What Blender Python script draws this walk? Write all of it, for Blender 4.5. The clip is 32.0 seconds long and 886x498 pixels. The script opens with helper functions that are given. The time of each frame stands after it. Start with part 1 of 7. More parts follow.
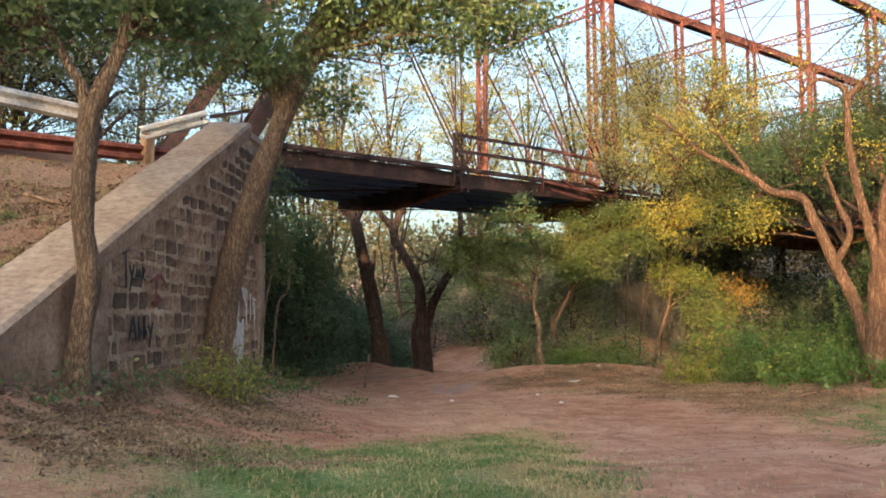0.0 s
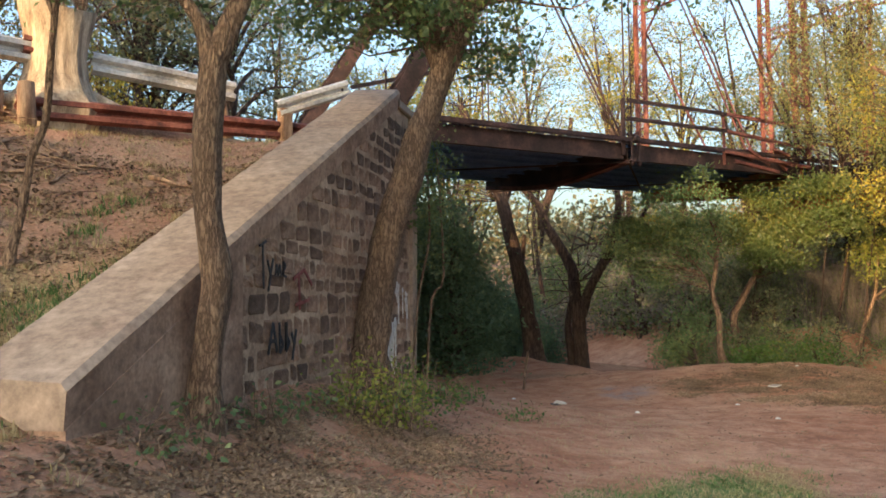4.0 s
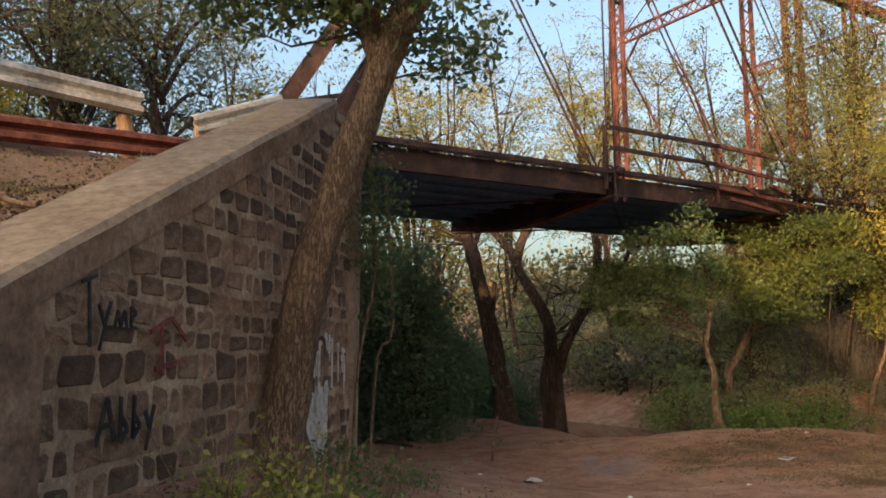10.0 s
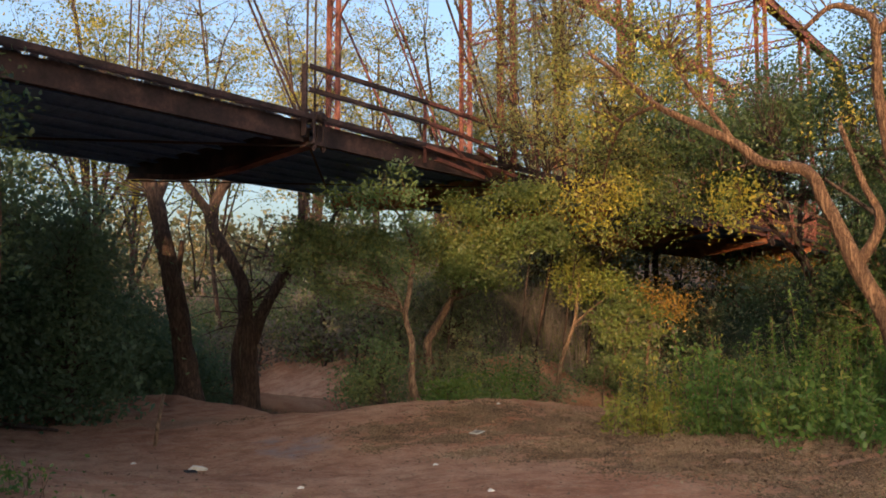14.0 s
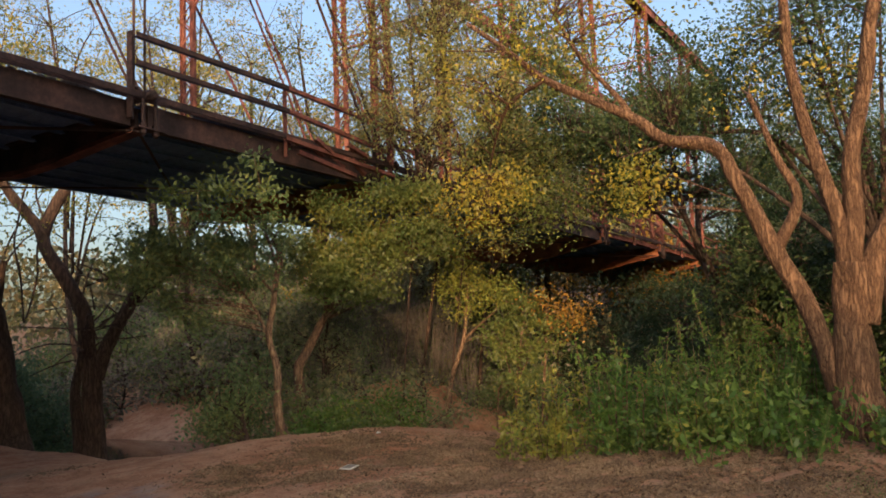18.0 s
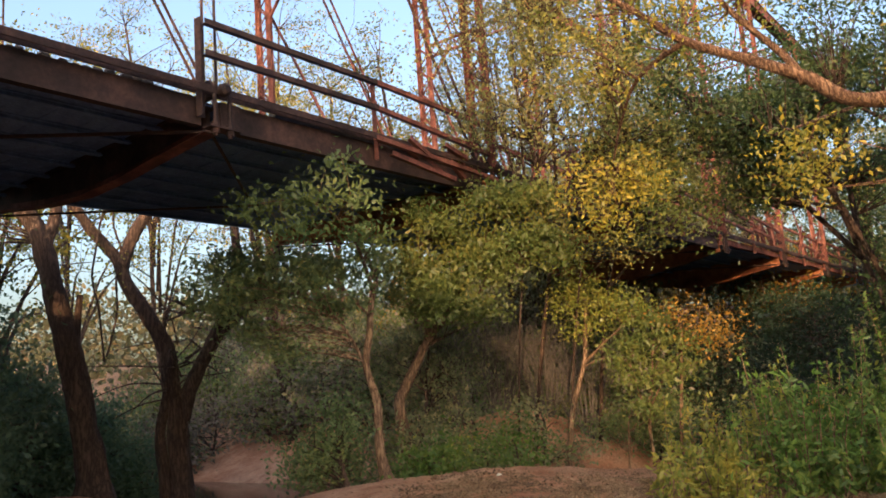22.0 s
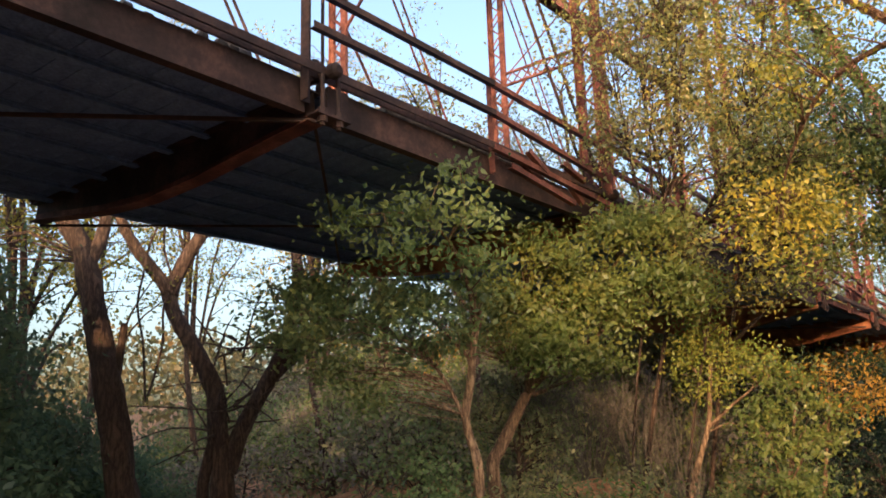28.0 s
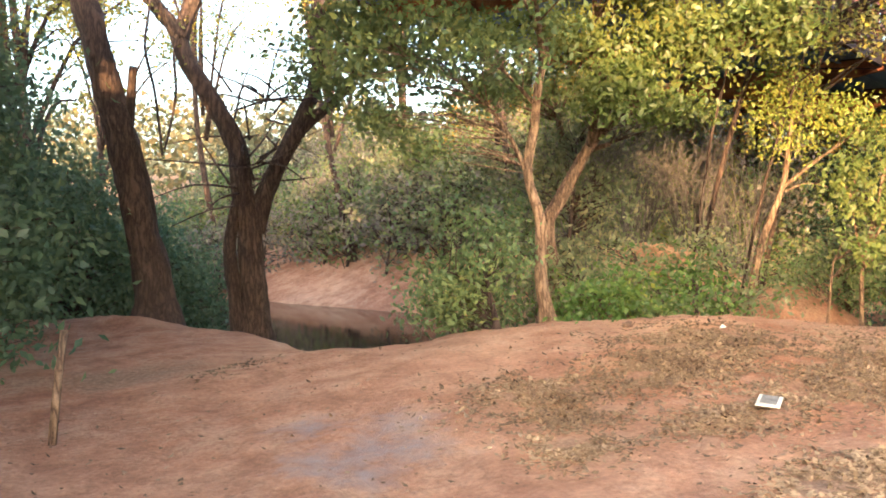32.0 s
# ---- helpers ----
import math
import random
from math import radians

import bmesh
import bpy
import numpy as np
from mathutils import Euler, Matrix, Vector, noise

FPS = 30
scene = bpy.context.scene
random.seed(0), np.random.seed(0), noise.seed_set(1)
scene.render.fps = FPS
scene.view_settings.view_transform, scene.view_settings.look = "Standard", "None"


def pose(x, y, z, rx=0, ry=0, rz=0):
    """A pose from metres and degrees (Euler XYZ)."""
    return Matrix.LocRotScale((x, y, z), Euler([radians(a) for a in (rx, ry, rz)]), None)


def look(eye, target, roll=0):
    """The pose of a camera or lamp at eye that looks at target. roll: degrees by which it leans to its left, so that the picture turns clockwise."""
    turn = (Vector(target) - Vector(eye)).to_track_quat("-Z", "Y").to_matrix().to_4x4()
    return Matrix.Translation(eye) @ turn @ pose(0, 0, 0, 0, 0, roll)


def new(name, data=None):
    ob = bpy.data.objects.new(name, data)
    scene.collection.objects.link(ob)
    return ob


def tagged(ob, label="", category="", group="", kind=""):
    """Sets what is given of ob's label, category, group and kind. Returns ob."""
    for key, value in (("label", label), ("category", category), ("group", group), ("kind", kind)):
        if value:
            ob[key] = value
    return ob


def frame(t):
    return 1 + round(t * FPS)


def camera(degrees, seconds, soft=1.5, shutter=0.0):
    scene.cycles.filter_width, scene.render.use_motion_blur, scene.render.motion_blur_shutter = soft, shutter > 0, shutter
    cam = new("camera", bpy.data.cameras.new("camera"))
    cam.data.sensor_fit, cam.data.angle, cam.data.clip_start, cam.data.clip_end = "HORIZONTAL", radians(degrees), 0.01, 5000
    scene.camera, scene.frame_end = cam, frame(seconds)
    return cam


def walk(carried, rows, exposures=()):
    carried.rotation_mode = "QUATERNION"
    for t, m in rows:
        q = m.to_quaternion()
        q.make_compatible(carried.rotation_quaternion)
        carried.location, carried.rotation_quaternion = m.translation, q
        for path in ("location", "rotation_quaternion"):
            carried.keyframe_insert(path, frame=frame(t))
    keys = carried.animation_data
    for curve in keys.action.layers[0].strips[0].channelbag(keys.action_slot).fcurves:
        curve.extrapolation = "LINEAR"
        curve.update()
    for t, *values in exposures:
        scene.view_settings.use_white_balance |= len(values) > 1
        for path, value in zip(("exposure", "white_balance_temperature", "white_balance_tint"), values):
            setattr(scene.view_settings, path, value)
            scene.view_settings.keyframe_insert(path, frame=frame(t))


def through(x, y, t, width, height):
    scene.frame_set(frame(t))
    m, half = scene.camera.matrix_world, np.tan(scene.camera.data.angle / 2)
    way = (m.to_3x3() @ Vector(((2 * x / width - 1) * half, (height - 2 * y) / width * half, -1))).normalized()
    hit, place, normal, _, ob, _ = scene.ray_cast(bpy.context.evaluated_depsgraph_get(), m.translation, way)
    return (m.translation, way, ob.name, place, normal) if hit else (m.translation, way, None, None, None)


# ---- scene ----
cam = camera(56.3, 32.0, 1.75)
PATH = [
    (0.0, (0.335, -2.551, 1.619), (1.641, 2.260, 2.005), -0.41),
    (0.5, (0.250, -2.303, 1.637), (1.691, 2.476, 1.930), -0.85),
    (1.0, (0.141, -2.058, 1.657), (1.925, 2.607, 1.891), -1.99),
    (1.5, (0.125, -1.806, 1.661), (1.928, 2.852, 1.886), -3.01),
    (2.0, (0.182, -1.472, 1.673), (1.978, 3.189, 1.895), -3.12),
    (2.5, (0.180, -1.204, 1.698), (1.954, 3.466, 1.908), -2.66),
    (4.5, (0.069, 0.089, 1.866), (0.044, 5.075, 2.237), -0.16),
    (5.0, (0.002, 0.297, 1.890), (-0.663, 5.221, 2.445), 0.08),
    (5.5, (-0.054, 0.422, 1.897), (-1.856, 5.054, 2.444), -0.70),
    (6.0, (-0.062, 0.638, 1.889), (-2.607, 4.905, 2.451), -0.58),
    (6.5, (-0.044, 0.865, 1.909), (-2.546, 5.153, 2.505), 0.11),
    (7.0, (-0.060, 1.004, 1.933), (-1.643, 5.704, 2.574), -0.65),
    (7.5, (0.043, 1.141, 1.923), (-0.617, 6.056, 2.558), -2.41),
    (8.0, (0.237, 1.350, 1.933), (0.193, 6.310, 2.565), -1.02),
    (8.5, (0.360, 1.536, 1.922), (0.776, 6.480, 2.536), -0.61),
    (9.0, (0.429, 1.774, 1.924), (1.067, 6.698, 2.511), 0.25),
    (9.5, (0.547, 1.912, 1.906), (1.262, 6.827, 2.480), -1.80),
    (10.0, (0.722, 2.127, 1.888), (1.422, 7.042, 2.487), -0.57),
    (10.5, (0.865, 2.315, 1.859), (1.684, 7.219, 2.392), -0.31),
    (11.0, (0.938, 2.544, 1.869), (2.121, 7.375, 2.388), 0.50),
    (11.5, (1.118, 2.655, 1.852), (2.787, 7.345, 2.317), -0.04),
    (12.0, (1.288, 2.873, 1.853), (3.068, 7.524, 2.302), 0.49),
    (12.5, (1.388, 3.087, 1.841), (3.545, 7.579, 2.257), 0.14),
    (13.0, (1.454, 3.309, 1.856), (3.719, 7.746, 2.279), -0.56),
    (13.5, (1.603, 3.501, 1.825), (3.858, 7.943, 2.252), -1.16),
    (14.0, (1.766, 3.697, 1.821), (4.045, 8.128, 2.237), 0.01),
    (14.5, (1.867, 3.906, 1.803), (4.366, 8.216, 2.228), -0.70),
    (15.0, (2.013, 4.099, 1.791), (4.683, 8.298, 2.275), -2.11),
    (15.5, (2.241, 4.261, 1.749), (5.129, 8.311, 2.256), -1.28),
    (17.5, (2.981, 5.097, 1.525), (5.800, 9.182, 2.131), -2.87),
    (18.0, (3.060, 5.307, 1.490), (5.886, 9.386, 2.102), -2.44),
    (18.5, (3.112, 5.555, 1.498), (5.913, 9.649, 2.121), -4.23),
    (19.0, (3.242, 5.795, 1.482), (5.953, 9.949, 2.113), -5.08),
    (19.5, (3.412, 6.046, 1.469), (5.995, 10.275, 2.132), -2.96),
    (20.0, (3.437, 6.284, 1.443), (6.021, 10.509, 2.130), -2.48),
    (20.5, (3.463, 6.519, 1.446), (6.042, 10.745, 2.145), -4.41),
    (21.0, (3.580, 6.771, 1.433), (6.150, 10.994, 2.180), -4.52),
    (21.5, (3.658, 6.964, 1.467), (6.205, 11.193, 2.259), -4.03),
    (22.0, (3.682, 7.179, 1.468), (6.086, 11.486, 2.288), -4.37),
    (22.5, (3.653, 7.384, 1.484), (6.011, 11.715, 2.314), -5.40),
    (23.0, (3.693, 7.596, 1.472), (5.927, 11.986, 2.332), -5.58),
    (23.5, (3.741, 7.803, 1.481), (5.762, 12.283, 2.400), -3.91),
    (24.0, (3.674, 8.005, 1.484), (5.686, 12.480, 2.444), -3.56),
    (24.5, (3.541, 8.173, 1.514), (5.586, 12.627, 2.505), -4.47),
    (25.0, (3.477, 8.322, 1.514), (5.553, 12.756, 2.529), -3.54),
    (25.5, (3.453, 8.501, 1.490), (5.497, 12.937, 2.560), -4.02),
    (27.5, (3.430, 9.332, 1.576), (5.700, 13.637, 2.722), -2.56),
    (28.0, (3.518, 9.520, 1.592), (5.802, 13.819, 2.734), -1.82),
    (28.5, (3.494, 9.629, 1.589), (5.831, 13.899, 2.733), -1.02),
    (29.0, (3.430, 9.812, 1.577), (6.086, 13.891, 2.719), -2.23),
    (29.5, (3.395, 9.959, 1.557), (6.099, 14.010, 2.684), -3.09),
    (30.0, (3.473, 10.103, 1.517), (6.209, 14.150, 2.585), -2.74),
    (30.5, (3.470, 10.328, 1.473), (6.253, 14.468, 1.815), -2.54),
    (31.0, (3.438, 10.555, 1.449), (6.210, 14.714, 1.559), -3.72),
    (31.5, (3.505, 10.761, 1.407), (6.182, 14.981, 1.247), -3.09),
    (32.0, (3.586, 10.980, 1.373), (5.875, 15.421, 1.188), -1.12),
]
EXPOSURES = [(0.0, 2.42, 5550, 10), (2.5, 2.52, 5550, 10), (4.5, 2.25, 5650, 9), (5.0, 2.2, 6050, 9), (6.0, 2.65, 7200, 11), (7.0, 2.7, 6550, 10), (8.0, 2.38, 6200, 11), (9.0, 1.95, 6050, 11), (11.0, 1.72, 5850, 12), (13.0, 1.6, 5650, 14), (15.0, 1.74, 5700, 15), (18.0, 1.58, 5800, 15), (20.0, 1.95, 5800, 16), (23.0, 2.0, 5750, 17), (28.0, 2.15, 5750, 16), (29.0, 2.15, 5750, 17), (30.2, 2.3, 5800, 17), (30.6, 3.05, 5750, 15), (32.0, 3.78, 5850, 13)]
walk(cam, [(t, look(eye, target, roll)) for t, eye, target, roll in PATH], EXPOSURES)

# ---------------------------------------------------------------- light
SUN_FROM = Vector((-0.56, -0.83, 0.0)).normalized()
SUN_UP = radians(8.0)
world = bpy.data.worlds.new("world")
scene.world = world
world.use_nodes = True
wn = world.node_tree
sky = wn.nodes.new("ShaderNodeTexSky")
sky.sky_type = "NISHITA"
sky.sun_disc = False
sky.sun_elevation = SUN_UP
sky.sun_rotation = math.atan2(SUN_FROM.x, SUN_FROM.y)
sky.air_density, sky.dust_density, sky.ozone_density = 1.0, 7.0, 0.8
wn.links.new(sky.outputs[0], wn.nodes["Background"].inputs[0])
wn.nodes["Background"].inputs[1].default_value = 0.15
sun = new("sun", bpy.data.lights.new("sun", "SUN"))
sun.data.energy, sun.data.angle, sun.data.color = 1.45, radians(0.6), (1.0, 0.59, 0.25)
sun.matrix_world = look(SUN_FROM * 30 * math.cos(SUN_UP) + Vector((0, 0, 30 * math.sin(SUN_UP))), (0, 0, 0))


# ---------------------------------------------------------------- materials
def material(name):
    m = bpy.data.materials.new(name)
    m.use_nodes = True
    return m, m.node_tree, m.node_tree.nodes["Principled BSDF"]


def node(nt, kind, **values):
    n = nt.nodes.new(kind)
    for k, v in values.items():
        n.inputs[k].default_value = v
    return n


def ramp(nt, source, stops):
    r = nt.nodes.new("ShaderNodeValToRGB")
    e = r.color_ramp.elements
    while len(e) < len(stops):
        e.new(0.5)
    for el, (p, c) in zip(e, stops):
        el.position, el.color = p, (*c, 1)
    nt.links.new(source, r.inputs[0])
    return r.outputs[0]


def mix(nt, fac, a, b, mode="MIX"):
    m = nt.nodes.new("ShaderNodeMixRGB")
    m.blend_type = mode
    for i, v in ((0, fac), (1, a), (2, b)):
        if isinstance(v, (int, float)):
            m.inputs[i].default_value = v
        elif isinstance(v, tuple):
            m.inputs[i].default_value = (*v, 1)
        else:
            nt.links.new(v, m.inputs[i])
    return m.outputs[0]


def noise_of(nt, scale, detail=5.0, rough=0.6, vec=None, stretch=None):
    n = node(nt, "ShaderNodeTexNoise", Scale=scale, Detail=detail, Roughness=rough)
    if vec is None:
        vec = nt.nodes.new("ShaderNodeTexCoord").outputs["Object"]
    if stretch:
        mp = nt.nodes.new("ShaderNodeMapping")
        mp.inputs["Scale"].default_value = stretch
        nt.links.new(vec, mp.inputs[0])
        vec = mp.outputs[0]
    nt.links.new(vec, n.inputs["Vector"])
    return n.outputs[0]


def bump(nt, bsdf, height, strength, distance):
    b = node(nt, "ShaderNodeBump", Strength=strength, Distance=distance)
    nt.links.new(height, b.inputs["Height"])
    nt.links.new(b.outputs[0], bsdf.inputs["Normal"])


def rough_surface(name, dark, mid, light, scale, roughness=0.9, relief=0.5, depth=0.02, stretch=None, fine=9.0, metal=0.0, vary=0.0):
    """A weathered surface: patches at one scale, grain at another, relief from both."""
    m, nt, p = material(name)
    a = noise_of(nt, scale, 6, 0.62, stretch=stretch)
    g = noise_of(nt, scale * fine, 6, 0.7, stretch=stretch)
    col = ramp(nt, a, [(0.36, dark), (0.5, mid), (0.65, light)])
    col = mix(nt, 0.6, col, ramp(nt, g, [(0.32, (0.2, 0.2, 0.2)), (0.68, (0.8, 0.8, 0.8))]), "OVERLAY")
    if vary:
        info = nt.nodes.new("ShaderNodeObjectInfo")
        shade = ramp(nt, info.outputs["Random"], [(0.0, (1 - vary,) * 3), (1.0, (1 + vary * 0.6,) * 3)])
        col = mix(nt, 1.0, col, shade, "MULTIPLY")
    nt.links.new(col, p.inputs["Base Color"])
    p.inputs["Roughness"].default_value, p.inputs["Metallic"].default_value = roughness, metal
    bump(nt, p, mix(nt, 0.5, a, g), relief, depth)
    return m


def bark_surface(name, dark, mid, light, scale, stretch=0.14, depth=0.035):
    """Ropy bark: upright ridges parted by dark furrows, patches of lichen and dust on the ridges."""
    m, nt, p = material(name)
    wide = noise_of(nt, scale, 4, 0.55, stretch=(1, 1, stretch))
    fold = nt.nodes.new("ShaderNodeMath")
    fold.operation = "SUBTRACT"
    nt.links.new(wide, fold.inputs[0])
    fold.inputs[1].default_value = 0.5
    ridge = nt.nodes.new("ShaderNodeMath")
    ridge.operation = "ABSOLUTE"
    nt.links.new(fold.outputs[0], ridge.inputs[0])
    grain = noise_of(nt, scale * 5, 5, 0.7, stretch=(1, 1, 0.5))
    patch = noise_of(nt, 2.3, 4, 0.6)
    col = ramp(nt, ridge.outputs[0], [(0.0, dark), (0.055, mid), (0.16, light)])
    col = mix(nt, 0.55, col, ramp(nt, grain, [(0.3, (0.25, 0.25, 0.25)), (0.7, (0.75, 0.75, 0.75))]), "OVERLAY")
    col = mix(nt, 0.5, col, ramp(nt, patch, [(0.35, (0.34, 0.34, 0.34)), (0.65, (0.66, 0.66, 0.66))]), "OVERLAY")
    nt.links.new(col, p.inputs["Base Color"])
    p.inputs["Roughness"].default_value = 0.97
    height = ramp(nt, ridge.outputs[0], [(0.0, (0, 0, 0)), (0.09, (0.75, 0.75, 0.75)), (0.2, (1, 1, 1))])
    bump(nt, p, mix(nt, 0.25, height, grain), 1.0, depth)
    return m


def leaf_material(name, stops, through=0.35):
    """Thin leaves: a colour for each leaf, some light let through."""
    m, nt, p = material(name)
    nt.nodes.remove(p)
    out = nt.nodes["Material Output"]
    geo = nt.nodes.new("ShaderNodeNewGeometry")
    clump = noise_of(nt, 0.9, 2, 0.5)
    add = nt.nodes.new("ShaderNodeMath")
    add.operation = "MULTIPLY_ADD"
    nt.links.new(geo.outputs["Random Per Island"], add.inputs[0])
    add.inputs[1].default_value = 0.55
    nt.links.new(clump, add.inputs[2])
    sub = nt.nodes.new("ShaderNodeMath")
    sub.operation = "SUBTRACT"
    nt.links.new(add.outputs[0], sub.inputs[0])
    sub.inputs[1].default_value = 0.27
    col = ramp(nt, sub.outputs[0], stops)
    d = node(nt, "ShaderNodeBsdfDiffuse", Roughness=0.8)
    t = node(nt, "ShaderNodeBsdfTranslucent")
    g = node(nt, "ShaderNodeBsdfGlossy", Roughness=0.45)
    g.inputs["Color"].default_value = (0.5, 0.5, 0.5, 1)
    for n in (d, t):
        nt.links.new(col, n.inputs["Color"])
    m1 = node(nt, "ShaderNodeMixShader", Fac=through)
    nt.links.new(d.outputs[0], m1.inputs[1])
    nt.links.new(t.outputs[0], m1.inputs[2])
    m2 = node(nt, "ShaderNodeMixShader", Fac=0.06)
    nt.links.new(m1.outputs[0], m2.inputs[1])
    nt.links.new(g.outputs[0], m2.inputs[2])
    nt.links.new(m2.outputs[0], out.inputs[0])
    return m


GREEN = leaf_material("green_leaves", [(0.0, (0.06, 0.11, 0.044)), (0.4, (0.112, 0.176, 0.068)), (0.75, (0.175, 0.228, 0.08)), (1.0, (0.29, 0.285, 0.08))], 0.45)
FRESH = leaf_material("fresh_green_leaves", [(0.0, (0.045, 0.1, 0.022)), (0.45, (0.085, 0.165, 0.034)), (0.8, (0.165, 0.235, 0.042)), (1.0, (0.33, 0.315, 0.05))])
LIME = leaf_material("yellow_green_leaves", [(0.0, (0.1, 0.15, 0.032)), (0.4, (0.19, 0.24, 0.045)), (0.75, (0.31, 0.31, 0.055)), (1.0, (0.44, 0.36, 0.06))])
YELLOW = leaf_material("yellowing_leaves", [(0.0, (0.09, 0.135, 0.03)), (0.35, (0.2, 0.215, 0.035)), (0.7, (0.36, 0.315, 0.035)), (1.0, (0.5, 0.37, 0.035))])
MIXED = leaf_material("autumn_mixed_leaves", [(0.0, (0.07, 0.12, 0.035)), (0.4, (0.15, 0.18, 0.045)), (0.7, (0.3, 0.25, 0.055)), (1.0, (0.42, 0.27, 0.06))])
WEEDGREEN = leaf_material("bright_weed_leaves", [(0.0, (0.05, 0.125, 0.02)), (0.45, (0.1, 0.205, 0.035)), (0.8, (0.165, 0.27, 0.05)), (1.0, (0.36, 0.34, 0.05))], 0.42)
OLIVE = leaf_material("dull_olive_leaves", [(0.0, (0.1, 0.13, 0.07)), (0.5, (0.19, 0.22, 0.115)), (0.8, (0.29, 0.28, 0.15)), (1.0, (0.38, 0.31, 0.16))], 0.45)
# the hollow's shade under the far deck is put into this leaf colour
SHADE = leaf_material("shade_toned_foliage", [(0.0, (0.014, 0.034, 0.016)), (0.5, (0.027, 0.056, 0.025)), (1.0, (0.055, 0.085, 0.03))], 0.25)
DARK = leaf_material("dark_cedar_foliage", [(0.0, (0.06, 0.12, 0.068)), (0.5, (0.108, 0.18, 0.092)), (1.0, (0.18, 0.24, 0.105))], 0.42)
# darker copy of GREEN with overhead shade put into the colour
DEEP = leaf_material("shade_toned_leaves", [(0.0, (0.03, 0.062, 0.024)), (0.4, (0.058, 0.105, 0.036)), (0.75, (0.1, 0.145, 0.045)), (1.0, (0.2, 0.2, 0.055))], 0.4)
GOLDGREEN = leaf_material("thin_gold_green_leaves", [(0.0, (0.09, 0.13, 0.055)), (0.4, (0.17, 0.195, 0.07)), (0.75, (0.29, 0.265, 0.07)), (1.0, (0.44, 0.33, 0.055))], 0.4)
SUNGREEN = leaf_material("olive_green_leaves", [(0.0, (0.06, 0.11, 0.03)), (0.4, (0.118, 0.17, 0.045)), (0.75, (0.185, 0.215, 0.055)), (1.0, (0.29, 0.275, 0.055))], 0.45)
WOODS = leaf_material("far_autumn_leaves", [(0.0, (0.045, 0.06, 0.033)), (0.5, (0.09, 0.1, 0.055)), (0.8, (0.17, 0.135, 0.065)), (1.0, (0.26, 0.17, 0.07))], 0.3)
LEAFGREEN = leaf_material("mid_green_leaves", [(0.0, (0.085, 0.15, 0.062)), (0.4, (0.155, 0.235, 0.092)), (0.75, (0.235, 0.3, 0.105)), (1.0, (0.36, 0.35, 0.09))], 0.48)
# the low sun's orange is put into this leaf colour
RUSSET = leaf_material("sunlit_russet_leaves", [(0.0, (0.16, 0.12, 0.03)), (0.4, (0.3, 0.19, 0.03)), (0.75, (0.42, 0.24, 0.03)), (1.0, (0.4, 0.15, 0.04))])
DRYTWIG = leaf_material("dry_brush", [(0.0, (0.1, 0.09, 0.075)), (0.5, (0.19, 0.17, 0.14)), (1.0, (0.28, 0.24, 0.185))], 0.2)
DRYGRASS = leaf_material("dry_grass", [(0.0, (0.21, 0.17, 0.085)), (0.5, (0.39, 0.32, 0.16)), (1.0, (0.53, 0.455, 0.25))], 0.3)
GREENGRASS = leaf_material("green_grass", [(0.0, (0.06, 0.125, 0.03)), (0.5, (0.115, 0.2, 0.055)), (1.0, (0.25, 0.285, 0.11))], 0.3)
LITTER = leaf_material("fallen_leaves", [(0.0, (0.065, 0.042, 0.026)), (0.5, (0.175, 0.118, 0.072)), (1.0, (0.45, 0.34, 0.225))], 0.1)
BARK = bark_surface("grey_brown_bark", (0.085, 0.055, 0.036), (0.175, 0.118, 0.076), (0.27, 0.19, 0.125), 30.0, 0.26, 0.03)
DARKBARK = bark_surface("dark_reddish_bark", (0.034, 0.022, 0.018), (0.066, 0.043, 0.034), (0.108, 0.071, 0.055), 14.0, 0.24, 0.02)
WARMBARK = bark_surface("furrowed_brown_bark", (0.07, 0.037, 0.021), (0.125, 0.07, 0.04), (0.19, 0.115, 0.068), 20.0, 0.24, 0.03)
TANBARK = bark_surface("pale_tan_bark", (0.08, 0.05, 0.031), (0.175, 0.114, 0.072), (0.28, 0.194, 0.125), 16.0, 0.25, 0.015)
REDBARK = bark_surface("reddish_brown_bark", (0.06, 0.037, 0.025), (0.13, 0.083, 0.055), (0.21, 0.142, 0.096), 18.0, 0.22, 0.018)
WEEDSTEM = rough_surface("green_weed_stem", (0.08, 0.12, 0.035), (0.13, 0.18, 0.05), (0.2, 0.22, 0.08), 12.0, 0.8, 0.2, 0.003)
GREYTWIG = bark_surface("grey_twig_bark", (0.085, 0.078, 0.07), (0.145, 0.132, 0.118), (0.21, 0.19, 0.17), 20.0, 0.3, 0.01)
PALEBARK = rough_surface("mottled_pale_bark", (0.09, 0.066, 0.05), (0.24, 0.185, 0.14), (0.42, 0.34, 0.27), 9.0, 0.92, 0.6, 0.015, (1, 1, 0.5))
CONCRETE = rough_surface("cast_concrete", (0.27, 0.195, 0.142), (0.325, 0.245, 0.18), (0.385, 0.295, 0.222), 1.1, 0.93, 0.3, 0.008)
MORTAR = rough_surface("lime_mortar", (0.24, 0.155, 0.1), (0.36, 0.25, 0.165), (0.5, 0.37, 0.255), 2.2, 0.95, 0.6, 0.02)
STONE = rough_surface("red_brown_sandstone", (0.115, 0.066, 0.042), (0.22, 0.132, 0.082), (0.33, 0.215, 0.14), 5.0, 0.93, 0.9, 0.025, vary=0.6)
# earth stains on the plaster; on the coping's side it stands for shade
DIRTSHADECOAT = rough_surface("earth_stain_and_shade_plaster", (0.19, 0.112, 0.07), (0.3, 0.19, 0.125), (0.41, 0.28, 0.192), 2.0, 0.95, 0.7, 0.02)
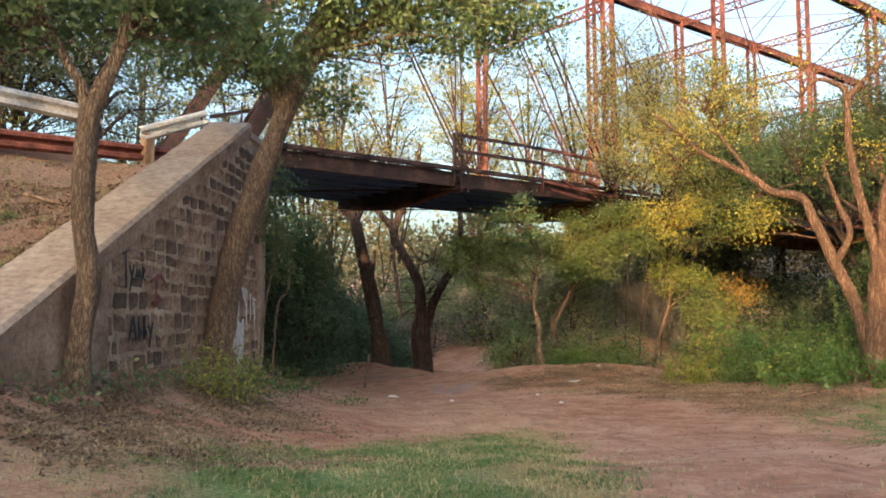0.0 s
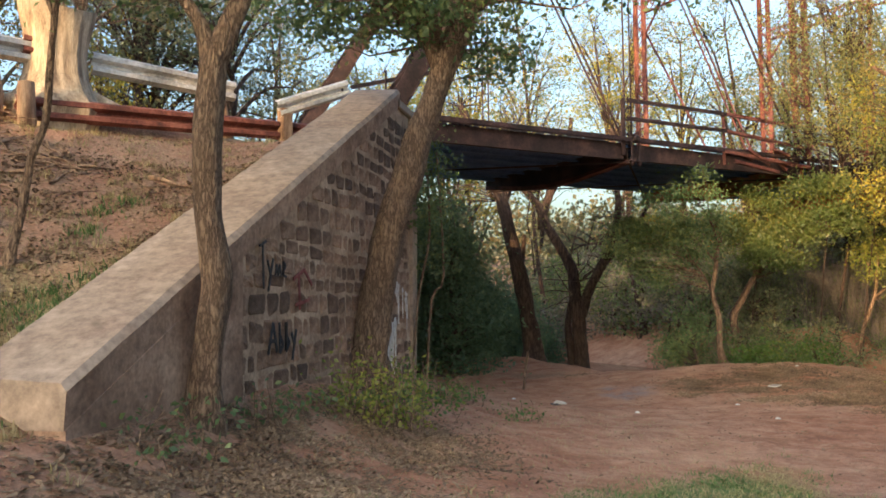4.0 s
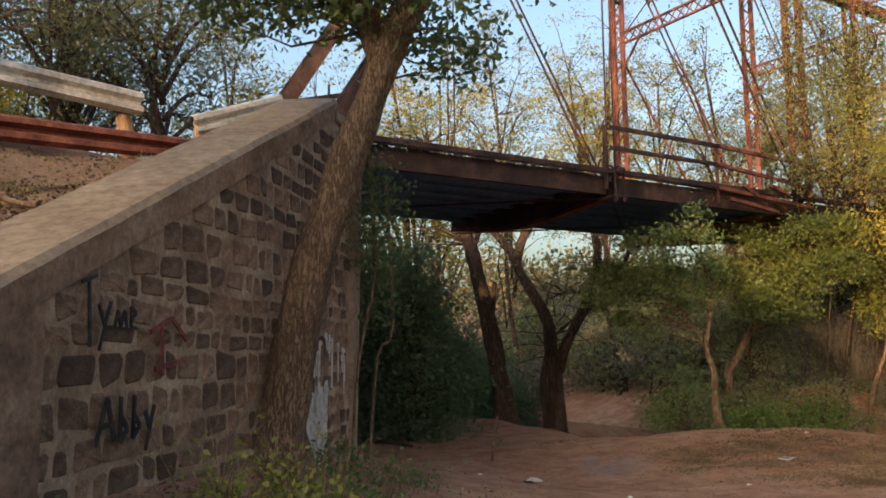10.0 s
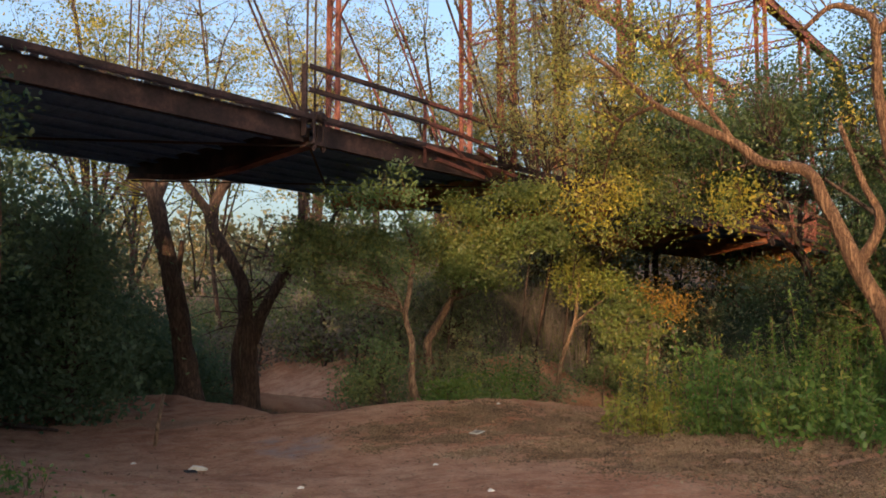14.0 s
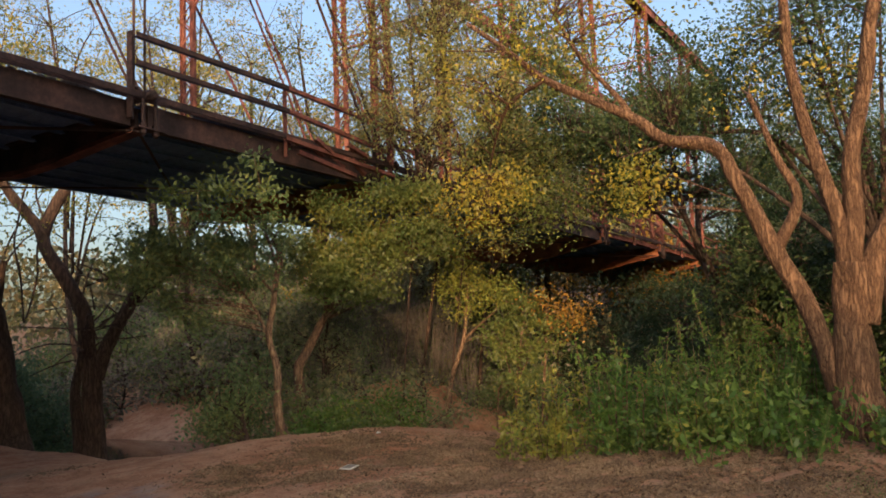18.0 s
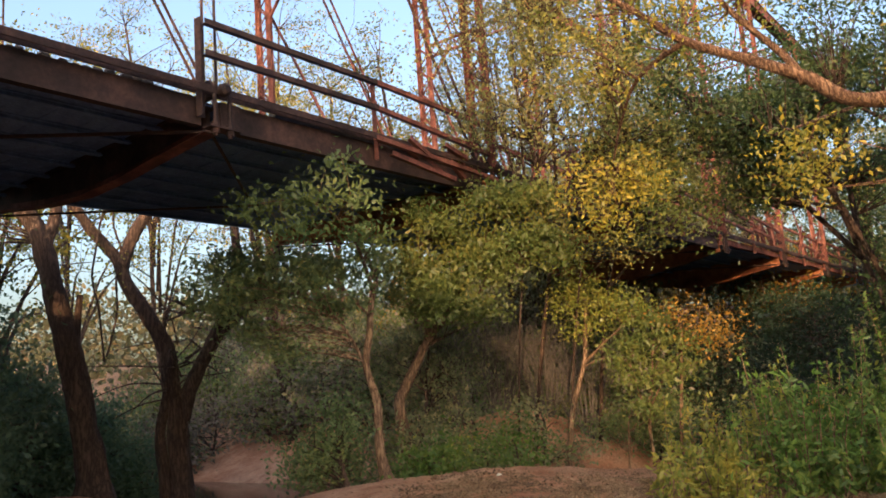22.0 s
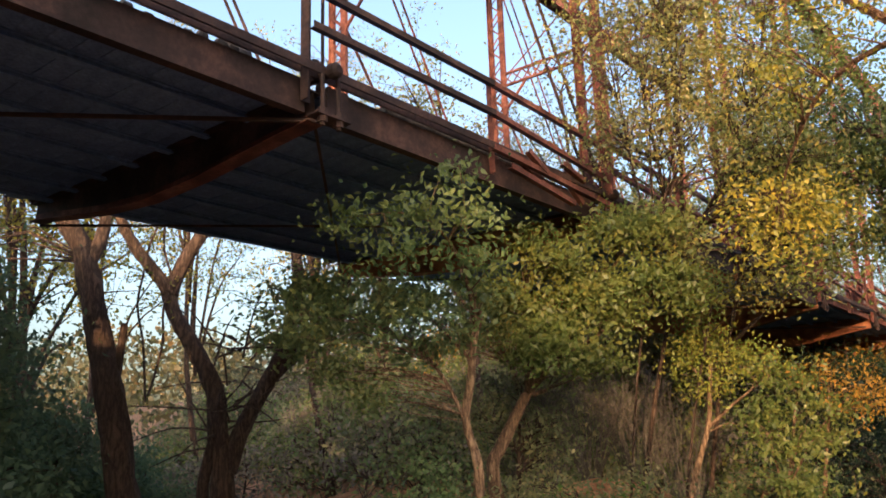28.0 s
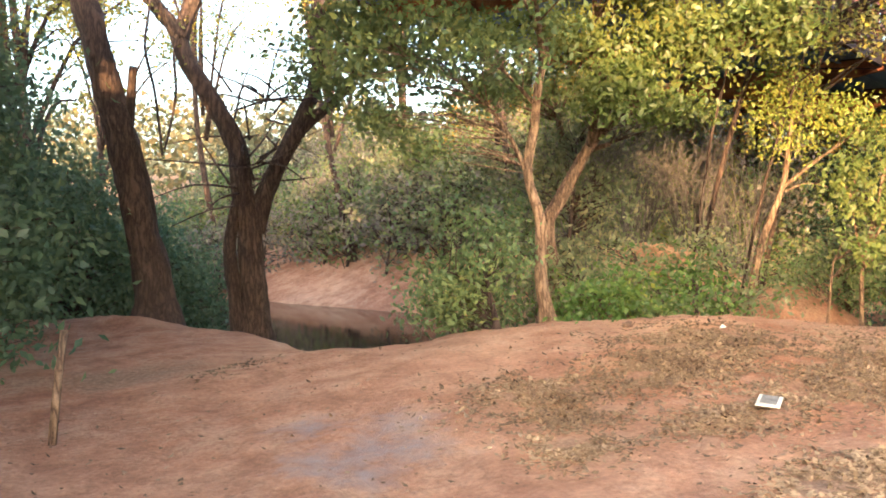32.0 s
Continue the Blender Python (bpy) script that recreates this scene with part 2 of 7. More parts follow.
RUST = rough_surface("red_rusted_steel", (0.07, 0.026, 0.02), (0.15, 0.05, 0.037), (0.25, 0.105, 0.075), 2.5, 0.78, 0.35, 0.006, metal=0.15)
# brown rust; also the shaded copy of RUST on the near panels
SHADERUST = rough_surface("brown_rust_and_shade", (0.022, 0.013, 0.012), (0.047, 0.026, 0.023), (0.092, 0.049, 0.041), 2.2, 0.82, 0.4, 0.008, metal=0.15)
# rust with low sunlight put into its orange
SUNRUST = rough_surface("sunlit_orange_rust", (0.16, 0.052, 0.024), (0.3, 0.108, 0.045), (0.42, 0.18, 0.08), 3.0, 0.85, 0.4, 0.006)
BOARDSTEEL = rough_surface("brown_weathered_plate", (0.17, 0.075, 0.03), (0.28, 0.135, 0.055), (0.36, 0.2, 0.095), 1.3, 0.8, 0.3, 0.006, (0.3, 0.3, 2.0))
ZINC = rough_surface("galvanised_steel", (0.36, 0.34, 0.31), (0.5, 0.48, 0.45), (0.62, 0.6, 0.56), 1.8, 0.55, 0.15, 0.004, metal=0.45)
OLDWOOD = rough_surface("weathered_wood", (0.075, 0.042, 0.026), (0.19, 0.118, 0.072), (0.33, 0.23, 0.15), 6.0, 0.92, 0.7, 0.015, (1.4, 1.4, 0.18))
STUMPWOOD = rough_surface("bleached_stump_wood", (0.17, 0.12, 0.08), (0.35, 0.275, 0.19), (0.52, 0.43, 0.31), 4.5, 0.9, 0.9, 0.03, (1.6, 1.6, 0.14))
# blue haze under the deck is put into the plank colour
HAZEWOOD = rough_surface("haze_blue_deck_planks", (0.095, 0.155, 0.29), (0.13, 0.205, 0.37), (0.17, 0.26, 0.43), 4.0, 0.95, 0.7, 0.012)
# blackened timber of the curb; on the stone pier the black stands for shade
BLACKWOODSHADE = rough_surface("blackened_timber_and_shade", (0.025, 0.022, 0.022), (0.055, 0.046, 0.044), (0.1, 0.085, 0.08), 4.0, 0.95, 0.7, 0.012)
# stringers carry the same blue haze in their colour
HAZESTEEL = rough_surface("haze_blue_steel", (0.095, 0.155, 0.29), (0.13, 0.205, 0.37), (0.17, 0.26, 0.43), 2.0, 0.85, 0.3, 0.006)
LIMESTONE = rough_surface("pale_limestone", (0.34, 0.29, 0.23), (0.55, 0.5, 0.43), (0.7, 0.66, 0.6), 5.0, 0.9, 0.6, 0.02)
BLACKPAINT = rough_surface("faded_black_paint", (0.012, 0.012, 0.014), (0.02, 0.02, 0.024), (0.05, 0.045, 0.045), 14.0, 0.7, 0.2, 0.003)
REDPAINT = rough_surface("faded_red_paint", (0.12, 0.03, 0.025), (0.2, 0.05, 0.04), (0.25, 0.09, 0.07), 14.0, 0.8, 0.2, 0.003)
WHITEPAINT = rough_surface("splashed_white_paint", (0.4, 0.36, 0.32), (0.6, 0.57, 0.53), (0.72, 0.7, 0.67), 10.0, 0.7, 0.3, 0.004)
ROADMAT = rough_surface("worn_asphalt", (0.04, 0.038, 0.036), (0.06, 0.057, 0.053), (0.09, 0.085, 0.08), 1.2, 0.95, 0.4, 0.01)
PAPER = rough_surface("sun_bleached_card", (0.62, 0.6, 0.54), (0.74, 0.73, 0.69), (0.8, 0.79, 0.76), 8.0, 0.6, 0.1, 0.002)
BLUEPRINT = rough_surface("faded_print", (0.16, 0.16, 0.16), (0.24, 0.235, 0.225), (0.34, 0.33, 0.31), 9.0, 0.5, 0.1, 0.002)

WATER, wt, wp_ = material("still_muddy_water")
wp_.inputs["Base Color"].default_value = (0.035, 0.026, 0.017, 1)
wp_.inputs["Roughness"].default_value = 0.06
wp_.inputs["IOR"].default_value = 1.33
bump(wt, wp_, noise_of(wt, 3.0, 3, 0.5), 0.08, 0.02)

# ground: red soil, dry and green turf and leaf mould by the painted zones of the sheet
SOIL, gt, gp = material("red_soil_and_turf")
zone = gt.nodes.new("ShaderNodeAttribute")
zone.attribute_name = "zone"
sep = gt.nodes.new("ShaderNodeSeparateColor")
gt.links.new(zone.outputs["Color"], sep.inputs[0])
big, med, fine_ = noise_of(gt, 0.35, 6, 0.6), noise_of(gt, 2.4, 7, 0.65), noise_of(gt, 26.0, 6, 0.7)
soil = ramp(gt, med, [(0.34, (0.25, 0.105, 0.058)), (0.5, (0.43, 0.228, 0.14)), (0.66, (0.55, 0.36, 0.245))])
soil = mix(gt, 0.6, soil, ramp(gt, fine_, [(0.36, (0.23, 0.23, 0.23)), (0.64, (0.77, 0.77, 0.77))]), "OVERLAY")
soil = mix(gt, 0.42, soil, ramp(gt, big, [(0.38, (0.31, 0.13, 0.07)), (0.62, (0.53, 0.34, 0.225))]))
wash_ = noise_of(gt, 0.9, 8, 0.7)
fold_ = gt.nodes.new("ShaderNodeMath")
fold_.operation = "SUBTRACT"
gt.links.new(wash_, fold_.inputs[0])
fold_.inputs[1].default_value = 0.5
seam_ = gt.nodes.new("ShaderNodeMath")
seam_.operation = "ABSOLUTE"
gt.links.new(fold_.outputs[0], seam_.inputs[0])
seams = ramp(gt, seam_.outputs[0], [(0.0, (0.42, 0.36, 0.33)), (0.025, (0.85, 0.83, 0.82)), (0.06, (1, 1, 1))])
soil = mix(gt, 0.38, soil, seams, "MULTIPLY")
dry = ramp(gt, fine_, [(0.35, (0.17, 0.105, 0.05)), (0.52, (0.36, 0.255, 0.122)), (0.68, (0.55, 0.43, 0.225))])
turf = ramp(gt, fine_, [(0.35, (0.055, 0.1, 0.025)), (0.52, (0.13, 0.195, 0.05)), (0.68, (0.29, 0.3, 0.11))])
mould = ramp(gt, fine_, [(0.3, (0.12, 0.074, 0.046)), (0.55, (0.26, 0.17, 0.112)), (0.75, (0.45, 0.325, 0.225))])


def patchy(amount, noisy, sharp=3.0):
    a = gt.nodes.new("ShaderNodeMath")
    a.operation = "ADD"
    gt.links.new(amount, a.inputs[0])
    gt.links.new(noisy, a.inputs[1])
    r = gt.nodes.new("ShaderNodeMapRange")
    r.inputs["From Min"].default_value, r.inputs["From Max"].default_value = 1.0 - 0.5 / sharp, 1.0 + 0.5 / sharp
    gt.links.new(a.outputs[0], r.inputs[0])
    return r.outputs[0]


gcol = mix(gt, patchy(sep.outputs[0], med), soil, dry)
gcol = mix(gt, patchy(sep.outputs[1], big, 2.5), gcol, turf)
gcol = mix(gt, patchy(sep.outputs[2], med, 1.6), gcol, mould)
gcol = mix(gt, patchy(zone.outputs["Alpha"], noise_of(gt, 7.0, 5, 0.6), 1.4), gcol, (0.3, 0.27, 0.28))
gt.links.new(gcol, gp.inputs["Base Color"])
gp.inputs["Roughness"].default_value = 0.97
bump(gt, gp, mix(gt, 0.12, mix(gt, 0.5, med, fine_), seams), 1.0, 0.07)


# ---------------------------------------------------------------- mesh helpers
class Shape:
    """Collects vertices and faces of one mesh."""

    def __init__(self):
        self.v, self.f = [], []

    def add(self, verts, faces):
        o = len(self.v)
        self.v.extend(tuple(p) for p in verts)
        self.f.extend(tuple(i + o for i in fc) for fc in faces)
        return self

    def box(self, m, x, y, z, bevel=0.0):
        """A box of size x, y, z round the origin of the pose m, with its long edges bevelled."""
        hx, hy, hz, b = x / 2, y / 2, z / 2, bevel
        if b <= 0:
            vs = [(sx * hx, sy * hy, sz * hz) for sx in (-1, 1) for sy in (-1, 1) for sz in (-1, 1)]
            fs = [(0, 1, 3, 2), (4, 6, 7, 5), (0, 4, 5, 1), (2, 3, 7, 6), (0, 2, 6, 4), (1, 5, 7, 3)]
        else:
            ring = [(-hy + b, -hz), (hy - b, -hz), (hy, -hz + b), (hy, hz - b), (hy - b, hz), (-hy + b, hz), (-hy, hz - b), (-hy, -hz + b)]
            vs = [(-hx, u, w) for u, w in ring] + [(hx, u, w) for u, w in ring]
            fs = [(i, (i + 1) % 8, 8 + (i + 1) % 8, 8 + i) for i in range(8)] + [tuple(reversed(range(8))), tuple(range(8, 16))]
        return self.add([m @ Vector(p) for p in vs], fs)

    def beam(self, p, q, w, h, up=(0, 0, 1), bevel=0.0):
        return self.box(frame_of(p, q, up), (Vector(q) - Vector(p)).length, w, h, bevel)

    def profile(self, p, q, ring, up=(0, 0, 1), closed=True):
        """Sweeps a flat outline (side, height) from p to q."""
        m, n = frame_of(p, q, up), len(ring)
        half = (Vector(q) - Vector(p)).length / 2
        vs = [m @ Vector((s, u, w)) for s in (-half, half) for u, w in ring]
        fs = [(i, (i + 1) % n, n + (i + 1) % n, n + i) for i in range(n if closed else n - 1)]
        if closed:
            fs += [tuple(reversed(range(n))), tuple(range(n, 2 * n))]
        return self.add(vs, fs)

    def tube(self, pts, radii, sides=8, lump=0.0, cap=True, furrow=0.0):
        """A tapered round limb through points, with an uneven skin."""
        pts = [Vector(p) for p in pts]
        o = len(self.v)
        side = None
        for i, p in enumerate(pts):
            d = (pts[min(i + 1, len(pts) - 1)] - pts[max(i - 1, 0)]).normalized()
            side = d.orthogonal().normalized() if side is None else (side - d * side.dot(d)).normalized()
            other = d.cross(side)
            for k in range(sides):
                a = 2 * math.pi * k / sides
                r = radii[i]
                if lump:
                    r *= 1 + lump * noise.noise(Vector((p.x * 3 + math.cos(a) * 1.5, p.y * 3 + math.sin(a) * 1.5, p.z * 2.2)))
                if furrow:
                    r *= 1 + furrow * noise.noise(Vector((math.cos(a) * 7, math.sin(a) * 7, p.z * 2.6))) + furrow * 0.7 * noise.noise(Vector((math.cos(a) * 15, math.sin(a) * 15, p.z * 6)))
                self.v.append(tuple(p + (side * math.cos(a) + other * math.sin(a)) * r))
        for i in range(len(pts) - 1):
            for k in range(sides):
                a, b = o + i * sides + k, o + i * sides + (k + 1) % sides
                self.f.append((a, b, b + sides, a + sides))
        if cap:
            self.f.append(tuple(o + k for k in reversed(range(sides))))
            self.f.append(tuple(o + (len(pts) - 1) * sides + k for k in range(sides)))
        return self

    def mesh(self, name, smooth=False):
        me = bpy.data.meshes.new(name)
        me.from_pydata(self.v, [], self.f)
        if smooth:
            me.polygons.foreach_set("use_smooth", [True] * len(me.polygons))
        me.update()
        return me


def frame_of(p, q, up=(0, 0, 1)):
    """A pose at the middle of p and q, x along them, z as near to up as may be."""
    p, q = Vector(p), Vector(q)
    x = (q - p).normalized()
    y = Vector(up).cross(x)
    y = x.orthogonal().normalized() if y.length < 1e-4 else y.normalized()
    z = x.cross(y)
    m = Matrix((x, y, z)).transposed().to_4x4()
    m.translation = (p + q) / 2
    return m


def smooth_line(pts, cuts=3):
    """A rounded line through the points."""
    p = [Vector(a) for a in pts]
    if len(p) < 3:
        return p
    out = []
    for i in range(len(p) - 1):
        a, b, c, d = p[max(i - 1, 0)], p[i], p[i + 1], p[min(i + 2, len(p) - 1)]
        for k in range(cuts):
            t = k / cuts
            out.append(0.5 * ((2 * b) + (c - a) * t + (2 * a - 5 * b + 4 * c - d) * t * t + (3 * b - a - 3 * c + d) * t ** 3))
    out.append(p[-1])
    return out


def part(name, shape, mat, parent=None, label="", smooth=False):
    me = shape if isinstance(shape, bpy.types.Mesh) else shape.mesh(name, smooth)
    if not me.materials:
        me.materials.append(mat)
    ob = new(name, me)
    if parent is not None:
        ob.parent = parent
    return tagged(ob, label)


def thing(name, label, category, group="", kind=""):
    return tagged(new(name), label, category, group, kind)


def single(name, shape, mat, label, category, group="", kind="", smooth=False):
    return tagged(part(name, shape, mat, None, "", smooth), label, category, group, kind)


def np_mesh(name, verts, faces):
    """A mesh from arrays of vertices and of faces with equal corners."""
    me = bpy.data.meshes.new(name)
    n, c = faces.shape
    me.vertices.add(len(verts))
    me.vertices.foreach_set("co", np.asarray(verts, np.float32).ravel())
    me.loops.add(n * c)
    me.loops.foreach_set("vertex_index", faces.astype(np.int32).ravel())
    me.polygons.add(n)
    me.polygons.foreach_set("loop_start", np.arange(0, n * c, c, dtype=np.int32))
    me.update(calc_edges=True)
    return me


def leaves_mesh(name, centres, size, rng, droop=0.3, narrow=0.5, flat=1.0):
    """Folded leaf blades at the given centres, each its own island."""
    n = len(centres)
    d = rng.normal(size=(n, 3))
    d[:, 2] = d[:, 2] * flat - droop
    d /= np.linalg.norm(d, axis=1)[:, None]
    s = np.cross(d, rng.normal(size=(n, 3)) * flat + np.array([0, 0, 1.0 - flat]) * 2)
    s /= np.linalg.norm(s, axis=1)[:, None] + 1e-9
    nrm = np.cross(d, s)
    ln = (size * rng.uniform(0.6, 1.35, n))[:, None]
    base, tip = centres - d * ln * 0.5, centres + d * ln * 0.5
    midl = centres - d * ln * 0.08
    fold = nrm * ln * rng.uniform(0.02, 0.16, n)[:, None]
    left, right = midl - s * ln * narrow * 0.5 + fold, midl + s * ln * narrow * 0.5 + fold
    v = np.stack([base, right, tip, left], 1).reshape(-1, 3)
    i = np.arange(n) * 4
    f = np.stack([i, i + 1, i + 2, i, i + 2, i + 3], 1).reshape(-1, 3)
    return np_mesh(name, v, f)


def blade_mesh(name, feet, height, rng, lean=0.5, width=0.008):
    """Grass blades: narrow bent triangles standing on the ground."""
    n = len(feet)
    a = rng.uniform(0, 2 * np.pi, n)
    h = height * rng.uniform(0.45, 1.3, n)
    out = np.stack([np.cos(a), np.sin(a), np.zeros(n)], 1)
    side = np.stack([-np.sin(a), np.cos(a), np.zeros(n)], 1) * (width * rng.uniform(0.6, 1.5, n))[:, None]
    up = np.zeros((n, 3))
    up[:, 2] = 1
    bend = (h * lean * rng.uniform(0.2, 1.5, n))[:, None]
    mid = feet + up * (h * 0.55)[:, None] + out * bend * 0.35
    tip = feet + up * (h * 0.95)[:, None] + out * bend
    low = feet - up * 0.02
    v = np.stack([low - side, low + side, mid + side * 0.8, mid - side * 0.8, tip], 1).reshape(-1, 3)
    i = np.arange(n) * 5
    f = np.stack([i, i + 1, i + 2, i, i + 2, i + 3, i + 3, i + 2, i + 4], 1).reshape(-1, 3)
    return np_mesh(name, v, f)


# ---------------------------------------------------------------- plan
def step(a, b, v):
    u = np.clip((v - a) / (b - a), 0, 1)
    return u * u * (3 - 2 * u)


BD = Vector((math.cos(radians(23.5)), math.sin(radians(23.5)), 0))   # along the bridge
BN = Vector((-BD.y, BD.x, 0))                                    # across it, away from the path
BP = Vector((5.95, 16.65, 0))                                    # foot of the first hanger
PANEL, DEPTH, Z_PIN, Z_DECK, Z_TOP, Z_SWAY = 5.7, 5.55, 5.1, 4.97, 14.2, 10.6
S_END = -5.6


def on_bridge(s, w, z):
    return BP + BD * s + BN * w + Vector((0, 0, z))


WALL_A, WALL_B = Vector((-1.48, 4.84, 0)), Vector((1.08, 12.9, 0))   # outer face of the wing wall
WD = (WALL_B - WALL_A).normalized()
WN = Vector((WD.y, -WD.x, 0))                                         # out of its face
WALL_LEN, WALL_T = (WALL_B - WALL_A).length, 0.66
COPE_A, COPE_B, COPE_LEN = 1.42, 4.95, 7.6                                             # top of the coping at both ends
GP = Vector((-4.55, 11.45, 0))                                        # guard rail beside the stump
GD = Vector((math.cos(radians(38)), math.sin(radians(38)), 0))
GN = Vector((-GD.y, GD.x, 0))
CREEK = [(4.0, 52.0), (7.0, 38.0), (10.5, 29.5), (13.5, 25.5), (19.0, 22.5), (27.0, 18.5), (42.0, 10.0), (80.0, -10.0)]


def creek_side(x, y):
    """Signed distance from the creek's middle, positive on the far bank."""
    best, sign = np.full(np.shape(x), 1e9), np.ones(np.shape(x))
    for (ax, ay), (bx, by) in zip(CREEK, CREEK[1:]):
        dx, dy = bx - ax, by - ay
        u = np.clip(((x - ax) * dx + (y - ay) * dy) / (dx * dx + dy * dy), 0, 1)
        px, py = x - ax - u * dx, y - ay - u * dy
        d = np.hypot(px, py)
        side = np.sign(dx * py - dy * px)
        near = d < best
        best, sign = np.where(near, d, best), np.where(near, side, sign)
    return best * sign


def lumps(x, y, scale, seed):
    """Smooth waves that never quite repeat."""
    r = np.random.default_rng(seed)
    out = 0.0
    for k in range(7):
        a, f, p = r.uniform(0, 6.28), r.uniform(0.6, 1.7) / scale, r.uniform(0, 6.28)
        out = out + np.sin((x * np.cos(a) + y * np.sin(a)) * f * 6.28 + p)
    return out / 7


def ground_z(x, y):
    x, y = np.asarray(x, float), np.asarray(y, float)
    wash = 0.43 - 0.46 * step(1.5, 8.0, y)
    wash = wash + 0.35 * step(9.5, 13.0, x) * (1 - step(11.5, 16.0, y))
    wash = wash + 0.28 * np.exp(-(((x - 9.6) / 3.2) ** 2 + ((y - 17.6) / 2.0) ** 2))
    wash = wash - 0.2 * np.exp(-(((x - 4.2) / 2.5) ** 2 + ((y - 15.6) / 3.0) ** 2))
    e = (x - WALL_A.x) * WN.x + (y - WALL_A.y) * WN.y
    u = (x - WALL_A.x) * WD.x + (y - WALL_A.y) * WD.y
    toe = 1.04 - 0.5 * step(2.5, 8.5, u)
    wash = wash + (toe - wash) * np.exp(-np.maximum(e, 0) / 1.5) * step(-4.0, -0.2, u) * (1 - step(8.5, 12.0, u)) * (e > -3)
    # embankment behind the wing wall, rising to the road
    plane = 1.67 - 0.27 * (x + 3.43) + 0.455 * (y - 5.86)
    cope = COPE_A + (COPE_B - COPE_A) * np.clip(u / COPE_LEN, -0.15, 1.0)
    dl = np.maximum(-e - WALL_T, 0)
    rise = np.maximum(cope - 0.13 - plane, 0) * np.exp(-dl / 1.4) * step(-2.5, 0.2, u)
    bank = plane + rise
    bank = np.minimum(bank, 4.0 + 0.02 * bank)
    q = (x - GP.x) * GN.x + (y - GP.y) * GN.y
    sg = (x - GP.x) * GD.x + (y - GP.y) * GD.y
    bank = np.where(sg > -0.1, bank + (4.5 - bank) * step(-0.55, 0.1, q), np.where(q > 0.3, 4.5, bank))
    bank = np.where(q > 9.0, 4.5 - 3.3 * step(9.0, 17.0, q), bank)
    bank = np.maximum(bank, wash)
    s = (x - BP.x) * BD.x + (y - BP.y) * BD.y
    blur = np.where(u < 0, 0.12 + np.maximum(-u, 0) * 0.5, 0.12)
    left = 1 - step(-blur, blur, e + 0.3)
    behind = 1 - step(-0.12, 0.12, s - (S_END - 0.95))
    inbank = np.where(u < WALL_LEN - 0.3, left, np.minimum(left + (u > WALL_LEN) * behind, behind))
    z = wash * (1 - inbank) + bank * inbank
    for r_ in (9.6, 11.2):
        z = z - 0.05 * np.exp(-((np.hypot(x - 15.2, y + 2.4) - r_) / 0.24) ** 2) * step(3.2, 4.6, x) * (1 - step(9.5, 12.0, x))
    # creek
    knoll = 0.25 * np.exp(-((x - 6.95) ** 2 + (y - 24.75) ** 2) / 0.8) + 0.15 * np.exp(-((x - 5.2) ** 2 + (y - 23.6) ** 2) / 1.4)
    # the mound's edge and the red bank behind it
    knoll = knoll + 0.55 * np.exp(-(((x - 11.2) / 1.9) ** 2 + ((y - 19.5) / 0.6) ** 2)) + 0.95 * np.exp(-(((x - 14.2) / 1.2) ** 2 + ((y - 19.5) / 0.8) ** 2)) + 2.2 * np.exp(-((((x - 13.2) / 3.0) ** 2 + ((y - 22.0) / 1.9) ** 2) ** 1.3))
    c = creek_side(x, y)
    near = -1.35 + (z + 1.35) * np.clip((-c - 4.0) / 4.3, 0, 1) ** 0.9
    far = -1.5 + 2.1 * step(0.8, 7.5, c) + 2.6 * step(6.0, 16.0, c) + 3.4 * step(14.0, 50.0, c)
    cut = np.where(c < 0, near, far)
    z = np.where(inbank > 0.5, z, np.minimum(z, cut) * (c < 0) + cut * (c >= 0))
    z = z + knoll
    # gully that runs from the track down to the water
    along, aside = (x - 6.9) * 0.35 + (y - 19.0) * 0.94, (x - 6.9) * 0.94 - (y - 19.0) * 0.35
    z = z - 0.75 * step(-0.1, 2.4, along) * np.exp(-(aside / 0.8) ** 2) * (1 - step(5.0, 8.0, along))
    # unseen rise added behind the start of the walk, towards the low sun
    a = x * -SUN_FROM.x + y * -SUN_FROM.y
    v = x * 0.83 - y * 0.56
    # crest heights set where shade should fall on slope, bridge and trees
    crest = 6.6 - 1.2 * (1 - step(-10.2, -8.2, v)) + 5.0 * step(-10.2, -7.4, v) * (1 - step(-5.5, -2.5, v)) + 2.7 * step(-5.5, -2.5, v) * (1 - step(-1.8, 1.6, v)) + 1.3 * step(2.2, 3.2, v) * (1 - step(3.8, 4.4, v))
    z = z + (crest + 0.7 * lumps(x, y, 5, 3)) * step(-9.0, -27.0, a)
    z = z + 0.05 * lumps(x, y, 2.1, 5) + 0.03 * lumps(x, y, 0.7, 6) + 0.012 * lumps(x, y, 0.33, 7)
    return z


def gz(x, y):
    return float(ground_z(x, y))


# ---------------------------------------------------------------- ground
def axis_of(lo, hi, fine, ends):
    v = list(np.arange(lo, hi, fine))
    d, a = fine, v[0]
    while a > ends[0]:
        d *= 1.16
        a -= d
        v.insert(0, a)
    d, a = fine, v[-1]
    while a < ends[1]:
        d *= 1.16
        a += d
        v.append(a)
    return np.array(v)


gx, gy = np.meshgrid(axis_of(-13, 24, 0.16, (-900, 900)), axis_of(-3, 36, 0.16, (-900, 900)), indexing="ij")
gzz = ground_z(gx, gy)
nx_, ny_ = gx.shape
idx = np.arange(nx_ * ny_).reshape(nx_, ny_)
quads = np.stack([idx[:-1, :-1], idx[1:, :-1], idx[1:, 1:], idx[:-1, 1:]], -1).reshape(-1, 4)
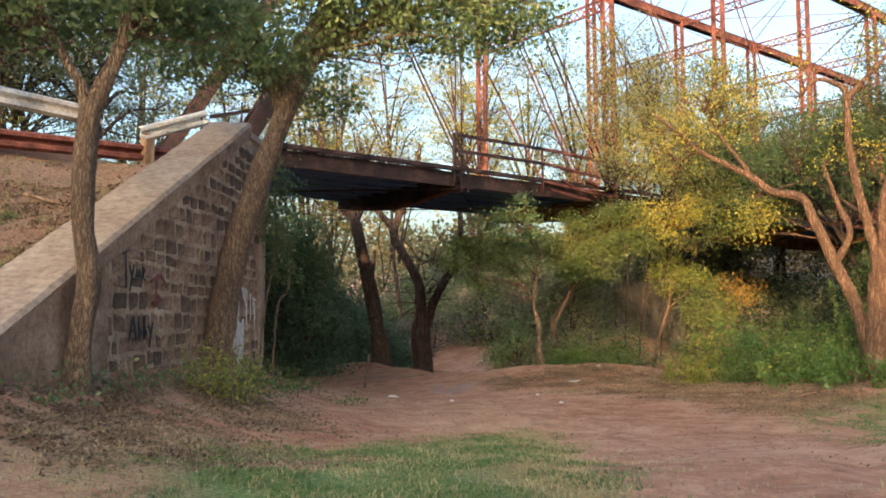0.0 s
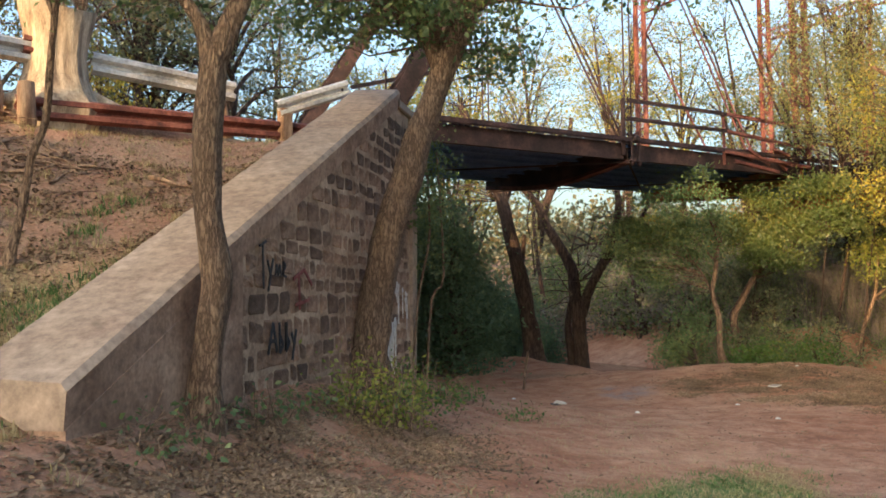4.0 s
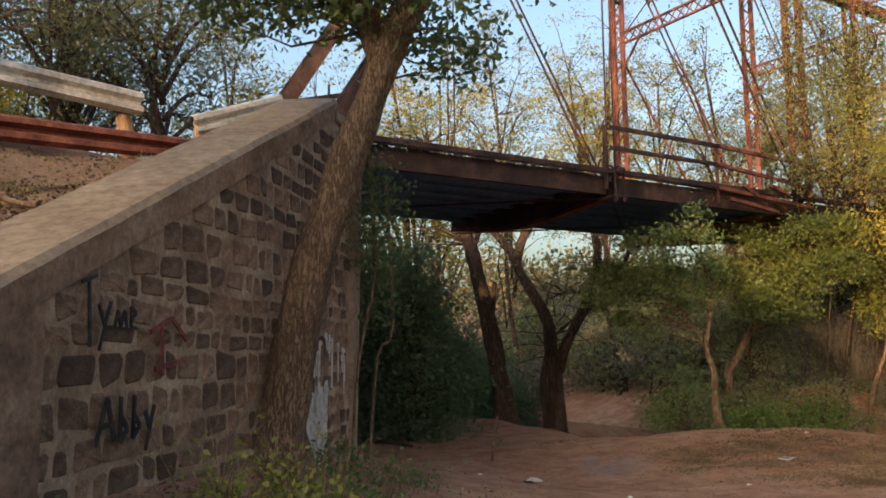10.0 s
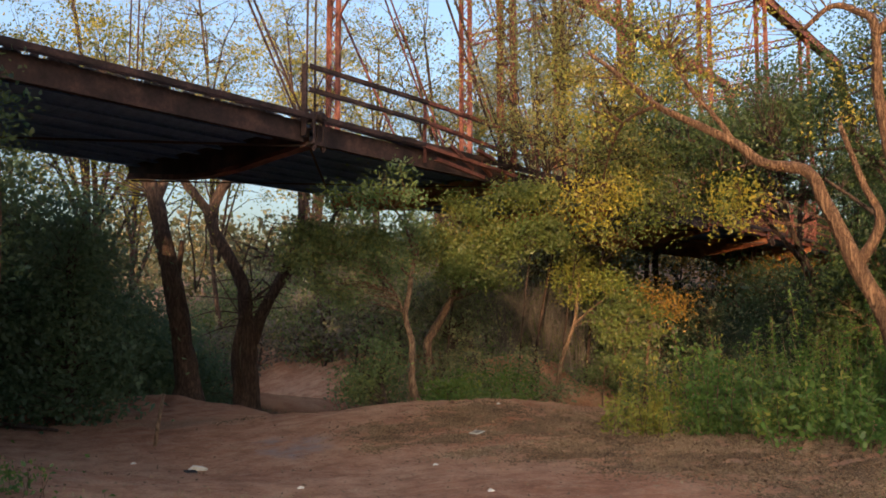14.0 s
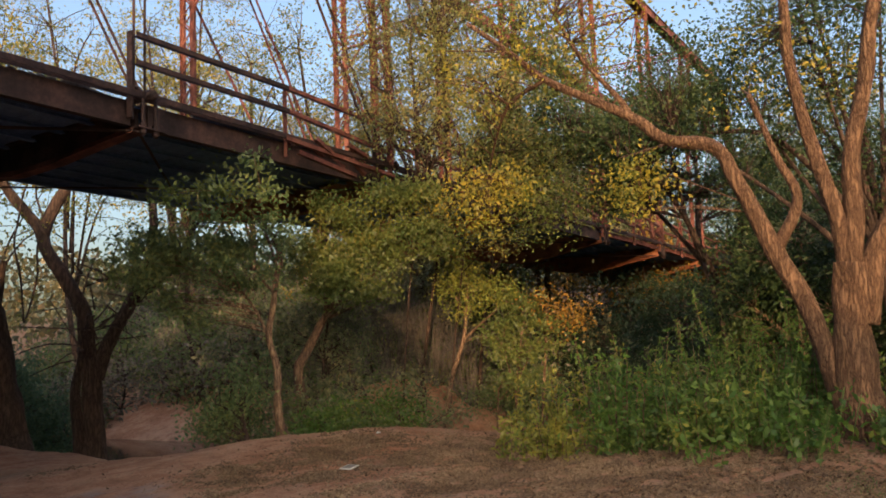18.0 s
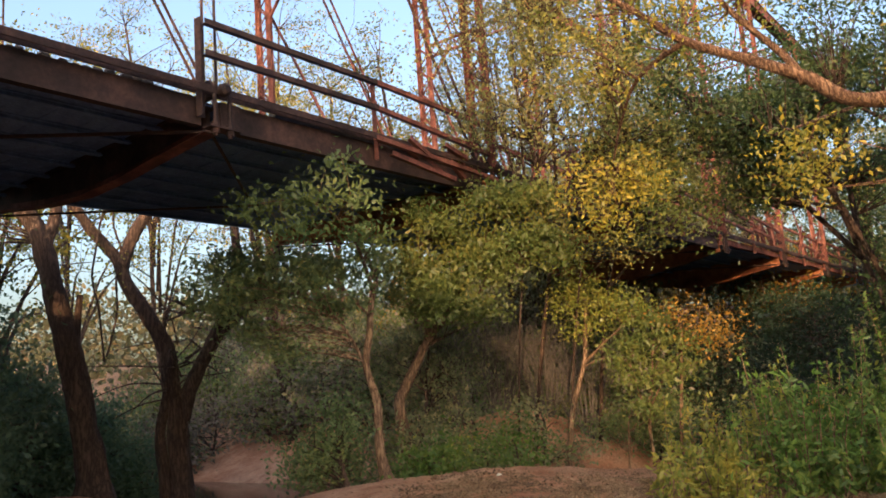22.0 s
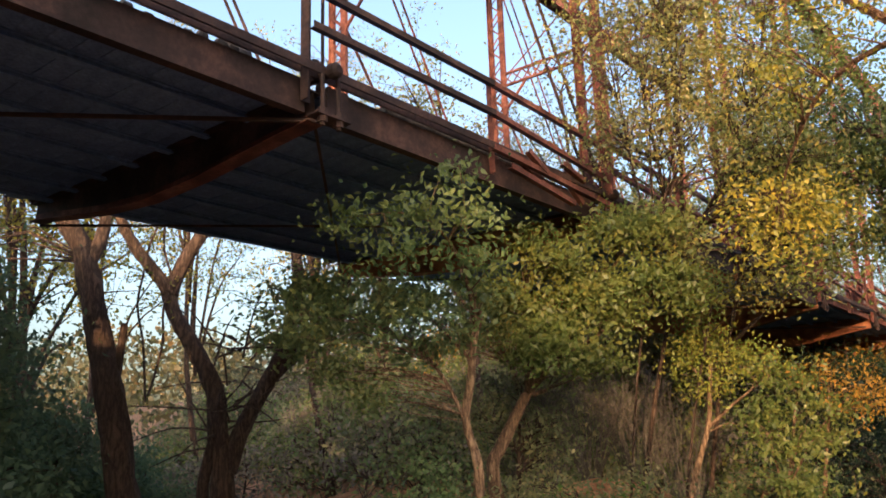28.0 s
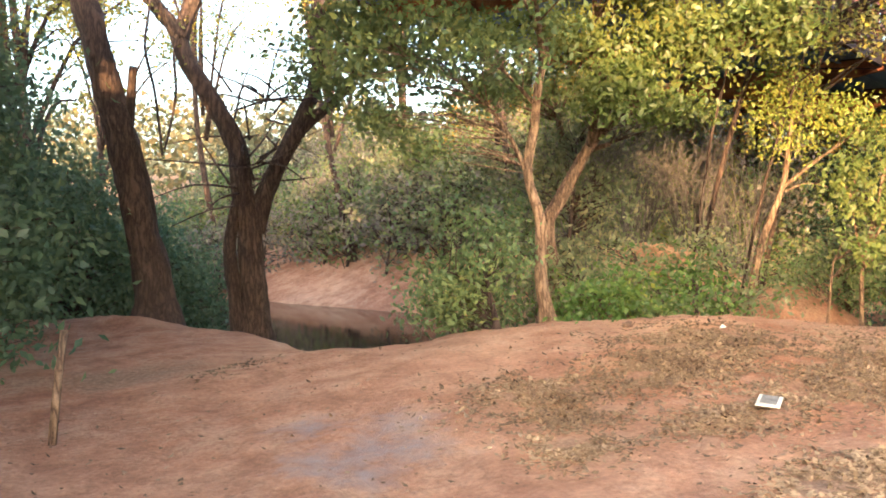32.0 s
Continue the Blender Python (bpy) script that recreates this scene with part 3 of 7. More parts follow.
ground_me = np_mesh("ground", np.stack([gx, gy, gzz], -1).reshape(-1, 3), quads)
ground_me.polygons.foreach_set("use_smooth", [True] * len(ground_me.polygons))


LITTER_BEDS = [(7.2, 16.3, 0.7, 0.5), (9.2, 16.6, 0.9, 0.7), (8.5, 16.3, 0.6, 0.5), (9.2, 15.2, 1.0, 0.5), (7.8, 15.0, 0.7, 0.35), (6.6, 15.1, 0.3, 0.35), (4.5, 19.3, 1.0, 0.5), (10.6, 15.4, 1.3, 0.9), (-0.3, 5.4, 1.0, 1.0), (0.6, 8.0, 0.9, 1.4), (11.0, 13.6, 1.2, 1.0), (-0.6, 6.6, 0.5, 0.8), (10.4, 12.6, 1.2, 0.9), (11.6, 11.2, 0.9, 0.9), (0.4, 4.7, 1.2, 0.7), (-0.8, 4.4, 0.8, 0.7), (9.4, 13.6, 1.1, 0.8), (10.2, 14.2, 1.1, 0.8), (8.2, 16.0, 0.5, 0.35), (7.0, 15.7, 0.5, 0.3), (8.6, 13.2, 0.9, 0.5), (9.2, 11.9, 1.0, 0.7), (9.9, 10.9, 1.0, 0.7), (9.5, 9.6, 0.9, 0.8), (10.3, 12.2, 0.8, 0.9), (10.6, 10.0, 0.8, 0.8), (7.6, 13.9, 0.6, 0.35)]


def zones(x, y):
    """Dry turf, green turf and leaf mould, 0 to 1 each."""
    e = (x - WALL_A.x) * WN.x + (y - WALL_A.y) * WN.y
    u = (x - WALL_A.x) * WD.x + (y - WALL_A.y) * WD.y
    c = creek_side(x, y)
    slope = ((e < -0.2) & (u > -3) & (u < WALL_LEN)) | ((x < -2.5) & (y < 16) & (u > -3))
    q = (x - GP.x) * GN.x + (y - GP.y) * GN.y
    track = np.hypot((x - 5.2) / 2.6, (y - 5.0) / 2.6)
    front = (1 - step(-0.6, 0.4, y - 5.1 - 0.72 * x)) * (1 - step(-0.5, 0.3, x - 3.0 - 0.3 * (y - 1.9)))
    rim = np.exp(-((x - 2.6 - 0.3 * (y - 1.9)) / 0.6) ** 2)
    right_lawn = step(6.0, 8.4, x - 0.45 * (y - 4.0)) * (1 - step(8.2, 10.0, y - 0.2 * (x - 8))) * (0.75 + 0.5 * lumps(x, y, 1.4, 44))
    bare = step(-5.6, -4.4, x + 0.5 * (y - 8.0)) * step(6.4, 8.0, y)
    back = 1 - step(-3.0, 1.5, y + 0.6 * np.abs(x - 1.5))
    dry = np.where(slope, 0.68 - 0.32 * bare, 0.2 + 0.42 * (1 - step(-3.0, -1.5, x)) + 0.3 * back)
    dry = np.maximum(dry, (0.5 + 0.2 * rim) * front)
    dry = np.maximum(dry, 0.6 * right_lawn)
    dry = np.maximum(dry, 0.5 * (c > 6))
    along = (x - BP.x) * BD.x + (y - BP.y) * BD.y
    dry = np.where((q > 0) & (along < S_END - 0.9), 0.7, dry)
    lawn = np.exp(-((x + 6.3) / 1.7) ** 2 - ((y - 4.3) / 1.4) ** 2) + 0.8 * np.exp(-((x + 4.6) / 1.2) ** 2 - ((y - 3.2) / 1.0) ** 2)
    green = 0.7 * front * (1 - 0.45 * rim) * step(-0.9, 0.6, x) + 0.55 * right_lawn + 0.85 * np.clip(lawn, 0, 1) * (e < 0)
    mould = 0.55 * step(8.0, 11.0, x) * step(11.0, 13.5, y) * (1 - step(16.5, 18.2, y)) + 0.5 * (1 - step(0, 2.2, np.maximum(e, 0))) * (e > 0) * (u > 0) * (u < 9)
    mould = mould * 0.8 + 0.52 * bare * slope * (q < -0.1)
    for px_, py_, rx_, ry_ in LITTER_BEDS:
        mould = np.maximum(mould, 0.72 * np.exp(-(((x - px_) / rx_) ** 2 + ((y - py_) / ry_) ** 2)))
    mould = np.maximum(mould, 0.4 * ((c > -6) & (c < -4)) + 0.45 * (c > 9))
    return dry, green, mould


zd, zg, zm = zones(gx, gy)
attr = ground_me.color_attributes.new("zone", "FLOAT_COLOR", "POINT")
ash = np.zeros_like(zd)
for px_, py_, r_ in ((5.42, 16.74, 0.25), (5.24, 15.95, 0.3), (5.4, 15.55, 0.25), (6.0, 16.4, 0.3), (5.62, 15.98, 0.3), (5.85, 15.85, 0.3)):
    ash = np.maximum(ash, 0.62 * np.exp(-((gx - px_) ** 2 + (gy - py_) ** 2) / r_ ** 2))
attr.data.foreach_set("color", np.stack([zd, zg, zm, ash], -1).astype(np.float32).ravel())
ground = part("ground", ground_me, SOIL)
tagged(ground, "red dirt wash with dry turf and grassy embankment", "ground", kind="structure")

water = Shape()
water.add([(-10, 20, -1.12), (90, -30, -1.12), (110, 20, -1.12), (0, 75, -1.12)], [(0, 1, 2, 3)])
tagged(part("water", water, WATER), "still muddy creek water below the bank", "water", kind="structure")

# ---------------------------------------------------------------- wing wall and abutment
wall = thing("wall_wing", "battered sandstone wing wall with a sloping concrete coping", "wall", kind="structure")


def wall_pt(u, out, z):
    p = WALL_A + WD * u + WN * out
    return Vector((p.x, p.y, z))


def cope_z(u):
    return COPE_A + (COPE_B - COPE_A) * u / COPE_LEN


core = Shape()
ring = []
for out in (-0.012, -WALL_T):
    ring += [wall_pt(0.1, out, -0.3), wall_pt(WALL_LEN - 0.02, out, -0.3), wall_pt(WALL_LEN - 0.02, out, 4.72), wall_pt(COPE_LEN - 0.1, out, 4.72), wall_pt(0.1, out, cope_z(0.1) - 0.2)]
core.add(ring, [(0, 1, 2, 3, 4), (9, 8, 7, 6, 5), (0, 5, 6, 1), (1, 6, 7, 2), (2, 7, 8, 3), (3, 8, 9, 4), (4, 9, 5, 0)])
cap = Shape().box(frame_of(wall_pt(COPE_LEN - 0.05, -WALL_T / 2, 4.74), wall_pt(WALL_LEN + 0.04, -WALL_T / 2, 4.74)), WALL_LEN - COPE_LEN + 0.09, WALL_T + 0.08, 0.14, 0.02)
part("cap_stone", cap, CONCRETE, wall, "flat concrete cap at the corner")
pil = Shape()
pr = []
for u0, grow in ((WALL_LEN - 0.16, 0.0), (WALL_LEN + 0.03, 0.22)):
    pr += [wall_pt(u0, 0.03, -0.2), wall_pt(u0, -0.4, -0.2), wall_pt(u0 + grow, -0.4, 4.66), wall_pt(u0 + grow, 0.05, 4.66)]
pil.add(pr, [(0, 1, 2, 3), (7, 6, 5, 4), (0, 4, 5, 1), (1, 5, 6, 2), (2, 6, 7, 3), (3, 7, 4, 0)])
part("corner_pilaster", pil, CONCRETE, wall, "leaning concrete strip down the corner")
part("mortar_core", core, MORTAR, wall)
cope = Shape()
K = 44
drop = 0.27
rows_ = []
rnd = random.Random(11)
for i in range(K + 1):
    u = -0.12 + (COPE_LEN + 0.14) * i / K
    j = [rnd.uniform(-0.005, 0.005) for _ in range(4)]
    zt = cope_z(u)
    rows_.append([wall_pt(u, 0.015 + j[0], zt - drop), wall_pt(u, 0.03 + j[0], zt - 0.05 + j[1]), wall_pt(u, -0.01, zt + j[1]),
                  wall_pt(u, -WALL_T - 0.02, zt + 0.03 + j[2]), wall_pt(u, -WALL_T - 0.07, zt - 0.02 + j[2]), wall_pt(u, -WALL_T - 0.06, zt - drop)])
# the side strip gets a darker coat that holds its shade
cope_face = Shape()
for i in range(K):
    for k in range(6):
        (cope_face if k == 0 else cope).add([rows_[i][k], rows_[i + 1][k], rows_[i + 1][(k + 1) % 6], rows_[i][(k + 1) % 6]], [(0, 1, 2, 3)])
cope.add(rows_[0], [tuple(range(6))])
cope.add(rows_[K], [tuple(reversed(range(6)))])
part("coping", cope, CONCRETE, wall, "sloping grey concrete coping")
part("coping_face", cope_face, DIRTSHADECOAT, wall, "side of the coping with shade in its darker colour")
# the solid concrete foot where the coping runs into the ground
foot = Shape()
fr = []
for out in (0.022, -WALL_T - 0.06):
    fr += [wall_pt(-0.11, out, 0.3), wall_pt(2.2, out, 0.3), wall_pt(2.2, out, cope_z(2.2) - drop), wall_pt(-0.11, out, cope_z(-0.11) - drop)]
foot.add(fr, [(0, 1, 2, 3), (7, 6, 5, 4), (0, 4, 5, 1), (1, 5, 6, 2), (2, 6, 7, 3), (3, 7, 4, 0)])
part("plaster_coat", foot, DIRTSHADECOAT, wall, "earth-stained smooth plaster on the low end")


def stone_mesh(w, h, seed, depth=0.1):
    """One rough-faced block, its face towards -y, origin at its middle."""
    r = random.Random(seed)
    g = lambda a: r.uniform(-a, a)
    c = min(w, h) * r.uniform(0.1, 0.2)
    outer = []
    for sx, sz in ((-1, -1), (1, -1), (1, 1), (-1, 1)):
        jx, jz = g(.026), g(.022)
        a, d = (sx * (w / 2 - c) + jx, sz * h / 2 + jz), (sx * w / 2 + jx, sz * (h / 2 - c) + jz)
        outer += [d, a] if sx * sz > 0 else [a, d]
    n8 = len(outer)
    inner = [(x * (1 - 0.05 / w), z * (1 - 0.05 / h)) for x, z in outer]
    vs = [(x, depth, z) for x, z in outer] + [(x, 0.006, z) for x, z in outer] + [(x, -0.016 + g(.008), z) for x, z in inner] + [(g(.04), -0.026, g(.03))]
    fs = []
    for k in range(8):
        n = (k + 1) % 8
        fs += [(k, n, 8 + n, 8 + k), (8 + k, 8 + n, 16 + n, 16 + k), (16 + k, 16 + n, 24)]
    me = bpy.data.meshes.new("stone")
    me.from_pydata(vs, [], fs)
    me.materials.append(STONE)
    me.update()
    return me


STONES = [[stone_mesh(w, 0.186, 40 * i + k) for k in range(6)] for i, w in enumerate((0.17, 0.24, 0.31, 0.38))]


def lay_stones(owner, at, length, low, high, seed, course=0.2):
    """Courses of blocks on a face: at(u, z) is the pose of a block whose face looks out."""
    r = random.Random(seed)
    z = low
    n = 0
    rest = Shape()
    while z < 5.2:
        tall = course * r.choice((0.78, 0.9, 1.0, 1.12, 1.28))
        top = z + tall
        z += tall / 2
        u = r.uniform(0.0, 0.25)
        while u < length:
            k = r.randrange(4)
            w = (0.17, 0.24, 0.31, 0.38)[k] + 0.014
            mid = u + w / 2
            if mid + w * 0.35 < length and z + course * 0.3 < high(mid):
                m = at(mid, z + r.uniform(-0.014, 0.014) + 0.02 * math.sin(mid * 1.3 + z * 2)) @ pose(0, 0, 0, 0, r.uniform(-3, 3), 0) @ Matrix.Diagonal((1, 1, tall / course * r.uniform(0.9, 1.04), 1))
                me = r.choice(STONES[k])
                if n < 300:
                    ob = new("stone", me)
                    ob.parent = owner
                    ob.matrix_basis = m
                else:
                    rest.add([m @ v.co for v in me.vertices], [tuple(p.vertices) for p in me.polygons])
                n += 1
            u += w
        z = top
    if rest.v:
        tagged(part("stonework", rest, STONE, owner), kind="stuff")


def wing_pose(u, z):
    m = Matrix((WD, -WN, Vector((0, 0, 1)))).transposed().to_4x4()
    m.translation = wall_pt(u, -0.02, z)
    return m


abut = thing("wall_abutment", "dark sandstone bridge abutment under the deck end", "wall", kind="structure")
AB = Vector((WALL_B.x, WALL_B.y, 0))
ab_core = Shape()
p0, p1 = AB - WN * 0.03, AB + BN * 9.0
inn = -BD * 1.1
quad_ = [p0 - WD * 0.2, p1, p1 + inn, p0 - WN * WALL_T - WD * 0.2]
for (za, zb) in ((-0.5, 4.55),):
    ab_core.add([Vector((p.x, p.y, za)) for p in quad_] + [Vector((p.x, p.y, zb)) for p in quad_], [(3, 2, 1, 0), (4, 5, 6, 7), (0, 1, 5, 4), (1, 2, 6, 5), (2, 3, 7, 6), (3, 0, 4, 7)])
part("mortar_core", ab_core, MORTAR, abut)


def abut_pose(u, z):
    m = Matrix((BN, -BD, Vector((0, 0, 1)))).transposed().to_4x4()
    p = AB + BN * u + BD * 0.05
    m.translation = Vector((p.x, p.y, z))
    return m


# marks sprayed on the wall: no letter of them can be read
def scribble(name, owner, strokes, mat, w, label):
    sh = Shape()
    for st in strokes:
        for (a, b), (c, d) in zip(st, st[1:]):
            sh.beam(wall_pt(a, 0.035, b), wall_pt(c, 0.035, d), 0.012, w, (0, 0, 1))
    return part(name, sh, mat, owner, label)


scribble("paint_mark", wall, [[(2.70, 1.33), (2.81, 1.61), (2.90, 1.34)], [(2.73, 1.44), (2.89, 1.45)], [(2.96, 1.61), (2.97, 1.33), (3.05, 1.40), (2.98, 1.48)], [(3.12, 1.61), (3.12, 1.34), (3.20, 1.41), (3.13, 1.48)],
                              [(3.26, 1.50), (3.32, 1.39), (3.38, 1.53)], [(3.35, 1.45), (3.28, 1.24)]], BLACKPAINT, 0.032, "faded black sprayed scribble")
scribble("paint_mark", wall, [[(2.50, 2.30), (2.65, 2.35)], [(2.57, 2.33), (2.60, 1.92)], [(2.68, 2.18), (2.75, 2.05), (2.81, 2.20)], [(2.76, 2.06), (2.70, 1.90)], [(2.86, 2.04), (2.89, 2.15), (2.93, 2.05), (2.97, 2.15), (3.00, 2.04)], [(3.04, 2.09), (3.11, 2.14), (3.05, 2.18), (3.05, 2.05), (3.12, 2.04)]], BLACKPAINT, 0.022, "faded black sprayed scribble")
scribble("paint_mark", wall, [[(3.30, 2.02), (3.60, 2.12), (3.82, 1.97)], [(3.37, 1.77), (3.75, 1.82)], [(3.45, 2.07), (3.48, 1.72)]], REDPAINT, 0.035, "faint red sprayed scribble")
splash = Shape()
rs = random.Random(5)


def blot(u, z, r):
    n = 9
    rim = [(u + math.cos(6.283 * k / n) * r * rs.uniform(0.6, 1.25), z + math.sin(6.283 * k / n) * r * rs.uniform(0.6, 1.25)) for k in range(n)]
    splash.add([wall_pt(a, 0.03, b) for a, b in rim] + [wall_pt(a, 0.022, b) for a, b in rim], [tuple(range(n)), tuple(range(2 * n - 1, n - 1, -1))] + [(k, (k + 1) % n, n + (k + 1) % n, n + k) for k in range(n)])


for k in range(46):
    u, z0 = rs.uniform(6.25, 7.3), rs.uniform(1.1, 1.48)
    blot(u, z0, rs.uniform(0.05, 0.11))
    splash.beam(wall_pt(u, 0.026, z0), wall_pt(u + rs.uniform(-0.015, 0.015), 0.026, z0 - rs.uniform(0.15, 0.65)), 0.008, rs.uniform(0.012, 0.035), (1, 0, 0))
for k in range(30):
    u = rs.uniform(6.5, 8.15)
    z0 = 2.02 - 0.25 * abs(u - 7.3) + rs.uniform(-0.1, 0.06)
    blot(u, z0, rs.uniform(0.02, 0.05))
    if k % 2:
        splash.beam(wall_pt(u, 0.026, z0), wall_pt(u + rs.uniform(-0.015, 0.015), 0.026, z0 - rs.uniform(0.1, 0.5)), 0.008, rs.uniform(0.01, 0.022), (1, 0, 0))
part("paint_splash", splash, WHITEPAINT, wall, "white paint splashed and run down")


# ---------------------------------------------------------------- bridge
def lattice(sh, a, b, across, w, pitch, bar=0.035, cross_=False):
    """Zig-zag lacing between two flanges that stand w apart along across."""
    a, b, across = Vector(a), Vector(b), Vector(across).normalized()
    n = max(2, int((b - a).length / pitch))
    for i in range(n):
        p, q = a.lerp(b, i / n), a.lerp(b, (i + 1) / n)
        o = across * (w / 2)
        s = 1 if i % 2 else -1
        sh.beam(p + o * s, q - o * s, bar, 0.012, across.cross(b - a))
        if cross_:
            sh.beam(p - o * s, q + o * s, bar, 0.012, across.cross(b - a))


CHANNEL = [(-0.03, -0.075), (0.035, -0.075), (0.035, -0.063), (-0.018, -0.063), (-0.018, 0.063), (0.035, 0.063), (0.035, 0.075), (-0.03, 0.075)]


def laced_post(owner, w, s, z0, z1, wide=0.34):
    a, b = on_bridge(s, w, z0), on_bridge(s, w, z1)
    post = thing_part("post", owner)
    for k in (-1, 1):
        off = BN * (wide / 2 * k)
        sh = Shape()
        sh.profile(a + off, b + off, [(y * -k, x) for x, y in [(p[1], p[0]) for p in CHANNEL]], BN)
        part("channel", sh, RUST, post)
    lc = Shape()
    for k in (-1, 1):
        lattice(lc, a + BD * 0.075 * k, b + BD * 0.075 * k, BN, wide, 0.33)
    tagged(part("lacing", lc, RUST, post), kind="stuff")
    return post


def thing_part(name, owner):
    ob = new(name)
    ob.parent = owner
    return ob


NP = 8
for side_no, w in enumerate((0.0, DEPTH)):
    truss = thing("bridge_truss", "tall red-rusted riveted steel pin truss of an old bridge", "bridge truss", "trusses of the bridge")
    for i in range(1, NP - 1):
        s = (i - 1) * PANEL
        tc = Shape()
        a, b = on_bridge(s, w, Z_TOP), on_bridge(s + PANEL, w, Z_TOP)
        for k in (-1, 1):
            tc.beam(a + BN * 0.15 * k, b + BN * 0.15 * k, 0.04, 0.3)
        tc.beam(a + Vector((0, 0, 0.16)), b + Vector((0, 0, 0.16)), 0.42, 0.02)
        lattice(tc, a - Vector((0, 0, 0.15)), b - Vector((0, 0, 0.15)), BN, 0.3, 0.4)
        part("top_chord", tc, RUST, truss)
    for s0, s1 in ((S_END, 0.0), ((NP - 1) * PANEL, (NP - 2) * PANEL)):
        ep = Shape()
        a, b = on_bridge(s0, w, Z_PIN + 0.1), on_bridge(s1, w, Z_TOP)
        up = BN.cross(b - a)
        for k in (-1, 1):
            ep.beam(a + BN * 0.16 * k, b + BN * 0.16 * k, 0.04, 0.32, up)
        ep.beam(a + up.normalized() * 0.165, b + up.normalized() * 0.165, 0.44, 0.02, up)
        lattice(ep, a - up.normalized() * 0.16, b - up.normalized() * 0.16, BN, 0.32, 0.4)
        part("end_post", ep, SHADERUST, truss, "broad inclined rusted end post")
    for i in range(1, NP):
        s = (i - 1) * PANEL
        if i in (1, NP - 1):
            for k in (-1, 1):
                hg = Shape().tube([on_bridge(s + 0.02 + 0.09 * k, w, Z_PIN), on_bridge(s + 0.02 + 0.09 * k, w, Z_TOP)], [0.018, 0.018], 6)
                part("hanger", hg, SHADERUST, truss, "thin hanger rod")
        else:
            laced_post(truss, w, s, Z_PIN, Z_TOP)
    for i in range(1, NP - 1):
        s = (i - 1) * PANEL
        down = i < NP / 2
        a = on_bridge(s if down else s + PANEL, w, Z_TOP)
        b = on_bridge(s + PANEL if down else s, w, Z_PIN)
        for k in (-1, 1):
            # the first diagonal's shade is put into its darker rust
            part("diagonal", Shape().beam(a + BN * 0.1 * k, b + BN * 0.1 * k, 0.02, 0.06), RUST if i > 1 else SHADERUST, truss)
        if 1 < i < NP - 2:
            mid = on_bridge(s + PANEL * 0.02, w, Z_TOP - 4.1)
            part("counter_rod", Shape().beam(mid, on_bridge(s + PANEL * 0.68, w, Z_DECK), 0.03, 0.06), RUST, truss)
    out = -1 if w == 0 else 1
    for i in range(NP):
        s0 = S_END if i == 0 else (i - 1) * PANEL
        for k in (-1, 1):
            part("lower_chord", Shape().beam(on_bridge(s0, w + out * 0.1 + 0.06 * k, Z_PIN), on_bridge(i * PANEL, w + out * 0.1 + 0.06 * k, Z_PIN), 0.025, 0.085), SHADERUST, truss)
    for i in range(1, NP):
        c = on_bridge((i - 1) * PANEL + 0.05, w, Z_PIN)
        o = BN * out
        pin = Shape().tube([c + o * 0.3, c + o * 0.27, c + o * 0.2, c + o * 0.2, c - o * 0.2, c - o * 0.2, c - o * 0.24], [0.04, 0.075, 0.085, 0.05, 0.05, 0.075, 0.075], 12)
        part("pin", pin, SHADERUST, truss, "heavy rusted joint pin")
        if w == 0.0:
            for dx in (-0.09, 0.12):
                p = c + BD * dx
                rod = Shape().tube(smooth_line([p + o * 0.16 + Vector((0, 0, -0.56)), p + o * 0.16 + Vector((0, 0, -0.1)), p + o * 0.1 + Vector((0, 0, 0.09)), p + Vector((0, 0, 0.13)), p - o * 0.1 + Vector((0, 0, 0.09)), p - o * 0.14 + Vector((0, 0, -0.1))], 4), [0.026] * 21, 8)
                loop = part("hanger_loop", rod, SHADERUST, truss, "bent hanger loop with nut")
                for z in (-0.5, -0.42):
                    nut = Shape().tube([p + o * 0.16 + Vector((0, 0, z - 0.03)), p + o * 0.16 + Vector((0, 0, z + 0.03))], [0.05, 0.05], 6)
                    part("nut", nut, SHADERUST, loop)
            gus = Shape().box(frame_of(c - BD * 0.2 + o * 0.14 - Vector((0, 0, 0.46)), c + BD * 0.24 + o * 0.14 - Vector((0, 0, 0.46))), 0.44, 0.16, 0.025)
            part("gusset_plate", gus, SHADERUST, truss)
            part("gusset_plate", Shape().box(frame_of(c + BD * 0.06 + o * 0.06 - Vector((0, 0, 0.26)), c + BD * 0.34 + o * 0.06 - Vector((0, 0, 0.26))), 0.28, 0.02, 0.34), SHADERUST, truss)

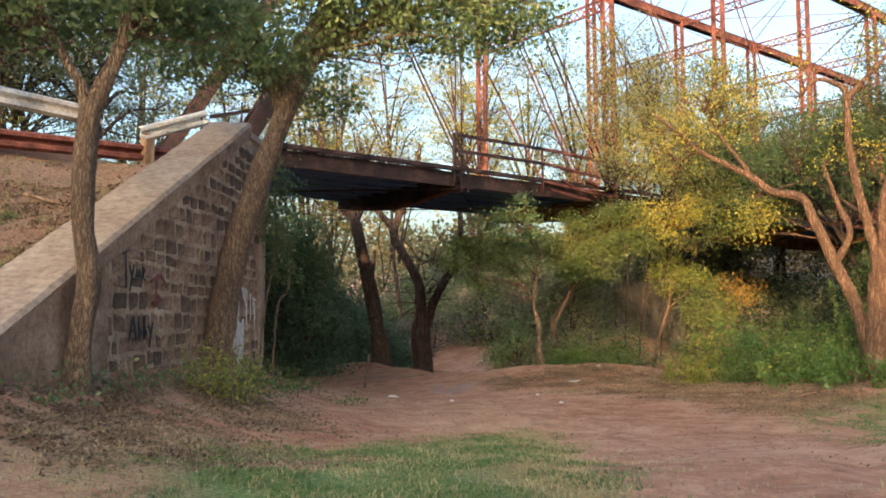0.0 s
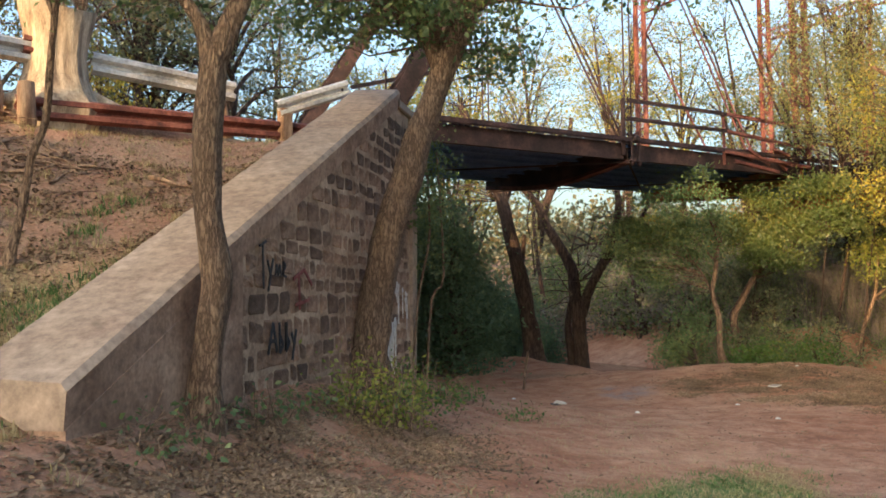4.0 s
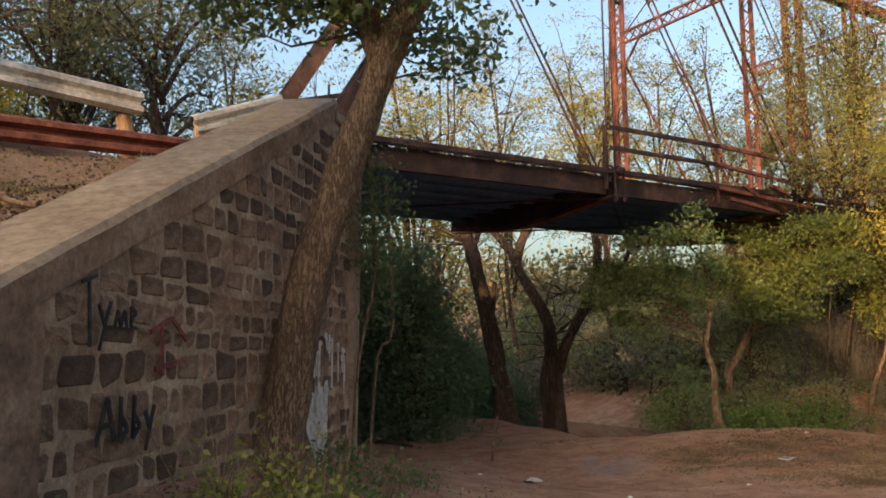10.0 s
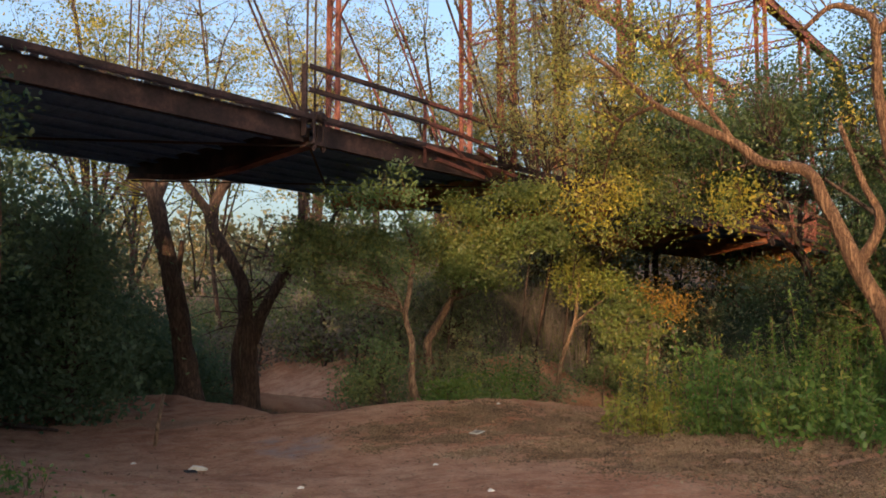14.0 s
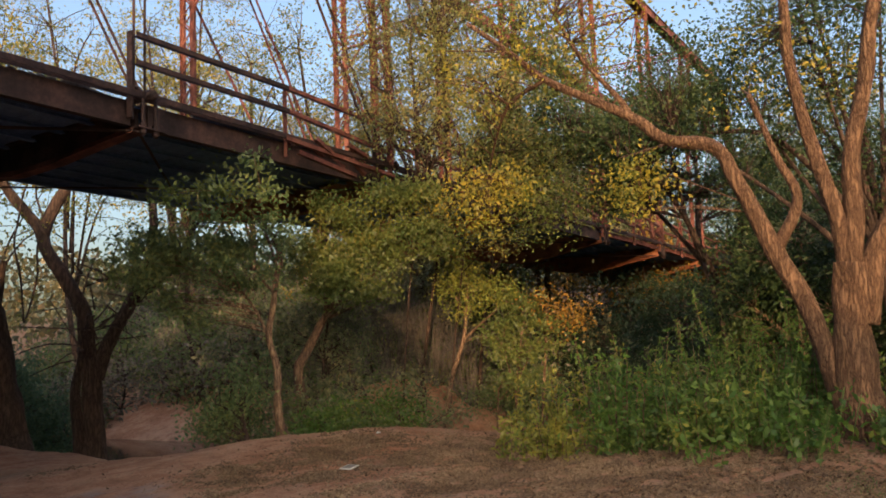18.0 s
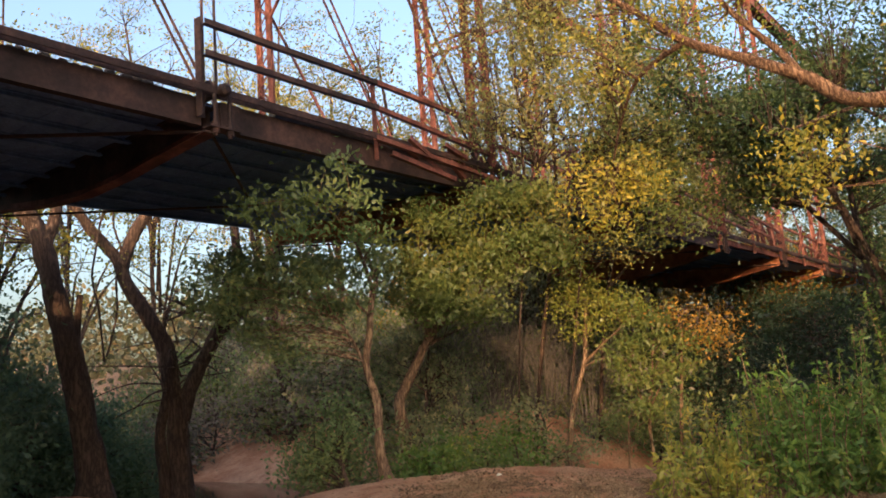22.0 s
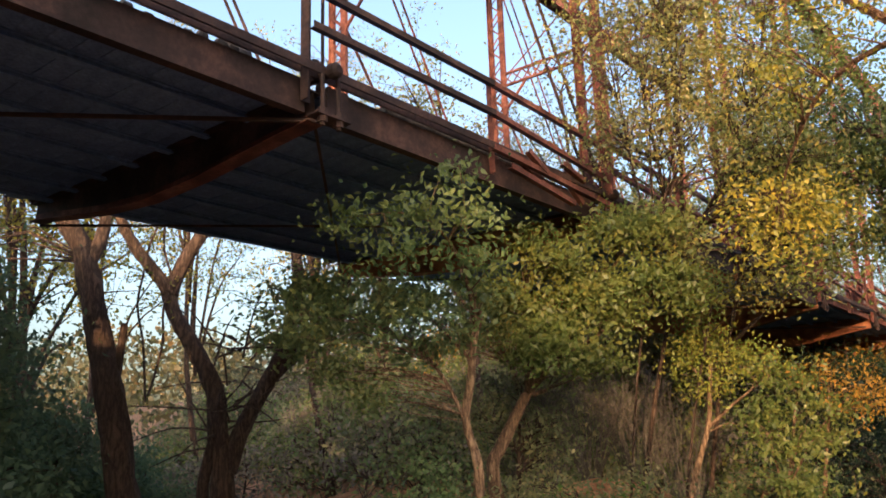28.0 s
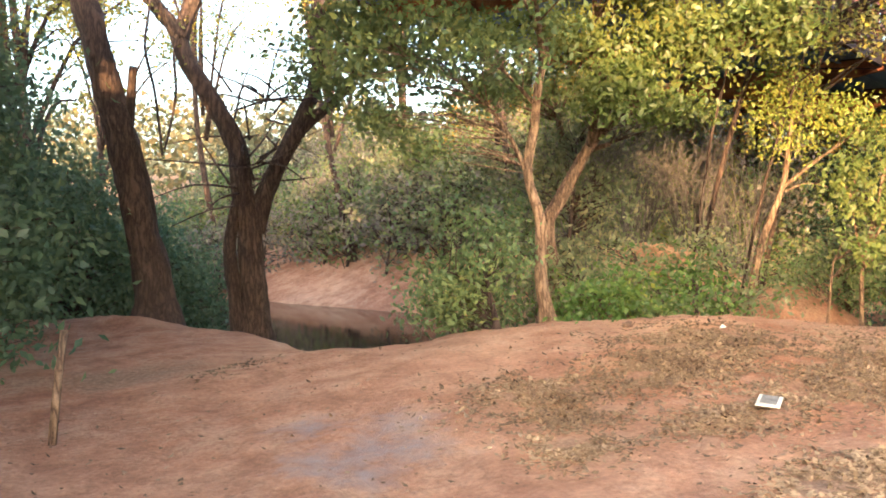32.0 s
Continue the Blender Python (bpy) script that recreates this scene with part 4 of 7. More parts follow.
# cross bracing between both trusses
sway = thing("bridge_bracing", "laced red-rusted sway struts and top struts between the trusses", "bridge bracing")
for i in range(1, NP):
    s = (i - 1) * PANEL
    for z in ((Z_SWAY, Z_TOP - 0.15) if i not in (1, NP - 1) else (Z_TOP - 0.15, Z_TOP - 1.6)):
        st = Shape()
        a, b = on_bridge(s, 0.15, z), on_bridge(s, DEPTH - 0.15, z)
        for k in (-1, 1):
            st.beam(a + Vector((0, 0, 0.16 * k)), b + Vector((0, 0, 0.16 * k)), 0.07, 0.05)
        lattice(st, a, b, (0, 0, 1), 0.3, 0.28, 0.035, True)
        part("sway_strut", st, RUST, sway)
    if 1 < i < NP - 1:
        for w0, w1 in ((0.15, 0.9), (DEPTH - 0.15, DEPTH - 0.9)):
            part("knee_brace", Shape().beam(on_bridge(s, w0, Z_SWAY - 0.9), on_bridge(s, w1, Z_SWAY - 0.1), 0.05, 0.05), RUST, sway)
        part("sway_rod", Shape().beam(on_bridge(s, 0.1, Z_SWAY), on_bridge(s, DEPTH - 0.1, Z_TOP), 0.025, 0.025), RUST, sway)
        part("sway_rod", Shape().beam(on_bridge(s, DEPTH - 0.1, Z_SWAY), on_bridge(s, 0.1, Z_TOP), 0.025, 0.025), RUST, sway)
    if i < NP - 1:
        part("top_rod", Shape().beam(on_bridge(s, 0, Z_TOP), on_bridge(s + PANEL, DEPTH, Z_TOP), 0.025, 0.025), RUST, sway)
        part("top_rod", Shape().beam(on_bridge(s, DEPTH, Z_TOP), on_bridge(s + PANEL, 0, Z_TOP), 0.025, 0.025), RUST, sway)

deck = thing("bridge_deck", "dark timber deck on rusted steel stringers and floor beams", "bridge deck")
I_RING = [(-0.05, 0.045), (0.05, 0.045), (0.05, 0.055), (0.01, 0.055), (0.01, 0.1), (0.05, 0.1), (0.05, 0.11), (-0.05, 0.11), (-0.05, 0.1), (-0.01, 0.1), (-0.01, 0.055), (-0.05, 0.055)]
for i in range(NP):
    s0, s1 = (S_END - 0.4 if i == 0 else (i - 1) * PANEL), i * PANEL
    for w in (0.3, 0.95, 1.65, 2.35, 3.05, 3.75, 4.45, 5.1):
        part("stringer", Shape().profile(on_bridge(s0, w, Z_DECK - 0.13), on_bridge(s1 - 0.02, w, Z_DECK - 0.13), I_RING), HAZESTEEL, deck)
TEE = [(-0.1, -0.01), (0.1, -0.01), (0.1, 0.006), (0.022, 0.006), (0.022, 0.1), (-0.022, 0.1), (-0.022, 0.006), (-0.1, 0.006)]
BELLY = [(0.0, 4.62), (0.35, 4.6), (1.0, 4.54), (1.8, 4.46), (DEPTH / 2, 4.42), (DEPTH - 1.8, 4.48), (DEPTH - 1.0, 4.58), (DEPTH - 0.3, 4.68), (DEPTH, 4.7)]
for i in range(1, NP):
    s = (i - 1) * PANEL
    beam = thing_part("floor_beam", deck)
    tagged(beam, "fish-bellied rusted floor beam")
    belly = [(w, z - (0.2 * (1 - abs(2 * w / DEPTH - 1)) if i > 3 else 0.0)) for w, z in BELLY]
    web = Shape()
    for k in (-0.008, 0.008):
        web.add([on_bridge(s + k, 0.0, Z_DECK - 0.03), on_bridge(s + k, DEPTH, Z_DECK - 0.03)] + [on_bridge(s + k, w, z) for w, z in reversed(belly)], [tuple(range(2 + len(BELLY)))])
    # webs: shade in the first one's brown, sunlight in the others' orange
    part("web", web, SUNRUST if i > 1 else SHADERUST, beam)
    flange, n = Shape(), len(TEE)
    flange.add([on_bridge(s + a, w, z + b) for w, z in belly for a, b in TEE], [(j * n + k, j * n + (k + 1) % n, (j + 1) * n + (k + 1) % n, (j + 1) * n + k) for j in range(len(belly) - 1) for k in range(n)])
    # the flange's sunlit strip is put into its brighter rust
    part("flange", flange, SUNRUST if i > 1 else RUST, beam, "rust-red lower flange with sunlight in its colour")
    part("flange", Shape().beam(on_bridge(s, 0.0, Z_DECK - 0.03), on_bridge(s, DEPTH, Z_DECK - 0.03), 0.2, 0.016), SHADERUST, beam)
    if i < NP - 1:
        part("sway_rod", Shape().beam(on_bridge(s, 0.0, 4.64), on_bridge(s + PANEL, DEPTH - 0.1, 4.66), 0.03, 0.03), SHADERUST, deck)
        part("sway_rod", Shape().beam(on_bridge(s, DEPTH - 0.1, 4.64), on_bridge(s + PANEL, 0.1, 4.66), 0.03, 0.03), SHADERUST, deck)
    if i == 1:
        part("sway_rod", Shape().beam(on_bridge(s, 0.0, 4.64), on_bridge(S_END, DEPTH - 0.1, 4.68), 0.035, 0.035), SHADERUST, deck)
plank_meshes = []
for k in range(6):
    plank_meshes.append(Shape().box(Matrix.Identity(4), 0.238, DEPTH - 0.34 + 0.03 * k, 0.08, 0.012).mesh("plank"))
    plank_meshes[-1].materials.append(HAZEWOOD)
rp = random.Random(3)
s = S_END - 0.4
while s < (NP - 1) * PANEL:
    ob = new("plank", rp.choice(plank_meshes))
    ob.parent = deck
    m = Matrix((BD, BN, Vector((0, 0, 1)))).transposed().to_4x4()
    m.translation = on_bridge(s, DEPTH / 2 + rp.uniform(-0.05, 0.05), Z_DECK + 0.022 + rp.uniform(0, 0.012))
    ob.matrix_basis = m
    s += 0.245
EDGE = [(-0.02, -0.17), (0.09, -0.17), (0.09, -0.15), (0.0, -0.15), (0.0, 0.15), (0.09, 0.15), (0.09, 0.17), (-0.02, 0.17)]
for i in range(NP):
    s0, s1 = (S_END - 0.4 if i == 0 else (i - 1) * PANEL + 0.12), i * PANEL - 0.12
    high = 0.0 if s0 < 16 else 0.09
    # near channels have shade in their rust colour, far ones the lit red
    part("edge_channel", Shape().profile(on_bridge(s0, 0.02, 4.86 + high), on_bridge(s1, 0.02, 4.86 + high), [(a, b * (0.45 if high else 1.0)) for a, b in EDGE]), RUST if high else SHADERUST, deck, "rusted edge channel of the deck")
    part("timber_curb", Shape().beam(on_bridge(s0, 0.28, Z_DECK + 0.09), on_bridge(s1 + 0.24, 0.28, Z_DECK + 0.09), 0.14, 0.05, bevel=0.015), BLACKWOODSHADE, deck, "blackened timber curb")
rr_ = random.Random(17)
for a in range(46):
    u = S_END - 0.3 + 0.118 * a + rr_.uniform(-0.03, 0.03)
    h, ln = rr_.uniform(0.03, 0.1), rr_.uniform(0.08, 0.2)
    lump = Shape().tube([on_bridge(u, 0.1, Z_DECK + 0.04 + h / 2), on_bridge(u + ln * 0.3, 0.11, Z_DECK + 0.06 + h / 2), on_bridge(u + ln * 0.7, 0.09, Z_DECK + 0.05 + h / 2), on_bridge(u + ln, 0.1, Z_DECK + 0.04 + h / 2)], [h * 0.3, h * 0.7, h * 0.6, h * 0.25], 7, 0.6)
    part("rubble", lump, BLACKWOODSHADE, deck, "broken paving lump")

railing = thing("bridge_railing", "rusted angle-iron railing with bent and broken rails", "railing")
posts_s = [-0.16, 2.85, 5.8, 8.55, 11.3, 14.25, 17.0, 19.95, 22.7, 25.6, 28.4, 31.2, 34.0]
ANGLE = [(-0.035, -0.035), (0.035, -0.035), (0.035, -0.027), (-0.027, -0.027), (-0.027, 0.035), (-0.035, 0.035)]
for s in posts_s:
    fat = 1.6 if s < 0 else 1.15
    part("rail_post", Shape().profile(on_bridge(s, -0.1, Z_DECK - 0.2), on_bridge(s, -0.1, Z_DECK + 1.0), [(a * fat, b * fat) for a, b in ANGLE], BD), SHADERUST if s < 0 else RUST, railing)
for z in (0.96, 0.57):
    for a, b in zip(posts_s, posts_s[1:]):
        bent = 0.0 if b < 3 else random.Random(int(a * 10 + z * 7)).uniform(-0.22, 0.03)
        # first rails take the shaded rust, farther ones the lit red
        part("rail", Shape().profile(on_bridge(a, -0.14, Z_DECK + z), on_bridge(b, -0.14, Z_DECK + z + bent), ANGLE), SHADERUST if a < 2 else RUST, railing)
part("rail", Shape().profile(on_bridge(2.7, -0.2, Z_DECK + 0.08), on_bridge(5.6, -0.3, Z_DECK - 0.12), ANGLE), RUST, railing, "broken rail hanging loose")
part("rail", Shape().profile(on_bridge(2.9, -0.3, Z_DECK - 0.14), on_bridge(4.4, -0.3, Z_DECK - 0.3), ANGLE), RUST, railing, "broken rail hanging loose")
for k in range(26):
    rr_ = random.Random(90 + k)
    a = on_bridge(rr_.uniform(3.0, 4.6) if k > 18 else rr_.uniform(20.0, 28.0), rr_.uniform(-0.3, 0.2), Z_DECK + rr_.uniform(0.0, 0.3))
    part("rail", Shape().profile(a, a + (BD * rr_.uniform(0.3, 0.9) - Vector((0, 0, rr_.uniform(0.02, 0.3))) if k > 18 else BD * rr_.uniform(-0.7, 0.7) + BN * rr_.uniform(-0.3, 0.3) + Vector((0, 0, rr_.uniform(0.4, 1.2)))), ANGLE), RUST, railing, "bent broken rail end")
single("loose_board", Shape().beam(on_bridge(1.25, 0.3, Z_DECK + 0.24), on_bridge(4.0, 0.16, Z_DECK + 0.14), 0.2, 0.07, bevel=0.015), BLACKWOODSHADE, "blackened loose board lying on the deck edge", "board")

# the unseen pier on which the far end rests; its black stands for shade
pier = thing("bridge_pier", "stone pier with shade in its dark colour under the far end of the deck", "bridge pier")
S_FAR = (NP - 1) * PANEL
part("pier_wall", Shape().box(frame_of(on_bridge(S_FAR + 0.9, -0.5, 1.2), on_bridge(S_FAR + 0.9, DEPTH + 0.5, 1.2)), DEPTH + 1, 1.6, 6.4, 0.05), BLACKWOODSHADE, pier)
part("pier_cap", Shape().box(frame_of(on_bridge(S_FAR + 0.9, -0.6, 4.5), on_bridge(S_FAR + 0.9, DEPTH + 0.6, 4.5)), DEPTH + 1.2, 1.8, 0.2, 0.03), BLACKWOODSHADE, pier)

# ---------------------------------------------------------------- guard rail and road edge
W_BEAM = [(0.0, -0.155), (0.02, -0.15), (0.085, -0.115), (0.085, -0.055), (0.0, -0.02), (0.0, 0.02), (0.085, 0.055), (0.085, 0.115), (0.02, 0.15), (0.0, 0.155),
          (-0.006, 0.155), (0.014, 0.15), (0.079, 0.11), (0.079, 0.06), (-0.006, 0.025), (-0.006, -0.025), (0.079, -0.06), (0.079, -0.11), (0.014, -0.15), (-0.006, -0.155)]


def guard(s, q, z):
    p = GP + GD * s + GN * q
    return Vector((p.x, p.y, z))


rail = thing("guard_rail", "dented galvanised corrugated guard rail on wooden posts", "guard rail")
cuts = [-26.0, -21.9, -17.8, -13.7, -9.0, -4.4, 0.45]
for a, b in [*zip(cuts, cuts[1:]), (1.2, 3.4)]:
    part("rail_beam", Shape().profile(guard(a, 0.0 if b < 2 else 0.12, 5.27 if b < 2 else 5.33), guard(b + 0.15, 0.012 if b < 2 else 0.12, 5.29), [(-y * 1.05, z * 1.1) for y, z in W_BEAM]), ZINC, rail)
for s in (-24.0, -19.6, -15.5, -10.4, -4.2, -0.18):
    r = random.Random(int(s * 10))
    sh = Shape().tube([guard(s, -0.13, 3.8), guard(s + 0.02, -0.14, 4.6), guard(s + r.uniform(-0.05, 0.05) - 0.08, -0.16, 5.42), guard(s - 0.09, -0.16, 5.46)], [0.12, 0.115, 0.105, 0.08], 10, 0.12)
    single("guard_post", sh, OLDWOOD, "weathered round wooden guard rail post", "post", "guard rail posts", smooth=True)
stub = Shape().tube([guard(0.14, -0.55, 3.9), guard(0.12, -0.55, 4.3), guard(0.1, -0.55, 4.72)], [0.12, 0.12, 0.1], 10, 0.12)
single("guard_post", stub, OLDWOOD, "short weathered wooden post stub holding the lower beam", "post", "guard rail posts", smooth=True)
low = thing("lower_rail", "red-rusted corrugated beam laid along the road edge", "guard rail")
part("rail_beam", Shape().profile(guard(0.0, -0.42, 4.4), guard(5.1, -0.25, 4.72), [(-y * 1.1, z * 1.05) for y, z in W_BEAM]), RUST, low)
part("rail_beam", Shape().profile(guard(0.2, -0.02, 5.38), guard(1.0, 0.0, 5.36), [(-y * 1.0, z * 0.9) for y, z in W_BEAM]), RUST, low, "short dark rusted splice beam")
kerb = thing("retaining_plate", "brown weathered steel plates edging the road", "retaining plate")
edge_s = [-26.0, -22.0, -18.0, -14.0, -10.2, -6.9, -3.35, -0.05]
for a, b in zip(edge_s, edge_s[1:]):
    part("plate", Shape().beam(guard(a + 0.03, 0.02, 4.19), guard(b - 0.03, 0.02, 4.2), 0.03, 0.44, bevel=0.008), BOARDSTEEL, kerb)
end_rail = thing("end_rail", "bent galvanised corrugated rail at the bridge end", "guard rail")
ea, eb = guard(4.1, -0.35, 5.0), on_bridge(S_END + 0.1, 0.15, 5.85)
part("rail_beam", Shape().profile(ea, ea.lerp(eb, 0.6), [(-y, z * 0.95) for y, z in W_BEAM]), ZINC, end_rail)
part("end_post", Shape().beam(ea - Vector((0, 0, 0.75)) + GD * 0.15, ea + Vector((0, 0, 0.02)) + GD * 0.15, 0.2, 0.2, GD, 0.02), OLDWOOD, end_rail, "square wooden end post")
part("top_rail", Shape().profile(ea.lerp(eb, 0.62), on_bridge(S_END + 1.0, 0.3, 6.05), ANGLE), SHADERUST, end_rail)
for k in (0.55, 0.95):
    part("stake", Shape().tube([ea.lerp(eb, k) - Vector((0, 0, 0.75)), ea.lerp(eb, k) + Vector((0, 0, 0.12))], [0.02, 0.02], 6), SHADERUST, end_rail)
broken = Shape().tube([guard(3.5, 0.25, 4.4), guard(3.42, 0.25, 4.9), guard(3.3, 0.25, 5.35), guard(3.26, 0.25, 5.42)], [0.13, 0.12, 0.1, 0.03], 9, 0.3)
single("broken_post", broken, OLDWOOD, "splintered dark wooden post behind the guard rail", "post", smooth=True)

stump = Shape()
sc = guard(0.68, 0.12, 0)
zs = [4.0, 4.55, 4.75, 5.0, 5.3, 5.6, 5.85, 5.97]
rr = [0.5, 0.66, 0.52, 0.43, 0.4, 0.43, 0.49, 0.51]
ring_n = 28
rows_ = []
for z, r in zip(zs, rr):
    row = []
    for k in range(ring_n):
        a = 2 * math.pi * k / ring_n
        f = 1 + 0.06 * math.sin(3 * a + 1) + 0.03 * math.sin(7 * a + z) + 0.015 * math.sin(13 * a)
        row.append(Vector((sc.x + math.cos(a) * r * f, sc.y + math.sin(a) * r * f, z + (0.06 * math.sin(2 * a) if z > 5.9 else 0))))
    rows_.append(row)
for i in range(len(zs) - 1):
    for k in range(ring_n):
        n = (k + 1) % ring_n
        stump.add([rows_[i][k], rows_[i][n], rows_[i + 1][n], rows_[i + 1][k]], [(0, 1, 2, 3)])
stump.add(rows_[-1], [tuple(range(ring_n))])
st_ob = thing("tree_stump", "tall bleached tree stump with spreading roots by the guard rail", "tree stump")
part("trunk", stump, STUMPWOOD, st_ob, smooth=True)
for k, (ds, dq) in enumerate(((1.9, -0.1), (-0.9, -0.25), (1.2, 0.8))):
    tip = sc + GD * ds + GN * dq
    part("root", Shape().tube([sc + Vector((0, 0, 4.75)) + GD * ds * 0.2, sc + GD * ds * 0.5 + GN * dq * 0.5 + Vector((0, 0, 4.62)), Vector((tip.x, tip.y, 4.5))], [0.22, 0.13, 0.04], 9, 0.2), STUMPWOOD, st_ob, smooth=True)


# ---------------------------------------------------------------- trees
def tree(name, label, limbs, blobs, leaves, size, per, bark, seed, group="", spread=0.34, twig=0.012, droop=0.3, lump=0.22, near=True):
    """limbs: (points, radius at start, radius at end); blobs: (x, y, z, rx, ry, rz, clumps) that the crown fills."""
    rng = np.random.default_rng(seed)
    ob = thing(name, label, "tree" if name != "shrub" else "shrub", group)
    samples = []
    for i, (pts, r0, r1) in enumerate(limbs):
        line = smooth_line(pts, 8 if r0 > 0.06 and near else 3)
        n = len(line)
        rad = [r0 + (r1 - r0) * (k / (n - 1)) ** 0.8 for k in range(n)]
        if i == 0:
            z0 = gz(line[0].x, line[0].y)
            rad = [q * (1 + 0.55 * math.exp(-max(p.z - z0, 0) / (1.3 * r0))) for p, q in zip(line, rad)]
        sh = Shape().tube(line, rad, (30 if r0 > 0.15 else 20 if r0 > 0.06 else 9) if near else 10 if r0 > 0.06 else 6, lump, True, 0.09 if r0 > 0.06 else 0.0)
        part("trunk" if i == 0 else "limb", sh, bark, ob, smooth=True)
        samples += [(p, r) for p, r in zip(line, rad)]
    sp = np.array([tuple(p) for p, _ in samples])
    sr = np.array([r for _, r in samples])
    cl = []
    for x, y, z, rx, ry, rz, n in blobs:
        d = rng.normal(size=(n, 3))
        d /= np.linalg.norm(d, axis=1)[:, None]
        cl.append(np.array([x, y, z]) + d * (rng.uniform(0.25, 1.0, n) ** 0.55)[:, None] * np.array([rx, ry, rz]))
    if cl:
        cl = np.concatenate(cl)
        tw = Shape()
        for c in cl:
            d = np.linalg.norm(sp - c, axis=1) + np.maximum(sp[:, 2] - c[2] + 0.2, 0) * 1.5 + (sr > 0.12) * 0.6
            k = int(d.argmin())
            a, b = Vector(sp[k]), Vector(c)
            far = (b - a).length
            mid = a.lerp(b, 0.5) + Vector(rng.normal(size=3) * far * 0.09) + Vector((0, 0, far * 0.06))
            r = min(sr[k] * 0.7, twig * (1 + far * 0.55))
            tw.tube([a, mid, b], [r, r * 0.6, r * 0.25], 4, 0.0, False)
        tagged(part("twig_spray", tw, bark, ob, smooth=True), kind="stuff")
        sizes = rng.uniform(0.55, 1.45, len(cl))
        n = np.maximum((per * sizes).astype(int), 3)
        own = np.repeat(np.arange(len(cl)), n)
        off = rng.normal(size=(len(own), 3)) * spread * sizes[own][:, None] * np.array([1, 1, 0.62])
        pos = cl[own] + off
        tagged(part("crown", leaves_mesh("crown", pos, size, rng, droop), leaves, ob), kind="stuff")
    return ob


def rooted(pts, low=0.35):
    """Carries a trunk's foot down into the ground."""
    x, y, z = pts[0]
    return [(x, y, min(z, gz(x, y)) - low)] + list(pts)


# slender tree before the wing wall
tree("tree", "slender rough-barked tree with a burl before the wing wall", [
    (rooted([(-0.95, 5.99, 1.0), (-0.94, 5.99, 1.31), (-0.9, 6.0, 1.67), (-0.86, 6.01, 1.99), (-0.93, 6.0, 2.48), (-0.93, 5.99, 2.97), (-0.91, 6.0, 3.42), (-0.88, 6.0, 3.72)]), 0.118, 0.096),
    ([(-0.88, 6.0, 3.62), (-0.76, 6.02, 3.94), (-0.64, 6.04, 4.24), (-0.56, 6.06, 4.68), (-0.35, 6.09, 5.31), (-0.1, 6.2, 6.2)], 0.095, 0.04),
    ([(-0.9, 6.0, 3.5), (-0.98, 5.99, 3.84), (-1.12, 5.96, 4.09), (-1.33, 5.93, 4.5), (-1.7, 5.9, 5.2)], 0.07, 0.025)],
    [(-1.5, 6.1, 4.6, 0.7, 0.6, 0.36, 30), (-0.5, 6.2, 4.75, 0.7, 0.6, 0.36, 30), (-0.9, 6.0, 5.4, 1.5, 1.3, 0.7, 90), (0.2, 6.3, 4.9, 0.6, 0.6, 0.4, 26), (-2.1, 6.0, 4.8, 0.7, 0.7, 0.42, 30)], GREEN, 0.085, 52, BARK, 1, spread=0.2)
# leaning tree at the corner of the wall
tree("tree", "thick leaning tree at the corner of the stone wall", [
    (rooted([(0.33, 10.0, 0.72), (0.34, 10.0, 1.15), (0.4, 10.0, 1.62), (0.5, 10.0, 2.2), (0.62, 10.0, 2.78), (0.82, 10.0, 3.38), (0.98, 10.0, 3.87), (1.14, 10.0, 4.3), (1.31, 10.0, 4.8), (1.54, 10.0, 5.3), (1.77, 10.0, 5.77), (2.03, 10.0, 6.3), (2.2, 10.0, 7.0)]), 0.235, 0.13),
    ([(1.26, 10.0, 4.65), (1.05, 10.05, 5.3), (0.8, 10.1, 6.0), (0.7, 10.2, 6.9)], 0.14, 0.05),
    ([(1.6, 10.0, 5.4), (2.2, 9.95, 5.9), (3.0, 9.9, 6.3), (4.0, 9.9, 6.6), (5.0, 9.9, 6.7)], 0.1, 0.03)],
    [(1.5, 9.7, 5.4, 0.8, 0.8, 0.5, 34), (0.5, 9.9, 5.5, 0.9, 0.8, 0.55, 40), (-0.4, 10.3, 5.8, 0.8, 0.8, 0.55, 30), (0.9, 9.8, 6.4, 1.7, 1.3, 0.7, 90), (2.7, 9.8, 6.2, 1.0, 0.9, 0.5, 50), (3.8, 9.7, 6.15, 0.9, 0.8, 0.45, 44), (4.8, 9.6, 6.2, 0.7, 0.7, 0.4, 26), (2.4, 9.5, 7.0, 1.8, 1.3, 0.6, 70), (4.2, 9.7, 6.9, 1.3, 1.1, 0.5, 44), (2.0, 10.2, 4.9, 0.4, 0.4, 0.3, 10)], GREEN, 0.095, 52, BARK, 2, spread=0.22)
